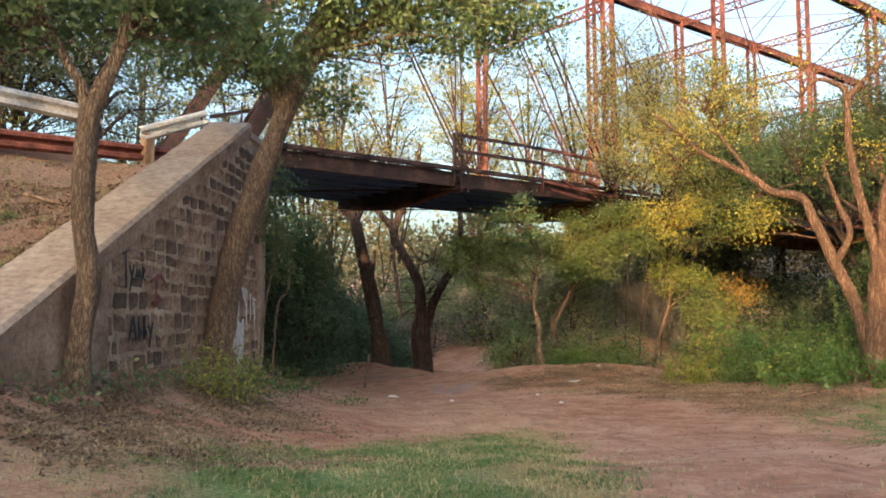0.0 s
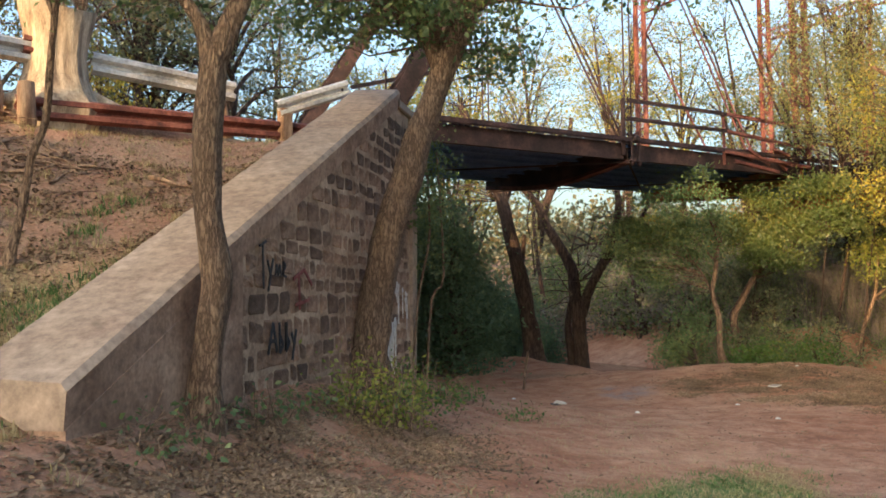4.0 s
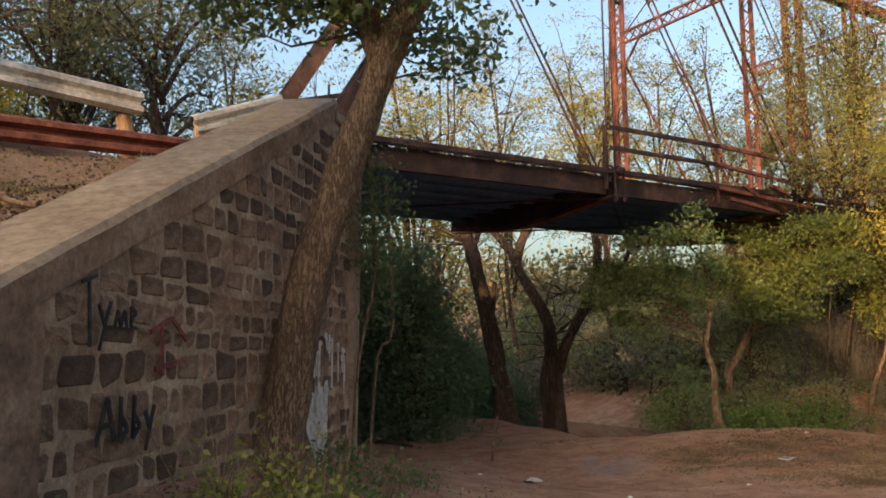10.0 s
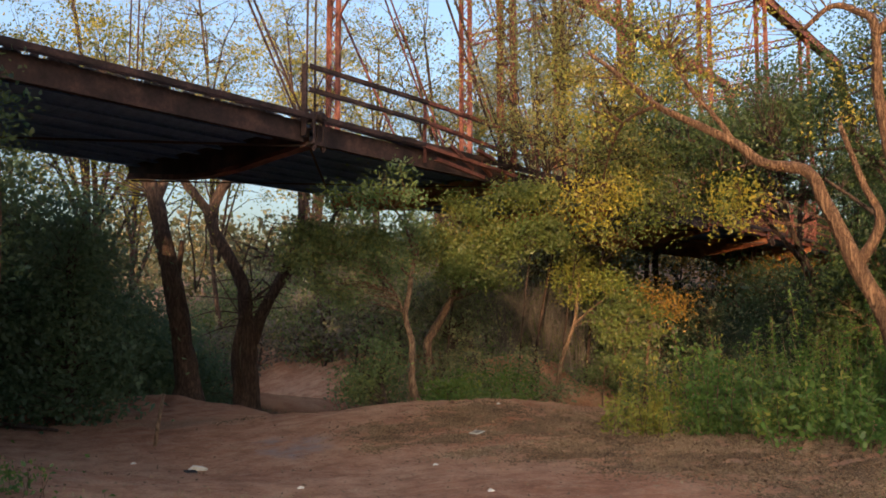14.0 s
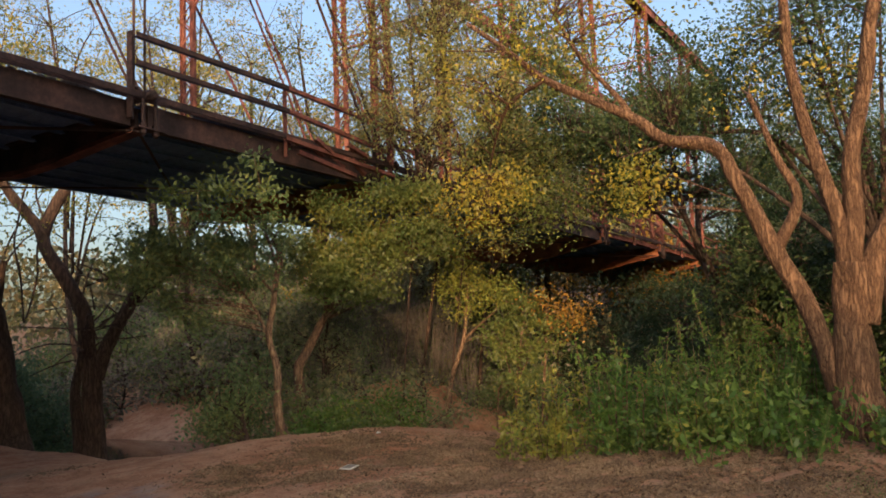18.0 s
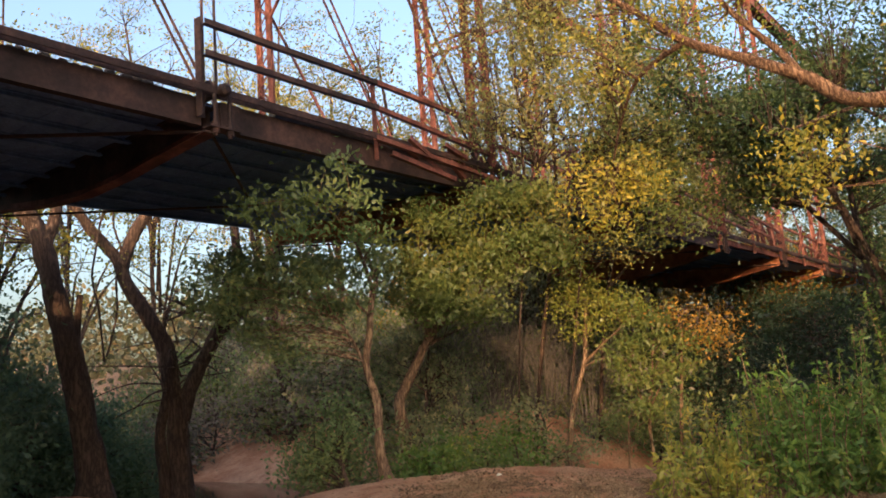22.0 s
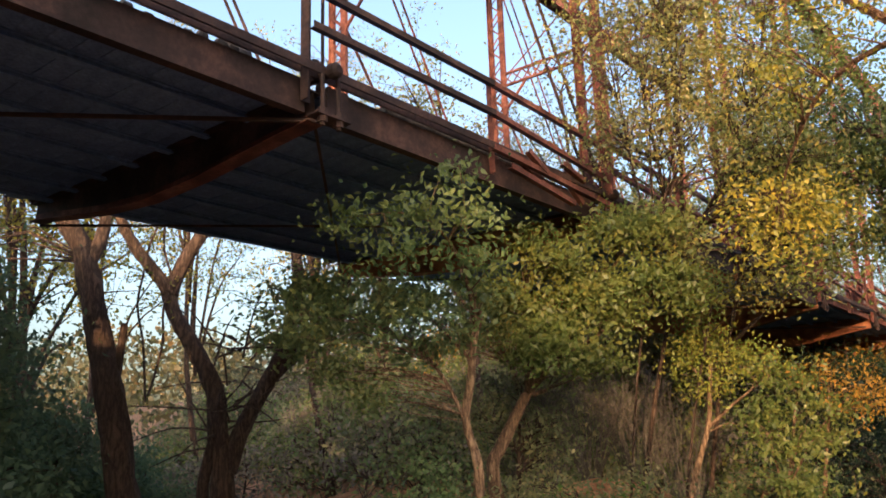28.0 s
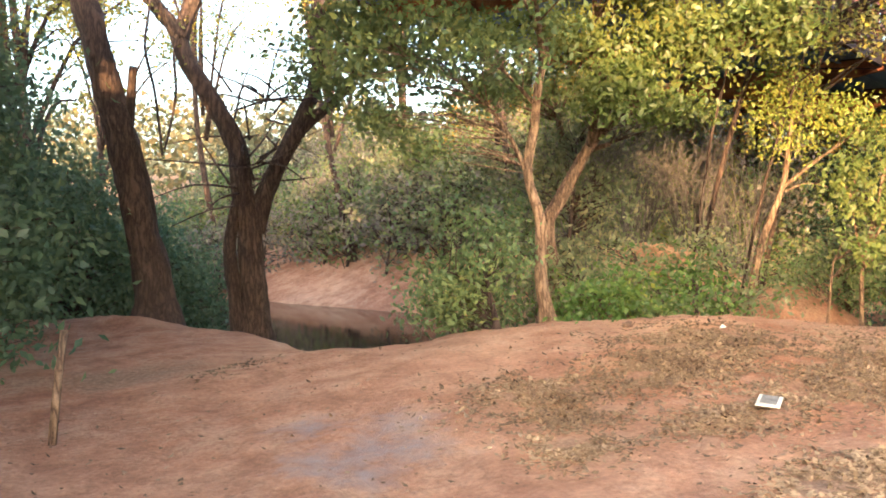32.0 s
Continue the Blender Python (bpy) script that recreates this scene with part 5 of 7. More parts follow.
# two dark trees on the bank below the bridge
tree("tree", "dark reddish tree trunk on the creek bank", [
    (rooted([(5.35, 23.58, 0.4), (5.09, 23.61, 2.02), (4.91, 23.63, 2.9), (4.72, 23.66, 3.79), (4.53, 23.68, 4.6), (4.31, 23.7, 5.11), (4.1, 23.73, 5.47), (3.81, 23.76, 6.14), (3.4, 24.0, 7.5)]), 0.27, 0.12),
    ([(4.56, 23.67, 4.5), (4.7, 23.66, 4.9), (4.79, 23.65, 5.42), (4.85, 23.64, 6.16)], 0.13, 0.07),
    ([(5.05, 23.62, 2.7), (5.12, 23.61, 3.18), (5.16, 23.6, 3.63)], 0.09, 0.05)],
    [(3.6, 24.2, 7.4, 1.8, 1.6, 1.2, 34), (5.0, 24.0, 7.3, 1.4, 1.5, 1.0, 24), (3.2, 24.6, 5.0, 0.9, 1.1, 0.7, 8)], MIXED, 0.1, 34, DARKBARK, 3, spread=0.36)
tree("tree", "forked dark tree with several stems at the water's edge", [
    (rooted([(7.11, 24.77, -0.6), (7.1, 24.78, 0.25), (7.07, 24.78, 1.39), (6.98, 24.8, 1.87), (6.89, 24.83, 2.63), (6.58, 24.9, 3.31), (6.17, 25.0, 4.02), (6.03, 25.04, 4.49), (5.73, 25.11, 4.91), (5.45, 25.18, 5.28), (5.18, 25.25, 5.83), (4.9, 25.4, 7.2)]), 0.25, 0.08),
    ([(6.07, 25.03, 4.4), (6.28, 24.98, 4.98), (6.59, 24.9, 5.57), (6.82, 24.84, 6.22), (7.0, 24.9, 7.4)], 0.16, 0.06),
    ([(7.15, 24.75, 1.2), (7.33, 24.72, 1.85), (7.54, 24.67, 2.28), (7.9, 24.58, 3.0), (8.15, 24.52, 3.59), (8.3, 24.48, 4.5), (8.25, 24.49, 5.5), (8.2, 24.6, 7.0)], 0.17, 0.08),
    ([(7.85, 24.59, 2.85), (8.18, 24.51, 3.15), (8.62, 24.4, 3.54), (8.92, 24.33, 4.05), (9.18, 24.27, 4.62)], 0.13, 0.05),
    ([(6.84, 24.84, -0.7), (6.82, 24.84, 0.08), (6.76, 24.86, 0.65), (6.76, 24.86, 1.12), (6.89, 24.83, 1.68), (6.99, 24.8, 2.15)], 0.14, 0.09)],
    [(5.3, 25.4, 7.0, 1.5, 1.5, 1.0, 26), (8.4, 24.8, 5.6, 1.3, 1.4, 1.0, 22), (8.2, 25.0, 4.2, 1.3, 1.2, 0.7, 14), (6.6, 25.2, 6.4, 1.2, 1.2, 0.8, 14), (9.3, 24.6, 4.9, 1.0, 1.0, 0.7, 18)], MIXED, 0.09, 26, DARKBARK, 4, spread=0.4)
# dead twigs of the forked tree
twigs = thing("dead_twigs", "tangle of bare dead twigs about the forked trunk", "branches")
rt = random.Random(440)
for k in range(34):
    z0 = rt.uniform(1.6, 3.6)
    a = Vector((6.9 + rt.uniform(-0.2, 0.9) * (z0 - 1.2) * 0.4, 24.75 + rt.uniform(-0.2, 0.2), z0))
    d = Vector((rt.uniform(-1, 1), rt.uniform(-0.6, 0.4), rt.uniform(-0.25, 0.5))).normalized() * rt.uniform(0.6, 1.7)
    part("twig", Shape().tube(smooth_line([a, a + d * 0.5 + Vector((0, 0, rt.uniform(-0.1, 0.25))), a + d]), [0.022, 0.02, 0.018, 0.015, 0.012, 0.009, 0.005], 5), DARKBARK, twigs, smooth=True)
# the spreading tree in the middle and its neighbour
tree("tree", "spreading green tree with a pale leaning stem on the mound edge", [
    (rooted([(8.84, 18.66, 0.16), (8.78, 18.69, 0.64), (8.79, 18.69, 1.02), (8.78, 18.69, 1.36), (8.68, 18.76, 1.84), (8.74, 18.72, 2.34), (8.8, 18.68, 2.9), (8.86, 18.64, 3.2), (8.7, 18.8, 3.8)]), 0.085, 0.035),
    ([(8.68, 18.76, 1.8), (8.61, 18.81, 2.03), (8.46, 18.9, 2.38), (8.2, 19.05, 2.75), (7.6, 19.3, 3.15), (6.9, 19.6, 3.3)], 0.035, 0.01),
    ([(8.82, 18.67, 3.0), (8.3, 18.0, 3.6), (7.7, 17.5, 3.95), (7.2, 17.4, 4.05), (6.7, 17.6, 4.0)], 0.03, 0.007),
    ([(8.3, 18.0, 3.6), (8.0, 17.4, 4.2), (7.8, 17.15, 4.6)], 0.02, 0.006),
    ([(8.76, 18.7, 2.6), (8.3, 19.0, 3.2), (7.8, 19.15, 3.5)], 0.025, 0.008)],
    [(6.75, 17.6, 3.98, 0.34, 0.25, 0.06, 6), (7.4, 17.35, 4.05, 0.4, 0.25, 0.08, 8), (7.8, 17.15, 4.45, 0.24, 0.2, 0.14, 4), (7.3, 17.4, 3.68, 0.42, 0.3, 0.08, 7), (8.0, 17.2, 4.0, 0.32, 0.3, 0.1, 6), (8.2, 17.5, 3.6, 0.36, 0.3, 0.12, 7),
     (7.0, 19.6, 3.45, 0.5, 0.45, 0.25, 24), (7.4, 19.4, 3.05, 0.5, 0.45, 0.2, 22), (8.0, 19.15, 3.45, 0.5, 0.45, 0.25, 26), (8.25, 19.0, 2.75, 0.4, 0.35, 0.2, 14), (7.35, 19.45, 2.5, 0.45, 0.4, 0.16, 14), (6.75, 19.7, 2.95, 0.35, 0.35, 0.2, 12), (8.8, 18.7, 3.4, 0.4, 0.4, 0.3, 18), (7.7, 19.3, 2.2, 0.35, 0.35, 0.14, 7), (7.3, 18.6, 3.2, 0.7, 0.6, 0.4, 20), (8.0, 18.4, 3.0, 0.6, 0.5, 0.35, 13), (6.6, 18.9, 3.1, 0.5, 0.5, 0.35, 15)], LEAFGREEN, 0.09, 46, TANBARK, 5, spread=0.17, twig=0.007)
tree("tree", "leaning tree with reddish bark and a layered olive-green crown", [
    (rooted([(9.86, 19.89, 0.03), (9.81, 19.93, 0.66), (9.76, 19.96, 1.25), (9.86, 19.9, 1.5), (10.07, 19.74, 1.97), (10.24, 19.61, 2.33), (10.42, 19.4, 2.61), (10.7, 18.9, 3.3), (10.9, 18.5, 4.0)]), 0.14, 0.04),
    ([(10.2, 19.64, 2.25), (10.1, 19.3, 2.9), (9.9, 19.1, 3.5), (9.8, 19.0, 4.1)], 0.06, 0.015),
    ([(10.42, 19.4, 2.6), (10.8, 18.7, 3.0), (11.2, 18.2, 3.4)], 0.045, 0.012),
    ([(10.8, 18.7, 3.6), (11.1, 18.2, 4.2), (11.5, 17.9, 4.5)], 0.03, 0.01),
    ([(10.15, 19.66, 2.2), (10.5, 19.6, 2.3)], 0.045, 0.03)],
    [(9.7, 19.1, 3.5, 0.4, 0.4, 0.25, 24), (10.15, 18.75, 3.05, 0.42, 0.4, 0.25, 28), (10.45, 18.5, 3.5, 0.45, 0.4, 0.25, 28), (10.55, 18.4, 2.6, 0.34, 0.34, 0.2, 16), (9.9, 19.0, 2.75, 0.36, 0.36, 0.2, 16), (10.75, 18.2, 3.3, 0.4, 0.36, 0.25, 20), (9.9, 18.4, 3.95, 0.5, 0.45, 0.17, 24), (10.7, 17.9, 4.3, 0.55, 0.45, 0.18, 28), (11.1, 17.8, 3.7, 0.5, 0.45, 0.2, 24), (11.5, 17.6, 3.4, 0.36, 0.36, 0.2, 14), (11.3, 17.6, 4.35, 0.4, 0.36, 0.16, 16), (9.7, 18.6, 4.3, 0.34, 0.3, 0.12, 9)], SUNGREEN, 0.085, 54, REDBARK, 51, spread=0.17, twig=0.007)
tree("tree", "short crooked reddish tree behind the mound edge", [
    (rooted([(12.3, 22.45, 0.6), (12.23, 22.5, 1.0), (12.18, 22.53, 1.44), (12.07, 22.62, 1.93), (12.0, 22.67, 2.46), (11.9, 22.7, 3.0)]), 0.1, 0.05),
    ([(12.19, 22.53, 1.4), (12.45, 22.4, 1.75), (12.6, 22.3, 2.15)], 0.035, 0.012)],
    [(11.8, 22.6, 3.5, 0.7, 0.6, 0.4, 26), (11.0, 22.8, 3.6, 0.6, 0.6, 0.35, 20)], GREEN, 0.09, 40, REDBARK, 52, spread=0.2, twig=0.008)
tree("tree", "thin young tree with yellowing leaves on the mound", [
    (rooted([(12.58, 19.22, 0.0), (12.69, 19.11, 0.87), (12.88, 18.89, 1.72), (12.92, 18.83, 2.25), (12.95, 18.8, 2.71), (12.9, 18.86, 3.39)]), 0.068, 0.018),
    ([(12.87, 18.9, 1.68), (13.08, 18.64, 1.97), (13.29, 18.37, 2.22), (13.45, 18.16, 2.39)], 0.032, 0.01),
    ([(12.9, 18.87, 1.65), (13.08, 18.64, 1.75), (13.29, 18.37, 1.66)], 0.018, 0.008),
    ([(12.92, 18.83, 2.2), (12.75, 18.95, 2.6), (12.65, 19.0, 2.9)], 0.02, 0.008)],
    [(12.9, 18.8, 3.35, 0.4, 0.4, 0.3, 12), (12.65, 18.95, 2.7, 0.32, 0.32, 0.25, 9), (13.3, 18.4, 2.75, 0.42, 0.4, 0.18, 12), (12.9, 18.7, 2.25, 0.35, 0.32, 0.16, 7), (13.5, 18.1, 2.45, 0.35, 0.35, 0.16, 11), (12.75, 18.8, 3.0, 0.4, 0.36, 0.25, 10)], LIME, 0.075, 40, TANBARK, 6, spread=0.17, twig=0.006)
tree("shrub", "arching green shrub with drooping leaf sprays beside the thin tree", [
    (rooted([(13.7, 18.3, 0.0), (13.6, 18.2, 0.7), (13.6, 18.0, 1.4)]), 0.04, 0.018),
    ([(13.62, 18.2, 0.6), (13.4, 18.2, 1.3), (13.3, 18.1, 1.8)], 0.022, 0.006), ([(13.6, 18.0, 1.3), (13.6, 17.9, 1.9), (13.75, 17.7, 2.4)], 0.022, 0.006), ([(13.62, 18.2, 0.8), (13.9, 17.8, 1.6), (14.1, 17.5, 1.9)], 0.02, 0.006), ([(13.6, 18.1, 1.0), (13.5, 17.8, 1.5), (13.4, 17.6, 1.6)], 0.018, 0.006)],
    [(13.25, 18.2, 1.75, 0.3, 0.3, 0.12, 10), (13.7, 17.75, 2.35, 0.34, 0.3, 0.12, 12), (13.5, 18.0, 1.95, 0.45, 0.4, 0.14, 16), (14.1, 17.5, 1.9, 0.32, 0.3, 0.12, 11), (13.95, 17.8, 1.5, 0.45, 0.4, 0.16, 14), (13.4, 17.9, 1.35, 0.4, 0.36, 0.14, 13), (13.5, 18.0, 0.85, 0.45, 0.4, 0.16, 13)], SUNGREEN, 0.095, 28, TANBARK, 7, spread=0.18, twig=0.005, droop=0.8)
tree("shrub", "small dark-stemmed bush with yellow-green leaves at the water side", [(rooted([(8.31, 18.87, 0.1), (8.27, 18.9, 0.4), (8.22, 18.93, 0.7)]), 0.05, 0.02), ([(8.25, 18.9, 0.5), (8.0, 19.05, 0.7), (7.8, 19.15, 0.8)], 0.02, 0.008)],
     [(8.0, 19.05, 0.55, 0.4, 0.35, 0.2, 16), (8.4, 18.82, 0.95, 0.35, 0.3, 0.2, 14), (7.75, 19.2, 0.35, 0.3, 0.3, 0.15, 10), (8.2, 18.95, 1.3, 0.35, 0.3, 0.15, 8)], LEAFGREEN, 0.075, 36, DARKBARK, 82, spread=0.16, twig=0.006)
# added leaves for the arching shrub's sunlit orange edge
tree("shrub", "shrub with sunlight in its orange leaves behind the arching shrub", [(rooted([(14.4, 18.4, -0.3), (14.2, 18.0, 1.0), (14.0, 17.6, 2.1)]), 0.05, 0.02)],
     [(13.9, 17.5, 2.35, 0.3, 0.3, 0.16, 6), (14.3, 17.3, 2.0, 0.3, 0.36, 0.25, 8), (14.1, 16.95, 2.05, 0.3, 0.3, 0.2, 7)], RUSSET, 0.065, 40, TANBARK, 8, spread=0.2, twig=0.007)
tree("shrub", "low leafy green bush on the mound edge behind the thin tree", [(rooted([(13.4, 18.6, -0.2), (13.4, 18.5, 0.7)]), 0.035, 0.015)],
     [(13.5, 19.2, 0.5, 0.4, 0.4, 0.2, 8), (14.4, 18.6, 0.9, 0.5, 0.5, 0.3, 14)], GREEN, 0.075, 46, TANBARK, 81, spread=0.2, twig=0.006)
# the broad many-stemmed tree on the right
tree("tree", "broad many-stemmed tree with furrowed warm bark", [
    (rooted([(12.64, 10.64, 0.4), (12.61, 10.68, 0.89), (12.62, 10.67, 1.57), (12.65, 10.62, 2.33)], 0.3), 0.25, 0.2),
    ([(12.55, 10.78, 0.5), (12.39, 11.04, 1.73), (12.2, 11.35, 2.61), (12.02, 11.63, 3.43), (11.89, 11.84, 3.94), (11.58, 12.35, 4.13), (11.36, 12.69, 4.47), (11.05, 13.19, 4.84), (10.73, 13.71, 5.23), (10.44, 14.17, 5.76), (10.14, 14.65, 6.26)], 0.14, 0.03),
    ([(12.63, 10.66, 2.0), (12.61, 10.69, 2.72), (12.55, 10.78, 3.27), (12.46, 10.93, 4.08), (12.39, 11.03, 4.99), (12.39, 11.03, 5.93), (12.28, 11.21, 6.18), (12.1, 11.5, 6.32), (11.9, 11.82, 6.04)], 0.12, 0.03),
    ([(12.65, 10.62, 2.1), (12.69, 10.56, 2.94), (12.71, 10.52, 3.64), (12.83, 10.34, 4.48), (12.92, 10.19, 5.41), (13.12, 9.87, 6.3), (13.25, 9.65, 7.05)], 0.13, 0.06),
    ([(12.69, 10.55, 1.6), (12.78, 10.41, 2.4), (12.93, 10.17, 2.91), (13.07, 9.94, 3.43), (13.2, 9.74, 4.01), (13.38, 9.45, 4.58), (13.62, 9.06, 5.51)], 0.15, 0.08),
    ([(12.2, 11.35, 2.5), (12.37, 11.07, 3.14), (12.27, 11.23, 3.71), (12.13, 11.45, 4.56)], 0.09, 0.03),
    ([(12.39, 11.03, 5.8), (12.58, 10.73, 6.16), (12.82, 10.34, 6.57)], 0.07, 0.03),
    ([(11.36, 12.69, 4.4), (11.28, 12.82, 4.74), (11.02, 13.24, 5.42), (10.84, 13.53, 6.1)], 0.06, 0.02),
    ([(10.73, 13.71, 5.2), (10.9, 14.7, 5.15), (11.15, 15.4, 4.75), (11.3, 15.8, 4.3)], 0.035, 0.012),
    ([(11.58, 12.35, 4.1), (11.66, 12.7, 4.2), (11.66, 12.92, 3.9)], 0.02, 0.008)],
    [(10.9, 13.4, 5.9, 1.1, 1.4, 0.7, 34), (11.4, 12.8, 6.6, 1.5, 1.5, 0.8, 34), (10.2, 14.6, 5.4, 0.8, 0.9, 0.7, 22), (11.65, 12.95, 3.6, 0.16, 0.16, 0.45, 26), (11.0, 15.9, 4.1, 0.45, 0.35, 0.28, 22), (11.55, 15.7, 4.1, 0.45, 0.35, 0.3, 24), (11.25, 15.8, 3.55, 0.35, 0.3, 0.3, 16), (13.3, 11.5, 5.2, 1.0, 1.6, 0.9, 24), (13.5, 10.0, 7.0, 1.6, 1.8, 0.9, 40)], YELLOW, 0.075, 30, WARMBARK, 9, spread=0.22, twig=0.008)
# its DEEP leaves carry the thicket's shade in their colour
tree("tree", "thin-leaved mesquite-like tree behind the broad trunk", [(rooted([(15.4, 11.6, 0.3), (15.5, 11.6, 1.6), (15.3, 11.7, 2.6)]), 0.16, 0.11)] + [
    ([(15.4, 11.65, 2.0 + 0.1 * k), (15.35 + dx * 0.4, 11.7 + dy * 0.4, 3.2 + 0.2 * k), (15.3 + dx, 11.75 + dy, 4.2 + dz)], 0.07, 0.015)
    for k, (dx, dy, dz) in enumerate(((-1.0, 1.0, 0.6), (-2.0, 1.9, 0.6), (0.6, 0.4, 1.8), (-0.2, -0.6, 2.2), (1.0, -0.8, 0.4), (-0.9, 0.3, 2.4), (0.4, 1.4, 1.4), (-2.6, 2.5, 0.2), (-0.2, 0.6, 3.4), (1.3, -0.4, 3.6), (1.6, 1.0, 2.0)))],
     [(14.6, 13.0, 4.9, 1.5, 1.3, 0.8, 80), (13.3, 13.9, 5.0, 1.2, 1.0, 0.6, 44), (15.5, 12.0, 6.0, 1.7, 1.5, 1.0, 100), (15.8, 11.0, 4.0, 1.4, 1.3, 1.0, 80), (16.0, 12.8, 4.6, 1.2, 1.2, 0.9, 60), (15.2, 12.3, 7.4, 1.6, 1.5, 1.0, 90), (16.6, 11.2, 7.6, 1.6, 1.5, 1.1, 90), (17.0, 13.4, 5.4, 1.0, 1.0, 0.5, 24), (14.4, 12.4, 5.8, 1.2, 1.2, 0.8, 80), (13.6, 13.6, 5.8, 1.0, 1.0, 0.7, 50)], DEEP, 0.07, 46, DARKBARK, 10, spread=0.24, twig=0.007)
# saplings on the embankment
tree("tree", "thin sapling with mottled pale bark on the embankment", [(rooted([(-6.55, 7.0, 2.93), (-6.62, 7.05, 3.45), (-6.75, 7.05, 4.12), (-6.8, 7.0, 4.87), (-6.87, 6.92, 5.69), (-6.92, 6.87, 6.9)]), 0.075, 0.05)], [(-6.9, 6.9, 7.4, 1.2, 1.0, 0.7, 24)], MIXED, 0.08, 30, PALEBARK, 11, "embankment saplings")
tree("tree", "crooked sapling with mottled pale bark on the embankment", [(rooted([(-5.33, 7.9, 3.17), (-5.22, 7.85, 3.6), (-5.13, 7.85, 4.1), (-5.03, 7.92, 4.53), (-4.89, 8.03, 4.98), (-4.72, 8.15, 5.37), (-4.68, 8.19, 5.95), (-4.7, 8.2, 6.8)]), 0.075, 0.05),
     ([(-5.1, 7.87, 4.1), (-5.25, 7.76, 4.4), (-5.47, 7.6, 4.3), (-5.8, 7.4, 3.5)], 0.025, 0.012), ([(-5.13, 7.85, 4.05), (-4.88, 8.03, 3.98), (-4.64, 8.22, 3.7), (-4.4, 8.3, 3.4)], 0.025, 0.012)], [(-4.7, 8.2, 7.2, 1.2, 1.0, 0.7, 20)], MIXED, 0.08, 26, PALEBARK, 12, "embankment saplings")
tree("tree", "thin crooked sapling beside the wing wall", [(rooted([(-2.82, 7.31, 2.2), (-2.75, 7.34, 2.56), (-2.68, 7.37, 3.09), (-2.58, 7.41, 3.43), (-2.55, 7.43, 4.02), (-2.51, 7.44, 4.63), (-2.48, 7.46, 5.14), (-2.4, 7.5, 5.9)]), 0.046, 0.025),
     ([(-2.53, 7.43, 4.4), (-2.67, 7.38, 4.74), (-2.85, 7.3, 4.96), (-3.1, 7.3, 5.2)], 0.025, 0.01)], [(-2.6, 7.4, 5.2, 0.8, 0.7, 0.4, 22), (-2.3, 7.5, 6.0, 1.0, 0.8, 0.5, 24)], GREEN, 0.075, 26, BARK, 13, "embankment saplings", spread=0.2)


def grown(name, label, x, y, height, width, leaves, bark, seed, size, per, clumps, stems=3, group="", thick=0.16, low=0.4, spread=0.45):
    """A tree whose stems part and spread by chance, for the groves behind."""
    r = random.Random(seed)
    z = gz(x, y)
    limbs, blobs = [], []
    forks = []
    base = Vector((x, y, z - 0.3))
    top = Vector((x + r.uniform(-.1, .1) * height, y + r.uniform(-.1, .1) * height, z + height * 0.8))
    lean = [base, base.lerp(top, 0.3) + Vector((r.uniform(-.3, .3), r.uniform(-.3, .3), 0)), base.lerp(top, 0.65) + Vector((r.uniform(-.4, .4), r.uniform(-.4, .4), 0)), top]
    limbs.append((lean, thick, thick * 0.3))
    for k in range(stems):
        f = r.uniform(0.25, 0.7)
        a = k * 2.4 + r.uniform(0, 1.5)
        p = base.lerp(top, f)
        out = Vector((math.cos(a), math.sin(a), 0)) * width * r.uniform(0.35, 0.7)
        q = p + out + Vector((0, 0, height * r.uniform(0.12, 0.3)))
        limbs.append(([p, p.lerp(q, 0.5) + Vector((0, 0, 0.15 * height * 0.3)), q], thick * 0.5, thick * 0.14))
        forks.append(q)
    m = len(forks) + 1
    for q in forks + [top]:
        blobs.append((q.x, q.y, max(q.z, z + height * low), width * r.uniform(0.35, 0.55), width * r.uniform(0.35, 0.55), height * r.uniform(0.13, 0.2), clumps // m))
    return tree(name, label, limbs, blobs, leaves, size, per, bark, seed, group, spread=spread, twig=0.014, near=False)


# tall yellow-green trees beside the bridge
tree("tree", "slender yellow-green tree growing up beside the bridge", [
    (rooted([(12.70, 20.50, -0.2), (12.55, 19.60, 2.2), (12.20, 18.30, 4.7), (12.00, 18.00, 7.4)]), 0.05, 0.025), ([(12.35, 18.80, 3.8), (11.60, 18.00, 4.9), (11.20, 17.80, 6.2)], 0.045, 0.015), ([(12.10, 18.30, 4.2), (12.70, 17.50, 5.6), (12.80, 17.10, 7.0)], 0.045, 0.015)],
    [(12.00, 17.90, 7.8, 1.1, 1.0, 1.0, 52), (11.20, 17.70, 5.7, 0.9, 0.9, 0.9, 44), (12.50, 17.20, 6.2, 1.0, 0.9, 0.9, 48), (11.50, 17.70, 8.7, 0.8, 0.8, 0.9, 26), (12.60, 16.80, 5.0, 0.9, 0.8, 0.7, 60), (11.7, 17.5, 6.9, 1.0, 0.8, 0.8, 50)], GOLDGREEN, 0.072, 48, DARKBARK, 100, "trees by the bridge", spread=0.26)
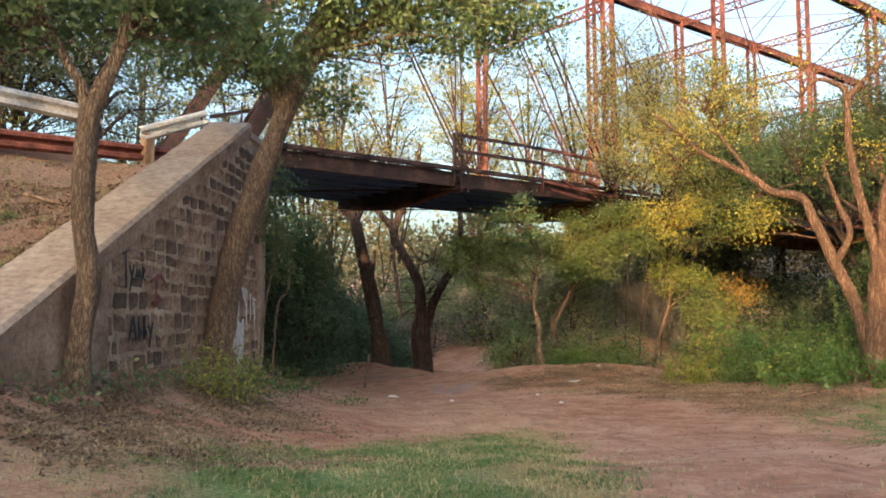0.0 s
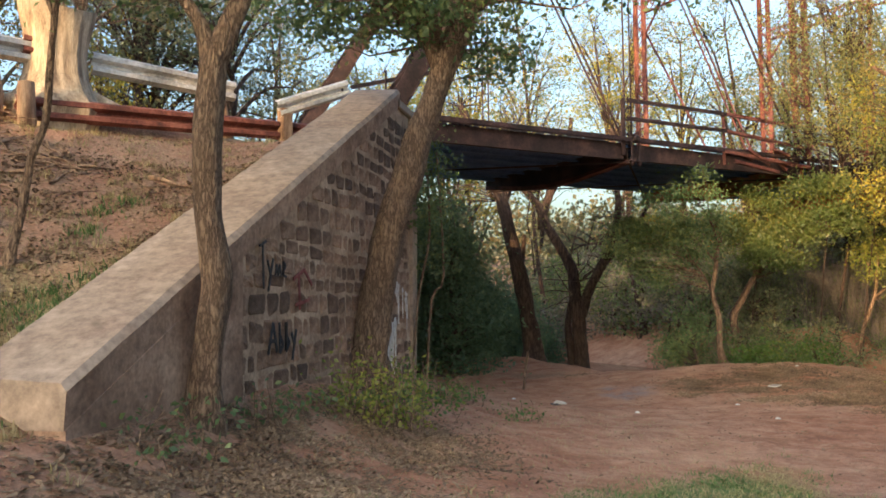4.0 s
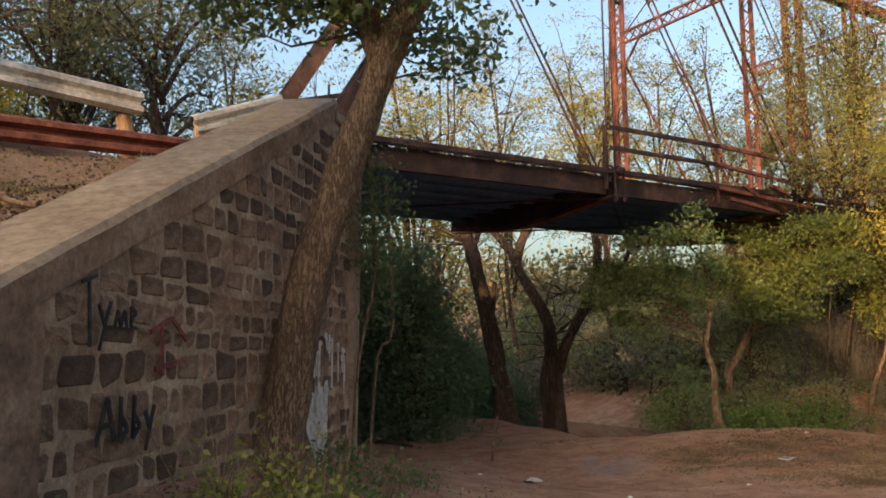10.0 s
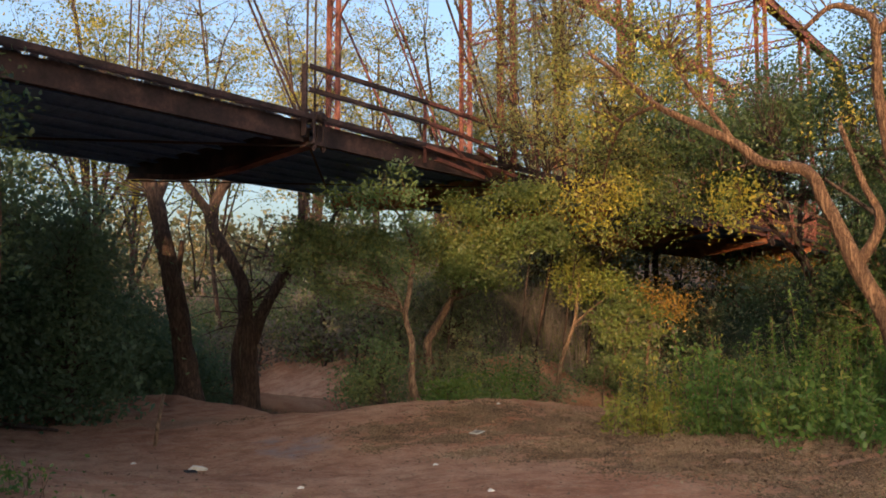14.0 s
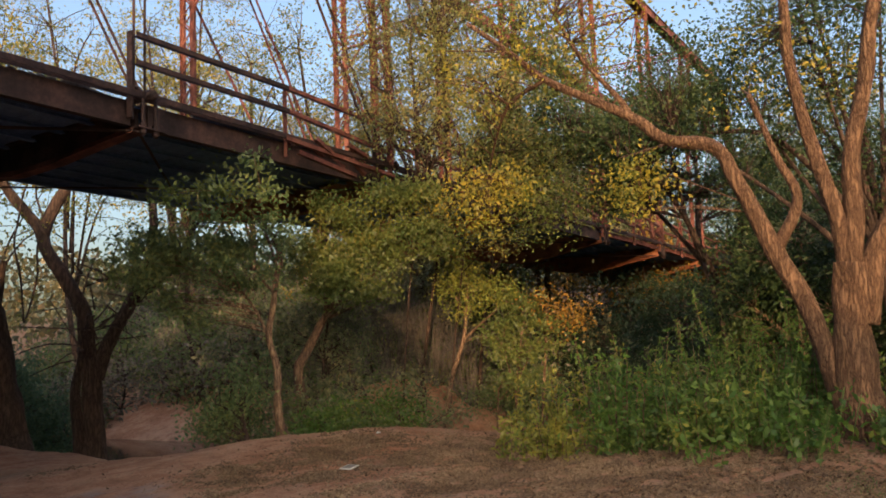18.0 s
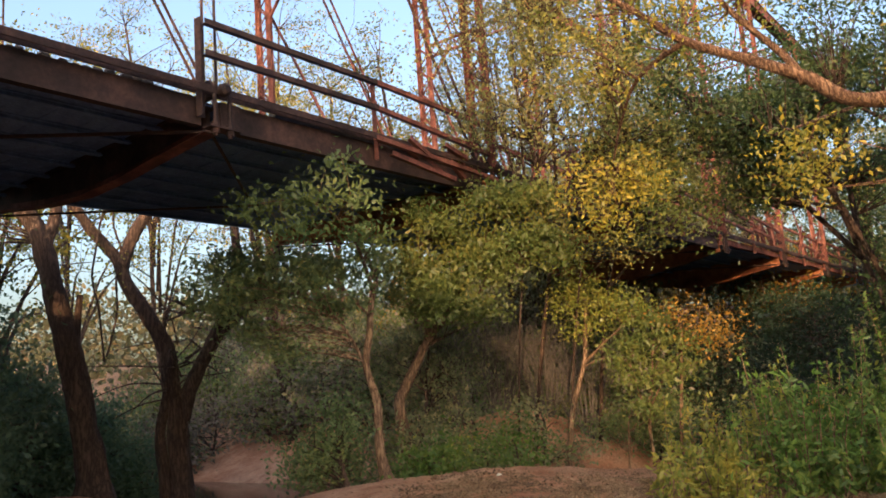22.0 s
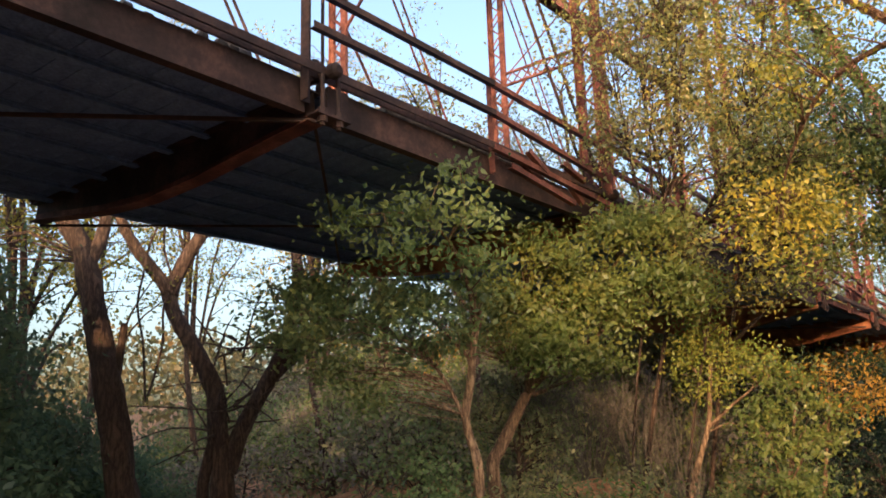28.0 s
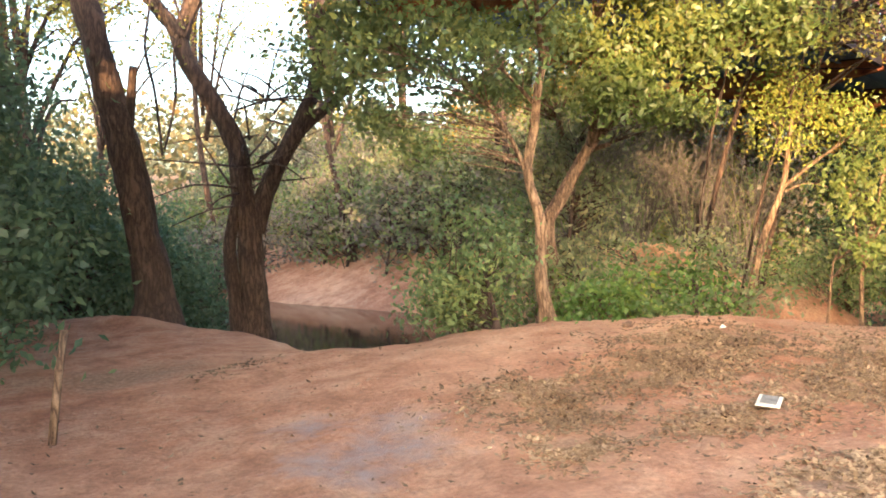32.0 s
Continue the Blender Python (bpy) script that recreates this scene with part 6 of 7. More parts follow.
tree("tree", "sparse tree with gold and green leaves by the bridge", [
    (rooted([(14.60, 20.90, -0.4), (14.20, 19.90, 2.2), (13.80, 18.55, 4.7), (13.84, 17.75, 8.0)]), 0.05, 0.025), ([(13.95, 19.05, 3.8), (13.04, 17.75, 4.6), (12.74, 17.05, 5.2)], 0.045, 0.015), ([(13.74, 18.15, 5.0), (14.54, 17.75, 6.6), (14.94, 17.45, 8.0)], 0.045, 0.015)],
    [(13.74, 17.65, 8.0, 1.2, 1.1, 1.1, 54), (12.84, 16.85, 5.0, 0.9, 0.8, 0.8, 60), (14.84, 17.45, 7.6, 1.0, 1.0, 1.0, 40), (13.54, 17.75, 6.2, 1.1, 1.0, 0.9, 44), (13.54, 17.05, 4.2, 0.9, 0.8, 0.7, 50), (14.94, 17.35, 5.6, 1.0, 1.0, 0.8, 50), (14.2, 17.4, 6.8, 1.0, 0.9, 0.8, 50)], SUNGREEN, 0.075, 50, DARKBARK, 101, "trees by the bridge", spread=0.26)
tree("tree", "bushy golden-leaved tree over the creek bank", [(rooted([(13.2, 20.0, -0.2), (12.9, 19.2, 1.8), (12.5, 18.2, 3.4)]), 0.03, 0.015)],
     [(12.0, 17.8, 3.75, 0.6, 0.5, 0.25, 16), (12.9, 17.5, 3.6, 0.5, 0.5, 0.3, 12), (11.4, 17.8, 4.1, 0.5, 0.4, 0.2, 12)], GOLDGREEN, 0.07, 40, DARKBARK, 102, "trees by the bridge", spread=0.22)
grown("tree", "small green tree behind the mound", 10.6, 20.9, 3.2, 1.2, OLIVE, DARKBARK, 103, 0.085, 36, 90, 4, "trees by the bridge", 0.06, 0.4, 0.28)
tree("tree", "upright many-stemmed young tree with yellow-green leaves beside the railing", [
    (rooted([(11.8, 19.6, 0.0), (11.6, 18.9, 2.4), (11.32, 17.95, 4.7), (11.2, 17.9, 8.5)]), 0.024, 0.01)] + [
    ([(11.36, 18.1, 4.3), (11.35 + dx * 0.5, 17.95 + dy * 0.5, 5.4), (11.38 + dx, 17.95 + dy, 7.0 + dz)], 0.02, 0.007)
    for dx, dy, dz in ((-0.9, -0.2, 1.6), (-0.5, -0.6, 2.4), (0.6, -0.5, 2.0), (0.9, 0.1, 1.2), (0.1, -0.9, 1.0), (-1.2, -0.5, 0.4))],
    [(11.2, 17.7, 6.2, 1.0, 0.6, 0.8, 46), (11.0, 17.6, 7.8, 1.1, 0.7, 0.9, 50), (11.9, 17.6, 7.6, 0.9, 0.7, 0.9, 40), (11.1, 17.5, 9.2, 0.9, 0.7, 0.7, 30), (10.4, 17.5, 5.6, 0.6, 0.5, 0.4, 16), (10.1, 17.4, 6.6, 0.7, 0.6, 0.6, 34), (9.9, 17.5, 7.7, 0.8, 0.6, 0.7, 36), (10.4, 17.5, 8.8, 0.8, 0.6, 0.6, 30)], GOLDGREEN, 0.065, 28, DARKBARK, 104, "trees by the bridge", spread=0.22, twig=0.006)
# groves behind the bridge
for k, (x, y, h, w, mat, cl) in enumerate(((4.2, 30.6, 16.0, 3.2, YELLOW, 130), (10.4, 42.0, 22.0, 3.8, MIXED, 100), (14.2, 41.5, 22.0, 3.8, MIXED, 100), (1.6, 35.0, 16.5, 3.4, MIXED, 120), (16.5, 39.5, 16.0, 4.0, MIXED, 90), (21.5, 38.0, 14.0, 4.2, OLIVE, 90), (26.0, 34.0, 12.5, 4.4, MIXED, 90), (-2.6, 31.5, 15.5, 3.6, MIXED, 120), (31.0, 31.0, 11.0, 4.6, OLIVE, 100), (-6.5, 26.5, 12.5, 3.4, OLIVE, 110), (26.5, 31.5, 9.5, 3.6, OLIVE, 90), (38.0, 27.0, 11.5, 5.0, MIXED, 100), (16.4, 31.6, 16.0, 3.0, MIXED, 100), (20.5, 31.5, 15.0, 3.4, OLIVE, 100), (6.6, 45.0, 22.0, 4.0, MIXED, 110), (13.4, 36.4, 18.0, 3.2, YELLOW, 90))):
    grown("tree", ("tall sparse autumn tree behind the bridge", "bare-limbed tree with scattered yellow leaves behind the bridge", "thin-crowned tree with gold and olive leaves on the far bank")[k % 3], x, y, h, w, mat, DARKBARK, 200 + k, 0.12, 64, int(cl * 1.6), 14, "grove behind the bridge", 0.14, 0.48, 0.3)
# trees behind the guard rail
# from the tenth on, thicket trees with shade in their leaf colour
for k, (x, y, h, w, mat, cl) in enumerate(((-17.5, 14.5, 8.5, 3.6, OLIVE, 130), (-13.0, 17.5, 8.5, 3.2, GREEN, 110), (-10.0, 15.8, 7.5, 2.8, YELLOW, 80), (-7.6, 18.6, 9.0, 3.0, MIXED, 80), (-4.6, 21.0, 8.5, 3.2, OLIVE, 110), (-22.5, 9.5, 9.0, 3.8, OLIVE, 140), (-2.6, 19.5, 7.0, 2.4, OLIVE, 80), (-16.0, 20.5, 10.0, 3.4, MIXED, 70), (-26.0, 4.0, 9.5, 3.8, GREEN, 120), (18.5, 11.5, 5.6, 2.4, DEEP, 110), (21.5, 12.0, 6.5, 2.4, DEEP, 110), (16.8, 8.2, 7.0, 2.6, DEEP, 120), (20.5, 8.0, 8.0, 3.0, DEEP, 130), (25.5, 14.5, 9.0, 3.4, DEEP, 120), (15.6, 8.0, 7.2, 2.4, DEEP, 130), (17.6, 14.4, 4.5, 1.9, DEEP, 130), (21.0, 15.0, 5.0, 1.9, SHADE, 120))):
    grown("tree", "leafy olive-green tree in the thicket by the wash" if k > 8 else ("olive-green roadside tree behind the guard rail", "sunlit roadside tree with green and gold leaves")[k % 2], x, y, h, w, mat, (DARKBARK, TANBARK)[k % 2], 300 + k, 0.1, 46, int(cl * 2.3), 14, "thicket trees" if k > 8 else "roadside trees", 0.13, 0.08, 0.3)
tree("tree", "sunlit forked trunk standing behind the guard rail", [([(-7.35, 11.2, 4.2), (-7.3, 11.2, 5.1), (-7.35, 11.2, 5.9), (-7.7, 11.2, 6.9), (-8.0, 11.2, 8.0)], 0.13, 0.07), ([(-7.35, 11.2, 5.7), (-7.1, 11.2, 6.4), (-7.05, 11.2, 7.4)], 0.09, 0.05)], [(-7.8, 11.3, 8.0, 1.6, 1.3, 0.8, 40), (-6.9, 11.3, 7.6, 1.2, 1.2, 0.8, 30)], YELLOW, 0.09, 28, TANBARK, 14)
# unseen trees added to the south-east to close the wash and block skylight
for k, (x, y, h, w) in enumerate(((17.5, 3.0, 9.0, 3.0), (21.0, 5.0, 11.0, 3.4), (24.5, 8.0, 12.0, 3.6), (19.5, -1.0, 10.0, 3.2), (25.0, 2.0, 12.0, 3.6), (28.5, 6.0, 12.0, 3.8), (29.5, 12.0, 11.0, 3.8), (23.0, -5.0, 12.0, 3.6), (16.5, -4.5, 9.0, 3.0), (33.0, 9.5, 12.0, 4.0))):
    grown("tree", "tall dense olive tree, added unseen to block skylight beyond the wash", x, y, h, w, (OLIVE, GREEN)[k % 2], DARKBARK, 340 + k, 0.34, 26, 190, 8, "wood beyond the wash", 0.16, 0.08, 0.45)
# leafy trees that close the view beyond the far half of the bridge
for k, (x, y, h, w) in enumerate(((19.8, 30.6, 8.5, 2.8), (23.6, 32.6, 9.5, 3.0), (27.6, 33.6, 9.5, 3.0), (32.0, 32.5, 9.5, 3.2), (36.5, 29.5, 9.5, 3.2), (40.0, 24.0, 10.0, 3.4), (31.5, 21.5, 7.0, 2.6), (35.0, 25.0, 8.0, 2.8))):
    grown("tree", ("leafy olive tree beyond the far half of the bridge", "dense green tree beyond the far half of the bridge")[k % 2], x, y, h, w, (OLIVE, DEEP, GREEN)[k % 3], DARKBARK, 360 + k, 0.14, 50, 240, 14, "trees beyond the bridge", 0.13, 0.06, 0.34)
# dense dark evergreens below the abutment
for k, (x, y, h, w) in enumerate(((1.6, 22.4, 5.0, 1.7), (3.0, 26.5, 4.2, 1.8), (0.4, 25.5, 5.6, 2.0), (2.6, 20.2, 3.4, 1.2), (5.6, 30.0, 2.8, 1.8), (4.4, 27.0, 3.0, 1.4), (5.9, 28.2, 2.6, 1.3), (1.0, 20.4, 4.2, 1.5), (2.9, 23.6, 4.4, 1.5))):
    r = random.Random(k + 50)
    z = gz(x, y)
    tree("shrub", "dense dark green evergreen thicket below the abutment", [([(x, y, z - 0.2), (x + 0.1, y, z + h * 0.4), (x, y + 0.1, z + h * 0.8)], 0.12, 0.04)],
         [(x, y, z + h * f, w * g, w * g, h * 0.22, int(56 * g)) for f, g in ((0.14, 1.0), (0.36, 1.05), (0.6, 0.9), (0.84, 0.6))], DARK, 0.12, 46, DARKBARK, 400 + k, "evergreen thicket", spread=0.3)

# undergrowth on the creek banks
r = random.Random(77)
# SHADE shrubs hold the dark below the far span in their leaf colour
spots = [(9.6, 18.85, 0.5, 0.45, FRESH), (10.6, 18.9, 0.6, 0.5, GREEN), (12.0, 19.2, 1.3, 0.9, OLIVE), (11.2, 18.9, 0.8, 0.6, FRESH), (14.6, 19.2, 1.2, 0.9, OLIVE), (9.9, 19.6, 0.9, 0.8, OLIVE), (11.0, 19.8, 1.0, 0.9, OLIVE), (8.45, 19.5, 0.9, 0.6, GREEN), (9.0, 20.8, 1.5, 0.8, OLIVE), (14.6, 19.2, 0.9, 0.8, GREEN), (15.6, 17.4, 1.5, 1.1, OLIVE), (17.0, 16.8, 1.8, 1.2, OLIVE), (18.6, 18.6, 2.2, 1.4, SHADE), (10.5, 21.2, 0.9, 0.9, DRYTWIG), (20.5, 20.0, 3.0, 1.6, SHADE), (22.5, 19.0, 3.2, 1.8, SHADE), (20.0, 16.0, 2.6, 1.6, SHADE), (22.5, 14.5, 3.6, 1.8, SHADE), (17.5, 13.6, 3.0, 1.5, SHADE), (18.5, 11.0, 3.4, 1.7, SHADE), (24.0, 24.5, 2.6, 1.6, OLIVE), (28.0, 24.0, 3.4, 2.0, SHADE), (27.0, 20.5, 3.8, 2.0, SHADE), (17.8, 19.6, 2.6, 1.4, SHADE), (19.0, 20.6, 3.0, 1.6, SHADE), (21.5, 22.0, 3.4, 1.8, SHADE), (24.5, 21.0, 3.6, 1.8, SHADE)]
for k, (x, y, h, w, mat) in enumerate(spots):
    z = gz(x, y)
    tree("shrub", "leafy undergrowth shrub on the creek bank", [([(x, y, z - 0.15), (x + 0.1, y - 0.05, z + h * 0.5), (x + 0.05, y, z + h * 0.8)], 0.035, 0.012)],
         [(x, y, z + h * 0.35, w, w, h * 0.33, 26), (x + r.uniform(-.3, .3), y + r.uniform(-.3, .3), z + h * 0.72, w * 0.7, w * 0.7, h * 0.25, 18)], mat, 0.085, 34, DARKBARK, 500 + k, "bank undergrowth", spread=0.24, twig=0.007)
# leafless grey brush in the gap behind the mound
for k, (x, y, h) in enumerate(((13.9, 21.6, 2.2), (13.2, 22.3, 2.2), (14.6, 21.2, 2.2), (11.4, 21.4, 2.6))):
    z = gz(x, y)
    ob = thing("shrub", "leafless tangle of fine grey twigs behind the mound", "shrub", "grey twig brush")
    rb = random.Random(560 + k)
    for j in range(60):
        a, d = rb.uniform(0, 6.28), rb.uniform(0.2, 1.0)
        q0 = Vector((x + math.cos(a) * 0.12, y + math.sin(a) * 0.12, z - 0.1))
        q1 = q0 + Vector((math.cos(a) * d * 0.5, math.sin(a) * d * 0.5, h * rb.uniform(0.3, 0.6)))
        q2 = q1 + Vector((math.cos(a) * d * 0.5 + rb.uniform(-.3, .3), math.sin(a) * d * 0.5 + rb.uniform(-.3, .3), h * rb.uniform(0.2, 0.55)))
        sh = Shape().tube(smooth_line([q0, q1, q2]), [0.011, 0.01, 0.008, 0.007, 0.006, 0.005, 0.004], 4, 0.0, False)
        for f in (0.3, 0.5, 0.7, 0.9):
            b = q1.lerp(q2, f)
            sh.tube([b, b + Vector((rb.uniform(-.35, .35), rb.uniform(-.35, .35), rb.uniform(0.05, 0.45)))], [0.007, 0.004], 4, 0.0, False)
        part("branch", sh, GREYTWIG, ob, smooth=True)
# far bank brush, set out along the creek
legs = list(zip(CREEK, CREEK[1:]))
for k in range(284):
    leg = r.choice((0, 0, 1, 1, 1, 2, 2, 2, 3, 3, 3, 4, 4, 5)) if k < 250 else r.choice((0, 0, 1, 1))
    (ax, ay), (bx, by) = legs[leg]
    f = r.uniform(0.35, 1) if leg == 0 else r.uniform(0, 0.5) if leg == 5 else r.uniform(0, 1)
    c = r.choice((4.2, 5.0, 6.0, 7.5, 9.0, 11.0, 14.0, 19.0)) + r.uniform(0, 2.5)
    if k > 215 and leg not in (1, 2):
        c = r.uniform(2.4, 4.0)
    ln = math.hypot(bx - ax, by - ay)
    x, y = ax + (bx - ax) * f - (by - ay) / ln * c, ay + (by - ay) * f + (bx - ax) / ln * c
    h, w = r.uniform(1.6, 3.0) + 0.12 * c, r.uniform(1.3, 2.3)
    z = gz(x, y)
    # SHADE leaves paint the dark hollow under the far deck
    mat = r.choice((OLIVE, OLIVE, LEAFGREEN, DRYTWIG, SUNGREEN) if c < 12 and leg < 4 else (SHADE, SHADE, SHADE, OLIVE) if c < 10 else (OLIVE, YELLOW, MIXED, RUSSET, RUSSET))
    along, aside = (x - BP.x) * BD.x + (y - BP.y) * BD.y, (x - BP.x) * BN.x + (y - BP.y) * BN.y
    if 26 < along < 31 and -3 < aside < 1.5:
        continue
    # russet brush holds the upper bank's sunlight in its leaf colour
    tree("shrub", {"dull_olive_leaves": "dull olive brush on the far bank", "dry_brush": "leafless grey-brown brush on the far bank", "sunlit_russet_leaves": "brush with sunlight in its russet colour on the far bank"}.get(mat.name, "scrubby brush on the far bank"), [([(x, y, z - 0.2), (x + 0.2, y, z + h * 0.5), (x + 0.1, y, z + h * 0.85)], 0.05, 0.015)],
         [(x, y, z + h * 0.36, w, w, h * 0.36, 26), (x, y, z + h * 0.8, w * 0.6, w * 0.6, h * 0.25, 12)], mat, 0.18, 17, DARKBARK, 600 + k, "far bank brush", spread=0.34, twig=0.012, near=False)
# low brush behind the road plates
for k in range(30):
    s_, q_ = -23.0 + 0.9 * k + r.uniform(-0.4, 0.4), r.uniform(1.0, 5.5)
    p = guard(s_, q_, 0)
    x, y, z = p.x, p.y, gz(p.x, p.y)
    h, w = r.uniform(0.7, 1.9) + 0.15 * q_, r.uniform(0.6, 1.2)
    mat = r.choice((OLIVE, OLIVE, YELLOW, DRYTWIG, GREEN, MIXED))
    tree("shrub", "scrubby roadside brush behind the guard rail", [([(x, y, z - 0.15), (x + 0.1, y, z + h * 0.5), (x, y + 0.1, z + h * 0.95)], 0.03, 0.01), ([(x, y, z + 0.1), (x - 0.4, y + 0.2, z + h * 0.6), (x - 0.6, y + 0.3, z + h)], 0.022, 0.008), ([(x, y, z + 0.1), (x + 0.5, y + 0.1, z + h * 0.5), (x + 0.7, y, z + h * 0.9)], 0.022, 0.008)],
         [(x, y, z + h * 0.4, w, w, h * 0.4, 22), (x, y, z + h * 0.8, w * 0.7, w * 0.7, h * 0.3, 14)], mat, 0.075, 30, DARKBARK, 1600 + k, "roadside brush", spread=0.2, twig=0.006)
# bare-limbed trees among the roadside trees
for k, (s_, q_, h) in enumerate(((-20.0, 6.0, 8.5), (-15.5, 3.6, 8.0), (-12.0, 5.2, 9.0), (-8.0, 4.0, 8.0), (-5.6, 6.0, 9.0), (-2.0, 3.4, 7.5), (0.4, 4.6, 8.5), (2.6, 3.6, 7.0), (4.8, 6.4, 9.0))):
    p = guard(s_, q_, 0)
    grown("tree", "half-bare roadside tree with a tangle of thin limbs", p.x, p.y, h, 2.4, (MIXED, OLIVE, YELLOW)[k % 3], (DARKBARK, TANBARK)[k % 2], 1700 + k, 0.085, 30, 150, 16, "roadside trees", 0.09, 0.1, 0.3)
for k, (s_, q_, h, w) in enumerate(((-12.0, 4.2, 8.0, 2.4), (-9.2, 5.4, 7.5, 2.2), (-15.5, 6.0, 8.5, 2.6))):
    p = guard(s_, q_, 0)
    grown("tree", "dense blue-green evergreen tree behind the guard rail", p.x, p.y, h, w, DARK, DARKBARK, 1715 + k, 0.11, 40, 260, 14, "roadside trees", 0.12, 0.1, 0.3)
for k in range(14):
    p = guard(-6.2 + 0.45 * k + r.uniform(-0.2, 0.2), r.uniform(0.7, 1.6), 0)
    x, y, z = p.x, p.y, gz(p.x, p.y)
    h = r.uniform(0.6, 1.1)
    tree("shrub", "low yellowing brush behind the road plates", [([(x, y, z - 0.1), (x + 0.1, y, z + h * 0.5), (x, y + 0.1, z + h)], 0.02, 0.008)], [(x, y, z + h * 0.5, 0.45, 0.45, h * 0.45, 22)], (OLIVE, YELLOW, DRYTWIG)[k % 3], 0.07, 26, DARKBARK, 1780 + k, "roadside brush", spread=0.16, twig=0.005)
# dark foliage before the far end of the deck, with shade put into its colour
tree("tree", "dark green tree with drooping sprays beyond the weeds", [(rooted([(16.6, 15.4, 0.2), (16.7, 15.6, 2.0), (16.4, 16.0, 4.0), (16.2, 16.2, 6.0)]), 0.07, 0.03), ([(16.6, 15.5, 2.6), (15.4, 15.6, 4.4), (14.2, 15.8, 5.2), (13.4, 16.0, 5.4)], 0.06, 0.02), ([(16.6, 15.8, 3.0), (15.6, 16.6, 4.6), (14.8, 17.2, 5.4)], 0.06, 0.02), ([(16.5, 15.8, 3.4), (17.6, 16.6, 5.0), (18.4, 17.2, 5.8)], 0.06, 0.02)],
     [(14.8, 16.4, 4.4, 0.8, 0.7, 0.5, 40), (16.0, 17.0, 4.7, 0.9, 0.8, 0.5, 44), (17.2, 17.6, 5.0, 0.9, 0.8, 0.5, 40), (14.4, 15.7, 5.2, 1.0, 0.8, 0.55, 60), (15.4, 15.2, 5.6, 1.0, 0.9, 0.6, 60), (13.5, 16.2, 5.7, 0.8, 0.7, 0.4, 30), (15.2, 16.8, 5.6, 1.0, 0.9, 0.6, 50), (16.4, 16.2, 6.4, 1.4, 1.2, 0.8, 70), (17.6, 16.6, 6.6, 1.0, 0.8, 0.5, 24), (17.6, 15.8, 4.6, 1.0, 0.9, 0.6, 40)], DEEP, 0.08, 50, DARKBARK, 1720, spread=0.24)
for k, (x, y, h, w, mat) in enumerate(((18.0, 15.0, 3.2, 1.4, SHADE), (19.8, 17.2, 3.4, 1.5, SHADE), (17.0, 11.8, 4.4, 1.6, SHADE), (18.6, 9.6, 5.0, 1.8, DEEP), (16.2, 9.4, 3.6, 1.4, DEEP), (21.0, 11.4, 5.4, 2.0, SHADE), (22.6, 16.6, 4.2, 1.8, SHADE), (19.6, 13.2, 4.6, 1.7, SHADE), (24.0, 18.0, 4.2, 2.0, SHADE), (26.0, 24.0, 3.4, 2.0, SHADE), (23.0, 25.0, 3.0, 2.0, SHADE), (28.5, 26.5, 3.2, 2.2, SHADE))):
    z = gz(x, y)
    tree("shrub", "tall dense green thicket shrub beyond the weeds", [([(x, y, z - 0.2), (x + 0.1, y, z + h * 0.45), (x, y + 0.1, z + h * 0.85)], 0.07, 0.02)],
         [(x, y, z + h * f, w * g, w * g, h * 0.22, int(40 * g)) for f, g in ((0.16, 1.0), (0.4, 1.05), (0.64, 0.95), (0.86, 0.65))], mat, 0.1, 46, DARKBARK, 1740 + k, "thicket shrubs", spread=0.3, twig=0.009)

# tall weeds at the foot of the broad tree
weeds = [(10.7, 14.0, 0.9), (11.4, 13.3, 1.2), (12.2, 12.6, 1.4), (12.9, 12.0, 1.5), (13.6, 11.3, 1.4), (12.3, 13.7, 1.5), (13.3, 13.0, 1.7), (14.2, 12.2, 1.7), (14.4, 10.6, 1.4), (14.0, 14.0, 1.7), (15.2, 13.0, 1.8), (11.6, 14.8, 1.1), (13.0, 15.0, 1.4), (14.4, 15.6, 1.6), (15.4, 10.0, 1.6), (13.9, 9.6, 0.9), (16.0, 14.6, 1.9), (15.2, 9.0, 1.2), (11.5, 12.1, 0.8), (12.0, 11.4, 0.8), (11.2, 12.9, 0.7), (12.4, 10.1, 0.6), (13.3, 9.2, 0.8)]
for k, (x, y, h) in enumerate(weeds):
    rng = np.random.default_rng(700 + k)
    h *= rng.uniform(0.55, 1.0)
    z = gz(x, y)
    ob = thing("weed_clump", "clump of tall leafy green weeds at the track edge", "weeds", "roadside weeds")
    sh = Shape()
    pos = []
    for j in range(24):
        a, d = rng.uniform(0, 6.28), rng.uniform(0, 0.65)
        hh = h * (rng.uniform(0.45, 1.1) if j > 3 else rng.uniform(1.1, 1.4))
        f0 = Vector((x + math.cos(a) * d, y + math.sin(a) * d, z - 0.05))
        t0 = f0 + Vector((math.cos(a) * 0.25 * hh * rng.uniform(0, 1), math.sin(a) * 0.25 * hh * rng.uniform(0, 1), hh))
        sh.tube([f0, f0.lerp(t0, 0.5) + Vector(rng.normal(size=3) * 0.03), t0], [0.008, 0.006, 0.003], 4, 0, False)
        for q in rng.uniform(0.12, 1.0, 54):
            pos.append(np.array(f0.lerp(t0, float(q))) + rng.normal(size=3) * (0.03 + 0.075 * (1.0 - q)))
    tagged(part("stalk", sh, TANBARK, ob), kind="stuff")
    tagged(part("leafage", leaves_mesh("leaves", np.array(pos), 0.1, rng, 0.1, 0.36), LIME if k in (0, 11, 13, 22) else (FRESH, WEEDGREEN, FRESH)[k % 3], ob), kind="stuff")
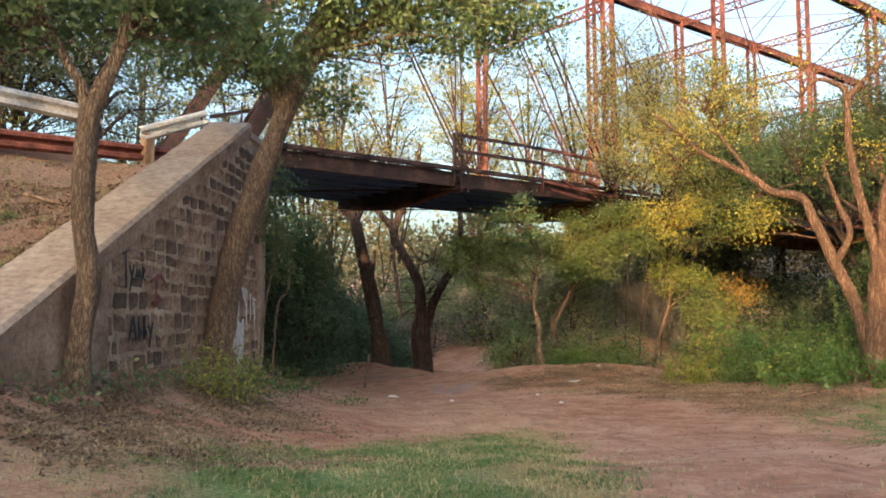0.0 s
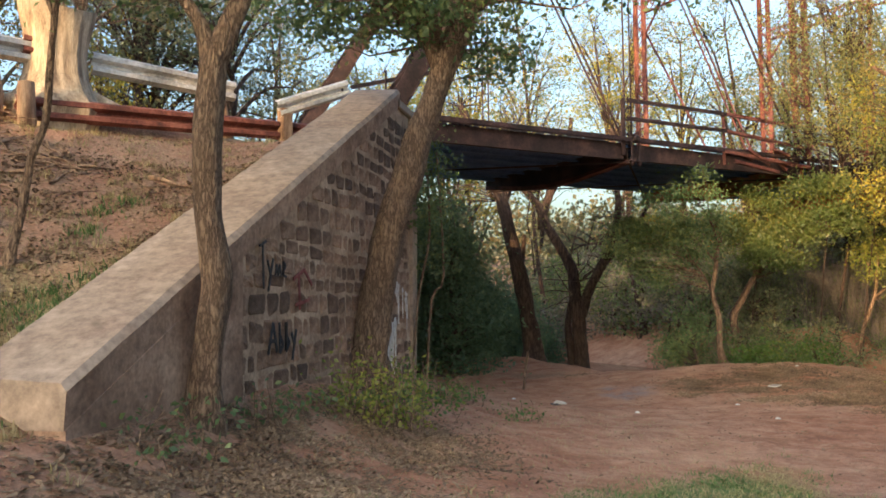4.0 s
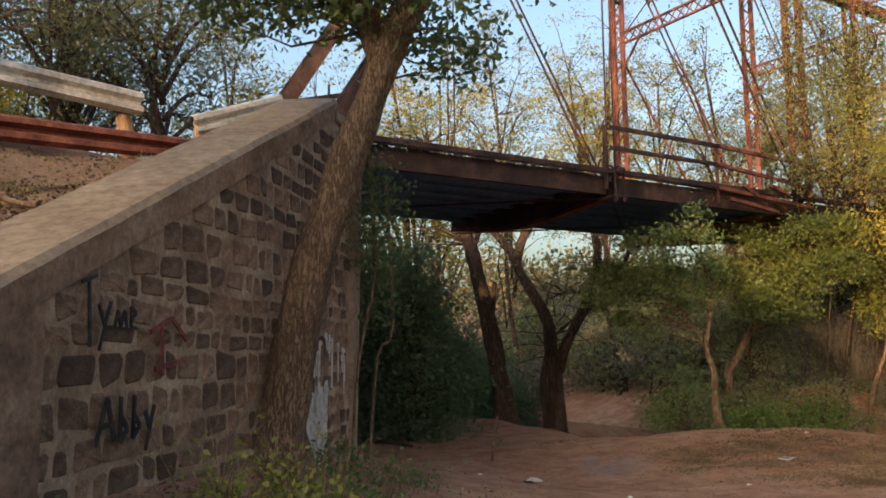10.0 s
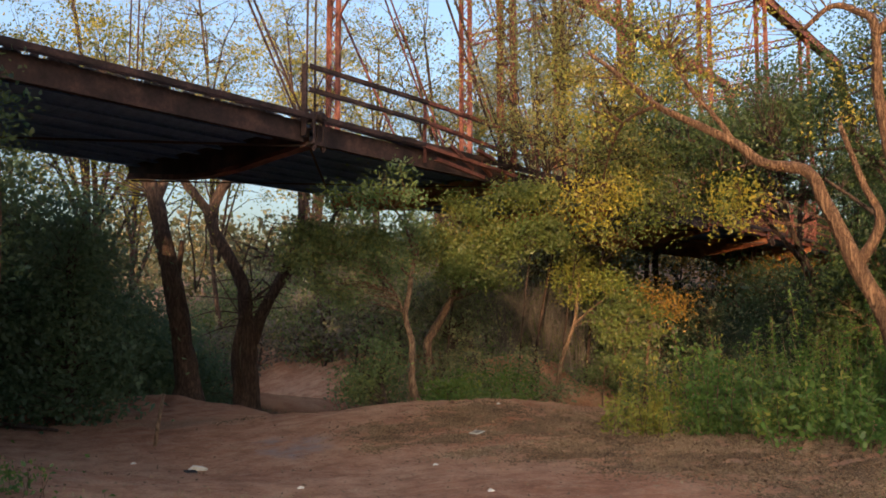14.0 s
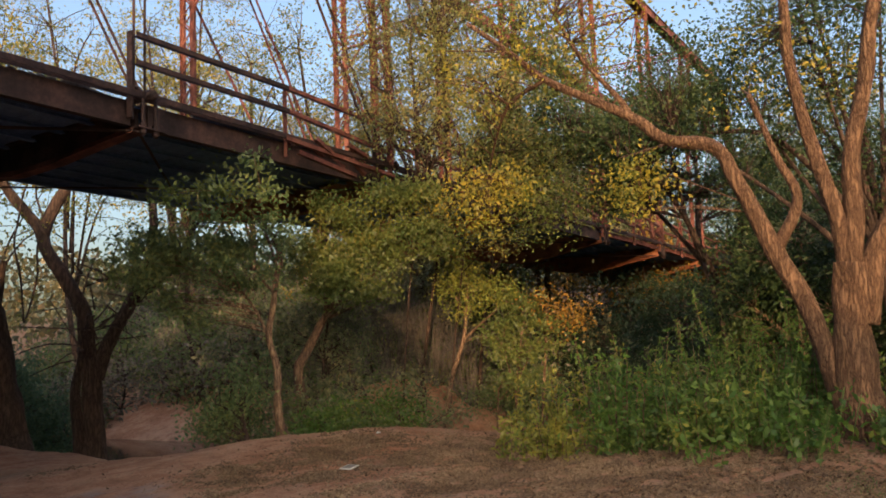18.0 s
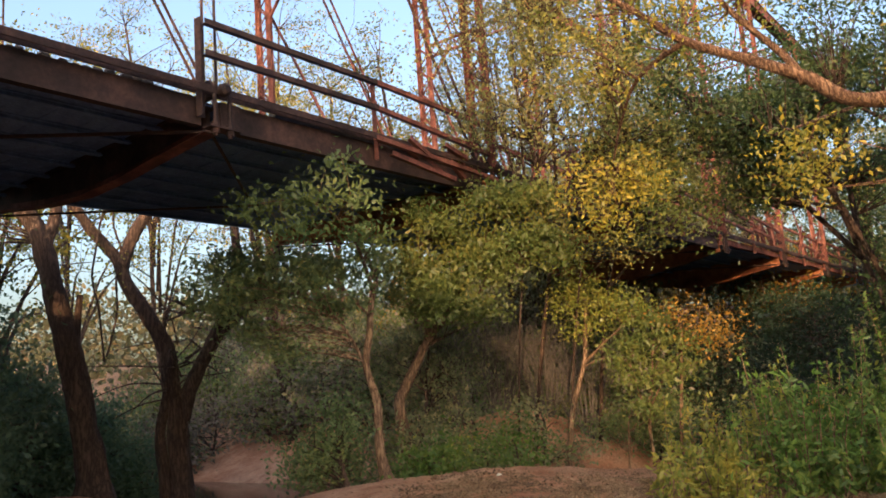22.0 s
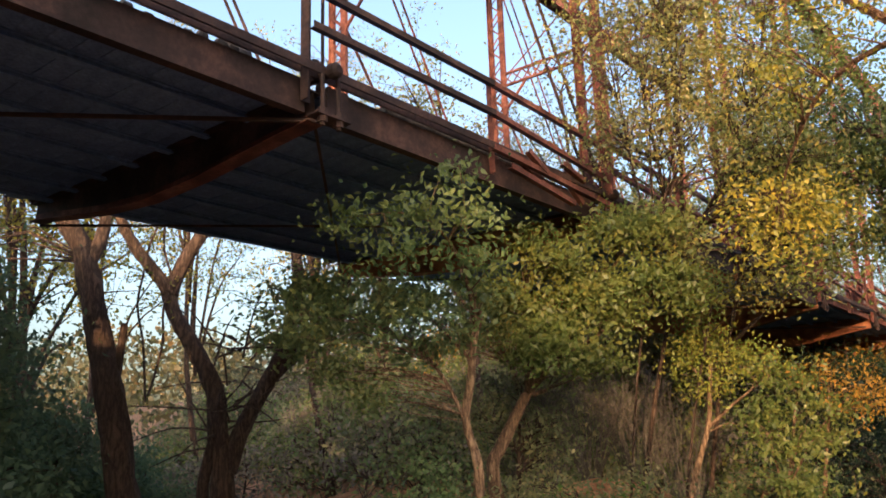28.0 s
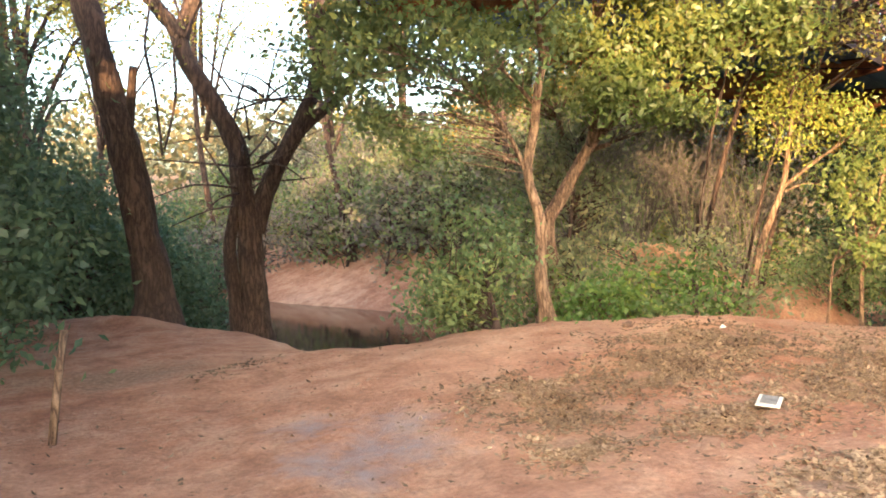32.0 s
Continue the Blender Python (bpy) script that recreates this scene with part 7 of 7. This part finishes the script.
# broad-leaved plants at the foot of the broad trunk
for k, (x, y, h) in enumerate(((11.5, 11.3, 0.75), (11.9, 10.7, 0.7), (11.3, 10.6, 0.55), (12.3, 11.6, 0.95), (11.7, 12.0, 0.85), (12.1, 9.9, 0.5), (11.1, 11.7, 0.5))):
    rng = np.random.default_rng(760 + k)
    z = gz(x, y)
    ob = thing("broad_leaved_plant", "bright green broad-leaved plant at the foot of the broad trunk", "plant", "broad-leaved plants")
    sh, pos = Shape(), []
    for j in range(9):
        a, d = rng.uniform(0, 6.28), rng.uniform(0.05, 0.3)
        f0 = Vector((x + math.cos(a) * d, y + math.sin(a) * d, z - 0.05))
        t0 = f0 + Vector((math.cos(a) * 0.2, math.sin(a) * 0.2, h * rng.uniform(0.6, 1.1)))
        sh.tube([f0, t0], [0.008, 0.004], 4, 0, False)
        for q in rng.uniform(0.25, 1.0, 16):
            pos.append(np.array(f0.lerp(t0, float(q))) + rng.normal(size=3) * 0.08)
    tagged(part("stalk", sh, WEEDSTEM, ob), kind="stuff")
    tagged(part("leafage", leaves_mesh("leaves", np.array(pos), 0.105, rng, 0.15, 0.55), (WEEDGREEN, FRESH)[k % 2], ob), kind="stuff")
# low green plants at the foot of the wall
for k, (x, y, h, n, mat) in enumerate(((0.9, 11.2, 0.55, 260, FRESH), (1.4, 11.6, 0.5, 220, FRESH), (0.3, 10.6, 0.4, 160, FRESH), (1.8, 12.2, 0.35, 140, FRESH), (0.4, 7.9, 0.9, 360, LIME), (0.1, 7.75, 0.75, 300, LIME), (0.65, 8.3, 0.8, 300, LIME), (0.55, 8.9, 0.4, 200, FRESH), (1.1, 10.0, 0.4, 200, FRESH), (-0.6, 6.5, 0.4, 120, GREEN), (-0.35, 7.3, 0.22, 80, GREEN), (0.5, 9.3, 0.25, 80, GREEN), (-1.2, 5.4, 0.3, 90, GREEN), (-1.0, 5.0, 0.2, 60, GREEN), (2.4, 11.0, 0.25, 90, FRESH))):
    rng = np.random.default_rng(800 + k)
    z = gz(x, y)
    pos = np.array([x, y, z]) + np.stack([rng.normal(0, 0.16 if h > 0.7 else 0.24, n), rng.normal(0, 0.16 if h > 0.7 else 0.24, n), np.abs(rng.normal(h * 0.3, h * 0.22, n)) + 0.02], 1)
    ob = thing("low_plant", "low bright green plant sprouting at the wall foot", "plant", "wall foot plants")
    sh = Shape()
    for j in range(14):
        f0 = Vector((x + rng.normal() * 0.15, y + rng.normal() * 0.15, z - 0.05))
        sh.tube([f0, f0 + Vector((rng.normal() * 0.15, rng.normal() * 0.15, h * rng.uniform(0.6, 1.1)))], [0.006, 0.003], 4, 0, False)
    tagged(part("stalk", sh, TANBARK, ob), kind="stuff")
    tagged(part("leafage", leaves_mesh("leaves", pos, 0.055, rng, 0.0, 0.6), mat, ob), kind="stuff")
# vines hanging on the corner of the wall and from the deck end
for k, (x, y, z0, z1, n) in enumerate(((1.25, 12.75, 2.9, 4.5, 900), (1.5, 13.1, 2.2, 4.2, 700))):
    rng = np.random.default_rng(820 + k)
    t = rng.uniform(0, 1, n)
    pos = np.stack([x + rng.normal(0, 0.2, n), y + rng.normal(0, 0.25, n), z0 + (z1 - z0) * t], 1)
    ob = thing("vine", "green vine hanging at the corner of the abutment", "vine", "abutment vines")
    part("stem", Shape().tube(smooth_line([(x - 0.2, y, gz(x, y) - 0.05), (x - 0.1, y, 1.8), (x + 0.1, y, z0), (x, y, z1)]), [0.02] * 10, 5), TANBARK, ob)
    tagged(part("leafage", leaves_mesh("leaves", pos, 0.08, rng), GREEN, ob), kind="stuff")
# thin vines hanging under the bridge beside the forked tree
for k, (x, y) in enumerate(((5.6, 24.6), (5.9, 24.9))):
    rng = np.random.default_rng(830 + k)
    pts = [(x + rng.normal() * 0.12, y, 6.3 - 0.55 * j) for j in range(8)]
    ob = thing("vine", "thin leafy vine hanging from the dark limbs", "vine", "hanging vines")
    part("stem", Shape().tube(smooth_line(pts), [0.022] * 22, 5), DARKBARK, ob)
    pos = np.repeat(np.array(pts), 16, 0) + rng.normal(0, 0.13, (16 * len(pts), 3))
    tagged(part("leafage", leaves_mesh("leaves", pos, 0.085, rng), MIXED, ob), kind="stuff")

# far woods closing the view
rng = np.random.default_rng(900)
n = 7000
ang = rng.uniform(-math.pi * 0.75, math.pi * 0.85, n)
dist = rng.uniform(44, 90, n)
cx, cy = 6 + np.sin(ang) * dist, 14 + np.cos(ang) * dist
hz = ground_z(cx, cy) + rng.uniform(0.2, 1.0, n) ** 1.3 * (4.4 + 1.6 * np.sin(ang * 9) + 1.2 * np.sin(ang * 23))
pos = np.repeat(np.stack([cx, cy, hz], 1), 18, 0) + rng.normal(0, 0.75, (n * 18, 3))
woods = part("far_woods", leaves_mesh("far_woods", pos, 0.46, rng, 0.0, 0.8), WOODS)
tagged(woods, "distant olive and brown autumn woods", "woods", kind="stuff")

# ---------------------------------------------------------------- grass, litter and small things
def scatter(n, box, seed, keep):
    rng = np.random.default_rng(seed)
    x, y = rng.uniform(box[0], box[2], n), rng.uniform(box[1], box[3], n)
    ok = rng.uniform(0, 1, n) < keep(x, y)
    x, y = x[ok], y[ok]
    return np.stack([x, y, ground_z(x, y)], 1), rng


def wall_gap(x, y):
    e = (x - WALL_A.x) * WN.x + (y - WALL_A.y) * WN.y
    u = (x - WALL_A.x) * WD.x + (y - WALL_A.y) * WD.y
    q = (x - GP.x) * GN.x + (y - GP.y) * GN.y
    return ((e > 0.05) | (e < -WALL_T - 0.05) | (u < -0.15)) & (q < -0.05)


def keep_dry(x, y):
    d, g, m = zones(x, y)
    return (d ** 2 * 1.4 * (0.35 + 0.65 * (lumps(x, y, 0.9, 21) > -0.05))) * wall_gap(x, y)


def keep_green(x, y):
    d, g, m = zones(x, y)
    return (g * 1.2 * (lumps(x, y, 1.3, 22) > -0.08) + 0.05 * d * (lumps(x, y, 0.8, 23) > 0.3)) * wall_gap(x, y)


feet, rng = scatter(300000, (-11, 1.5, 4.6, 12.5), 31, keep_dry)
tufts, rng2 = scatter(5200, (-11, 1.5, -1.0, 12.5), 35, keep_dry)
clump = np.repeat(tufts, 24, 0)
clump[:, :2] += rng2.normal(0, 0.045, (len(clump), 2))
clump[:, 2] = ground_z(clump[:, 0], clump[:, 1])
tagged(part("straw_tufts", blade_mesh("straw_tufts", clump, 0.07, rng2, 1.2, 0.0045), DRYGRASS), "tufts of standing straw-coloured grass", "grass", kind="stuff")
rng3 = np.random.default_rng(36)
gx_, gy_ = rng3.uniform(-9, -1.5, 70), rng3.uniform(3.0, 9.0, 70)
sprout = np.repeat(np.stack([gx_, gy_], 1), 90, 0) + rng3.normal(0, 0.1, (70 * 90, 2))
sprout = sprout[wall_gap(sprout[:, 0], sprout[:, 1])]
sprout = np.column_stack([sprout, ground_z(sprout[:, 0], sprout[:, 1])])
tagged(part("grass_sprouts", blade_mesh("grass_sprouts", sprout, 0.07, rng3, 0.9, 0.006), GREENGRASS), "small tufts of fresh green grass on the slope", "grass", kind="stuff")
tagged(part("dry_grass", blade_mesh("dry_grass", feet, 0.038, rng, 1.8, 0.0036), DRYGRASS), "short dry straw-coloured grass", "grass", kind="stuff")
feet, rng = scatter(560000, (-9, 1.0, 13.0, 10.5), 32, keep_green)
tagged(part("green_grass", blade_mesh("green_grass", feet, 0.032, rng, 1.5, 0.0036), GREENGRASS), "short green lawn grass in patches", "grass", kind="stuff")


def keep_litter(x, y):
    d, g, m = zones(x, y)
    bed = 0.0
    for px_, py_, rx_, ry_ in LITTER_BEDS:
        bed = np.maximum(bed, np.exp(-(((x - px_) / rx_) ** 2 + ((y - py_) / ry_) ** 2) ** 2))
    return np.clip(m * 0.4 * (lumps(x, y, 1.1, 24) > -0.1) + bed * (0.35 + 0.65 * (lumps(x, y, 0.5, 25) > -0.05)) + 0.035 + 0.3 * (x < 0) * (lumps(x, y, 0.9, 27) > -0.15), 0, 1) * wall_gap(x, y)


feet, rng = scatter(110000, (-6, 3.5, 15.5, 20.0), 33, keep_litter)
feet[:, 2] += 0.012
slope_bits, _ = scatter(30000, (-6.2, 5.6, -0.8, 10.5), 37, lambda x, y: (0.15 + 0.55 * (lumps(x, y, 0.8, 28) > -0.05)) * wall_gap(x, y) * (x < -0.9))
slope_bits[:, 2] += 0.012
beds = [feet, slope_bits]
for px_, py_, rx_, ry_ in LITTER_BEDS:
    n = int(5200 * rx_ * ry_) + 300
    bx_, by_ = px_ + rng.normal(0, 0.55, n) * rx_, py_ + rng.normal(0, 0.55, n) * ry_
    ok = (lumps(bx_, by_, 0.6, 26) > -0.25) & wall_gap(bx_, by_)
    beds.append(np.stack([bx_[ok], by_[ok], ground_z(bx_[ok], by_[ok]) + 0.014], 1))
feet = np.concatenate(beds)
tagged(part("leaf_litter", leaves_mesh("leaf_litter", feet, 0.052, rng, 0.0, 0.55, 0.3), LITTER), "dry fallen brown leaves on the dirt", "leaf litter", kind="stuff")


def pebble_field(n, box, seed, size):
    rng = np.random.default_rng(seed)
    x, y = rng.uniform(box[0], box[2], n), rng.uniform(box[1], box[3], n)
    ok = wall_gap(x, y)
    x, y = x[ok], y[ok]
    c = np.stack([x, y, ground_z(x, y) + 0.003], 1)
    k = (size * rng.uniform(0.4, 1.0, len(x)) ** 2)[:, None, None]
    octa = np.array([(1, 0, 0), (0, 1, 0), (-1, 0, 0), (0, -1, 0), (0, 0, 0.7), (0, 0, -0.7)])
    v = c[:, None, :] + octa[None] * k * rng.uniform(0.6, 1.3, (len(x), 6, 1))
    f = np.array([(0, 1, 4), (1, 2, 4), (2, 3, 4), (3, 0, 4), (1, 0, 5), (2, 1, 5), (3, 2, 5), (0, 3, 5)])
    return np_mesh("gravel", v.reshape(-1, 3), (np.arange(len(x))[:, None, None] * 6 + f[None]).reshape(-1, 3))


tagged(part("gravel", pebble_field(7000, (-5, 3, 13, 18.5), 61, 0.016), DIRTSHADECOAT), "small reddish pebbles and crumbs on the dirt", "gravel", kind="stuff")


def rock(name, x, y, size, mat, label, category, seed, group="", flat=0.6):
    r = random.Random(seed)
    bm = bmesh.new()
    bmesh.ops.create_icosphere(bm, subdivisions=2, radius=size)
    for v in bm.verts:
        k = 1 + 0.45 * noise.noise(v.co * (1.6 / size) + Vector((seed, 0, 0)))
        v.co = Vector((v.co.x * k * r.uniform(0.95, 1.05), v.co.y * k * 0.8, v.co.z * k * flat))
    me = bpy.data.meshes.new(name)
    bm.to_mesh(me)
    bm.free()
    ob = part(name, me, mat)
    ob.matrix_basis = pose(x, y, gz(x, y) + size * flat * 0.35, 0, 0, r.uniform(0, 360))
    return tagged(ob, label, category, group)


for k, (x, y, s) in enumerate(((-3.35, 5.74, 0.12), (-4.03, 4.91, 0.085), (-3.66, 4.83, 0.075), (-3.73, 4.36, 0.12), (-5.06, 5.4, 0.085), (-7.37, 7.13, 0.06), (-2.9, 5.4, 0.035), (-5.2, 5.33, 0.06))):
    rock("rock", x, y, s, LIMESTONE, "pale limestone rock half sunk in the turf", "rock", k + 1, "embankment rocks")
for k, (x, y, s) in enumerate(((9.9, 13.9, 0.06), (9.1, 17.6, 0.07), (10.9, 14.2, 0.16), (11.4, 15.2, 0.12))):
    rock("clod", x, y, s, STONE, "reddish clod of earth on the track", "stone", k + 30, "dirt clods")


def stick(x0, y0, x1, y1, rad, mat, label, lift=0.02, name="stick"):
    a, b = Vector((x0, y0, gz(x0, y0) + lift)), Vector((x1, y1, gz(x1, y1) + lift))
    m = a.lerp(b, 0.5)
    m.z = max(m.z, gz(m.x, m.y) + lift)
    return single(name, Shape().tube(smooth_line([a, a.lerp(b, 0.25) + Vector((0.02, 0.03, 0.01)), m, b]), [rad, rad, rad * 0.95, rad * 0.9, rad * 0.85, rad * 0.8, rad * 0.75, rad * 0.7, rad * 0.6, rad * 0.5], 6, 0.2), mat, label, "stick", smooth=True)


log = Shape().tube(smooth_line([(px_, py_, gz(px_, py_) + dz_) for px_, py_, dz_ in ((-5.54, 4.56, 0.02), (-5.72, 4.74, 0.07), (-5.95, 4.93, 0.09), (-6.16, 5.12, 0.1))]), [0.045, 0.06, 0.07, 0.062, 0.075, 0.07, 0.08, 0.07, 0.06, 0.03], 14, 0.6, True, 0.3)
single("log", log, BARK, "short grey-brown rotting log in the embankment grass", "log", smooth=True)
stick(-2.28, 9.95, -1.71, 9.43, 0.035, OLDWOOD, "grey dead stick lying on the embankment")
stick(1.55, 19.9, 2.45, 18.9, 0.05, DARKBARK, "dark fallen branch on the red dirt", 0.05)
for k in range(110):
    r = random.Random(1000 + k)
    x, y = r.uniform(-6.0, -3.0), r.uniform(8.4, 10.4)
    a = r.uniform(0, 3.14)
    ln = r.uniform(0.25, 0.8)
    stick(x, y, x + math.cos(a) * ln, y + math.sin(a) * ln * 0.7, r.uniform(0.008, 0.02), OLDWOOD, "dry twig in a brush pile on the embankment", 0.03, "twig")
for k in range(70):
    r = random.Random(1150 + k)
    a = guard(r.uniform(-3.7, -0.5), r.uniform(-1.5, -0.15), 0)
    t_, ln = r.uniform(0, 6.283), r.uniform(0.25, 0.85)
    b = a + Vector((math.cos(t_), math.sin(t_), 0)) * ln
    if (b - GP).dot(GN) > -0.1:
        b = a - Vector((math.cos(t_), math.sin(t_), 0)) * ln
    pa, pb = Vector((a.x, a.y, gz(a.x, a.y) + 0.01)), Vector((b.x, b.y, gz(b.x, b.y) + r.choice((0.02, 0.05, 0.3)) * r.uniform(0.3, 1.2)))
    mid = pa.lerp(pb, r.uniform(0.35, 0.65)) + Vector((r.uniform(-0.12, 0.12), r.uniform(-0.12, 0.12), r.uniform(0.0, 0.16)))
    fat = r.uniform(0.005, 0.012)
    single("dead_branch", Shape().tube(smooth_line([pa, mid, pb]), [fat * q for q in (1.0, 0.95, 0.9, 0.8, 0.7, 0.55, 0.35)], 6, 0.2), OLDWOOD, "dry dead branch in the brush below the road plate", "branch", "dead branches", smooth=True)
stake = Shape().tube([(3.75, 17.35, gz(3.75, 17.35) - 0.1), (3.8, 17.33, gz(3.75, 17.35) + 0.35), (3.86, 17.3, gz(3.75, 17.35) + 0.8)], [0.03, 0.03, 0.028], 7, 0.1)
single("stake", stake, TANBARK, "leaning wooden stake in the dirt", "stake", smooth=True)
card = thing("litter_card", "crumpled printed card lying on the leaf litter", "litter")
cz_ = gz(8.17, 15.0) + 0.03
m = pose(8.17, 15.0, cz_, 3, -4, 35)
part("card", Shape().box(m, 0.25, 0.16, 0.012, 0.004), PAPER, card)
part("print", Shape().box(m @ pose(0.01, 0, 0.009), 0.2, 0.11, 0.003), BLUEPRINT, card, "dark printed panel")
can = thing("litter_scrap", "scrap of white and dark litter on the dirt track", "litter", "litter scraps")
lx, ly = 4.0, 15.2
part("wrapper", Shape().tube([(lx - 0.12, ly, gz(lx, ly) + 0.03), (lx - 0.04, ly + 0.03, gz(lx, ly) + 0.06), (lx + 0.05, ly, gz(lx, ly) + 0.05), (lx + 0.13, ly - 0.02, gz(lx, ly) + 0.03)], [0.015, 0.035, 0.028, 0.012], 7, 0.6), PAPER, can)
part("lid", Shape().box(pose(lx - 0.1, ly - 0.05, gz(lx, ly) + 0.03, 10, 5, 20), 0.16, 0.1, 0.015, 0.004), BLACKPAINT, can)
for k, (x, y) in enumerate(((6.3, 11.4), (4.6, 12.6), (9.7, 16.9), (3.3, 16.1), (6.6, 13.3))):
    s2 = Shape().tube([(x - 0.035, y, gz(x, y) + 0.008), (x, y + 0.01, gz(x, y) + 0.016), (x + 0.04, y, gz(x, y) + 0.008)], [0.008, 0.018, 0.008], 6, 0.5)
    single("litter_scrap", s2, PAPER, "small pale scrap of litter on the dirt", "litter", "litter scraps")

# stones of the wall last
lay_stones(wall, wing_pose, WALL_LEN - 0.14, 0.35, lambda u: min(cope_z(u) - 0.27, 4.62) if u > 1.9 else -1.0, 9)
lay_stones(abut, abut_pose, 5.5, 0.0, lambda u: 4.5, 10)
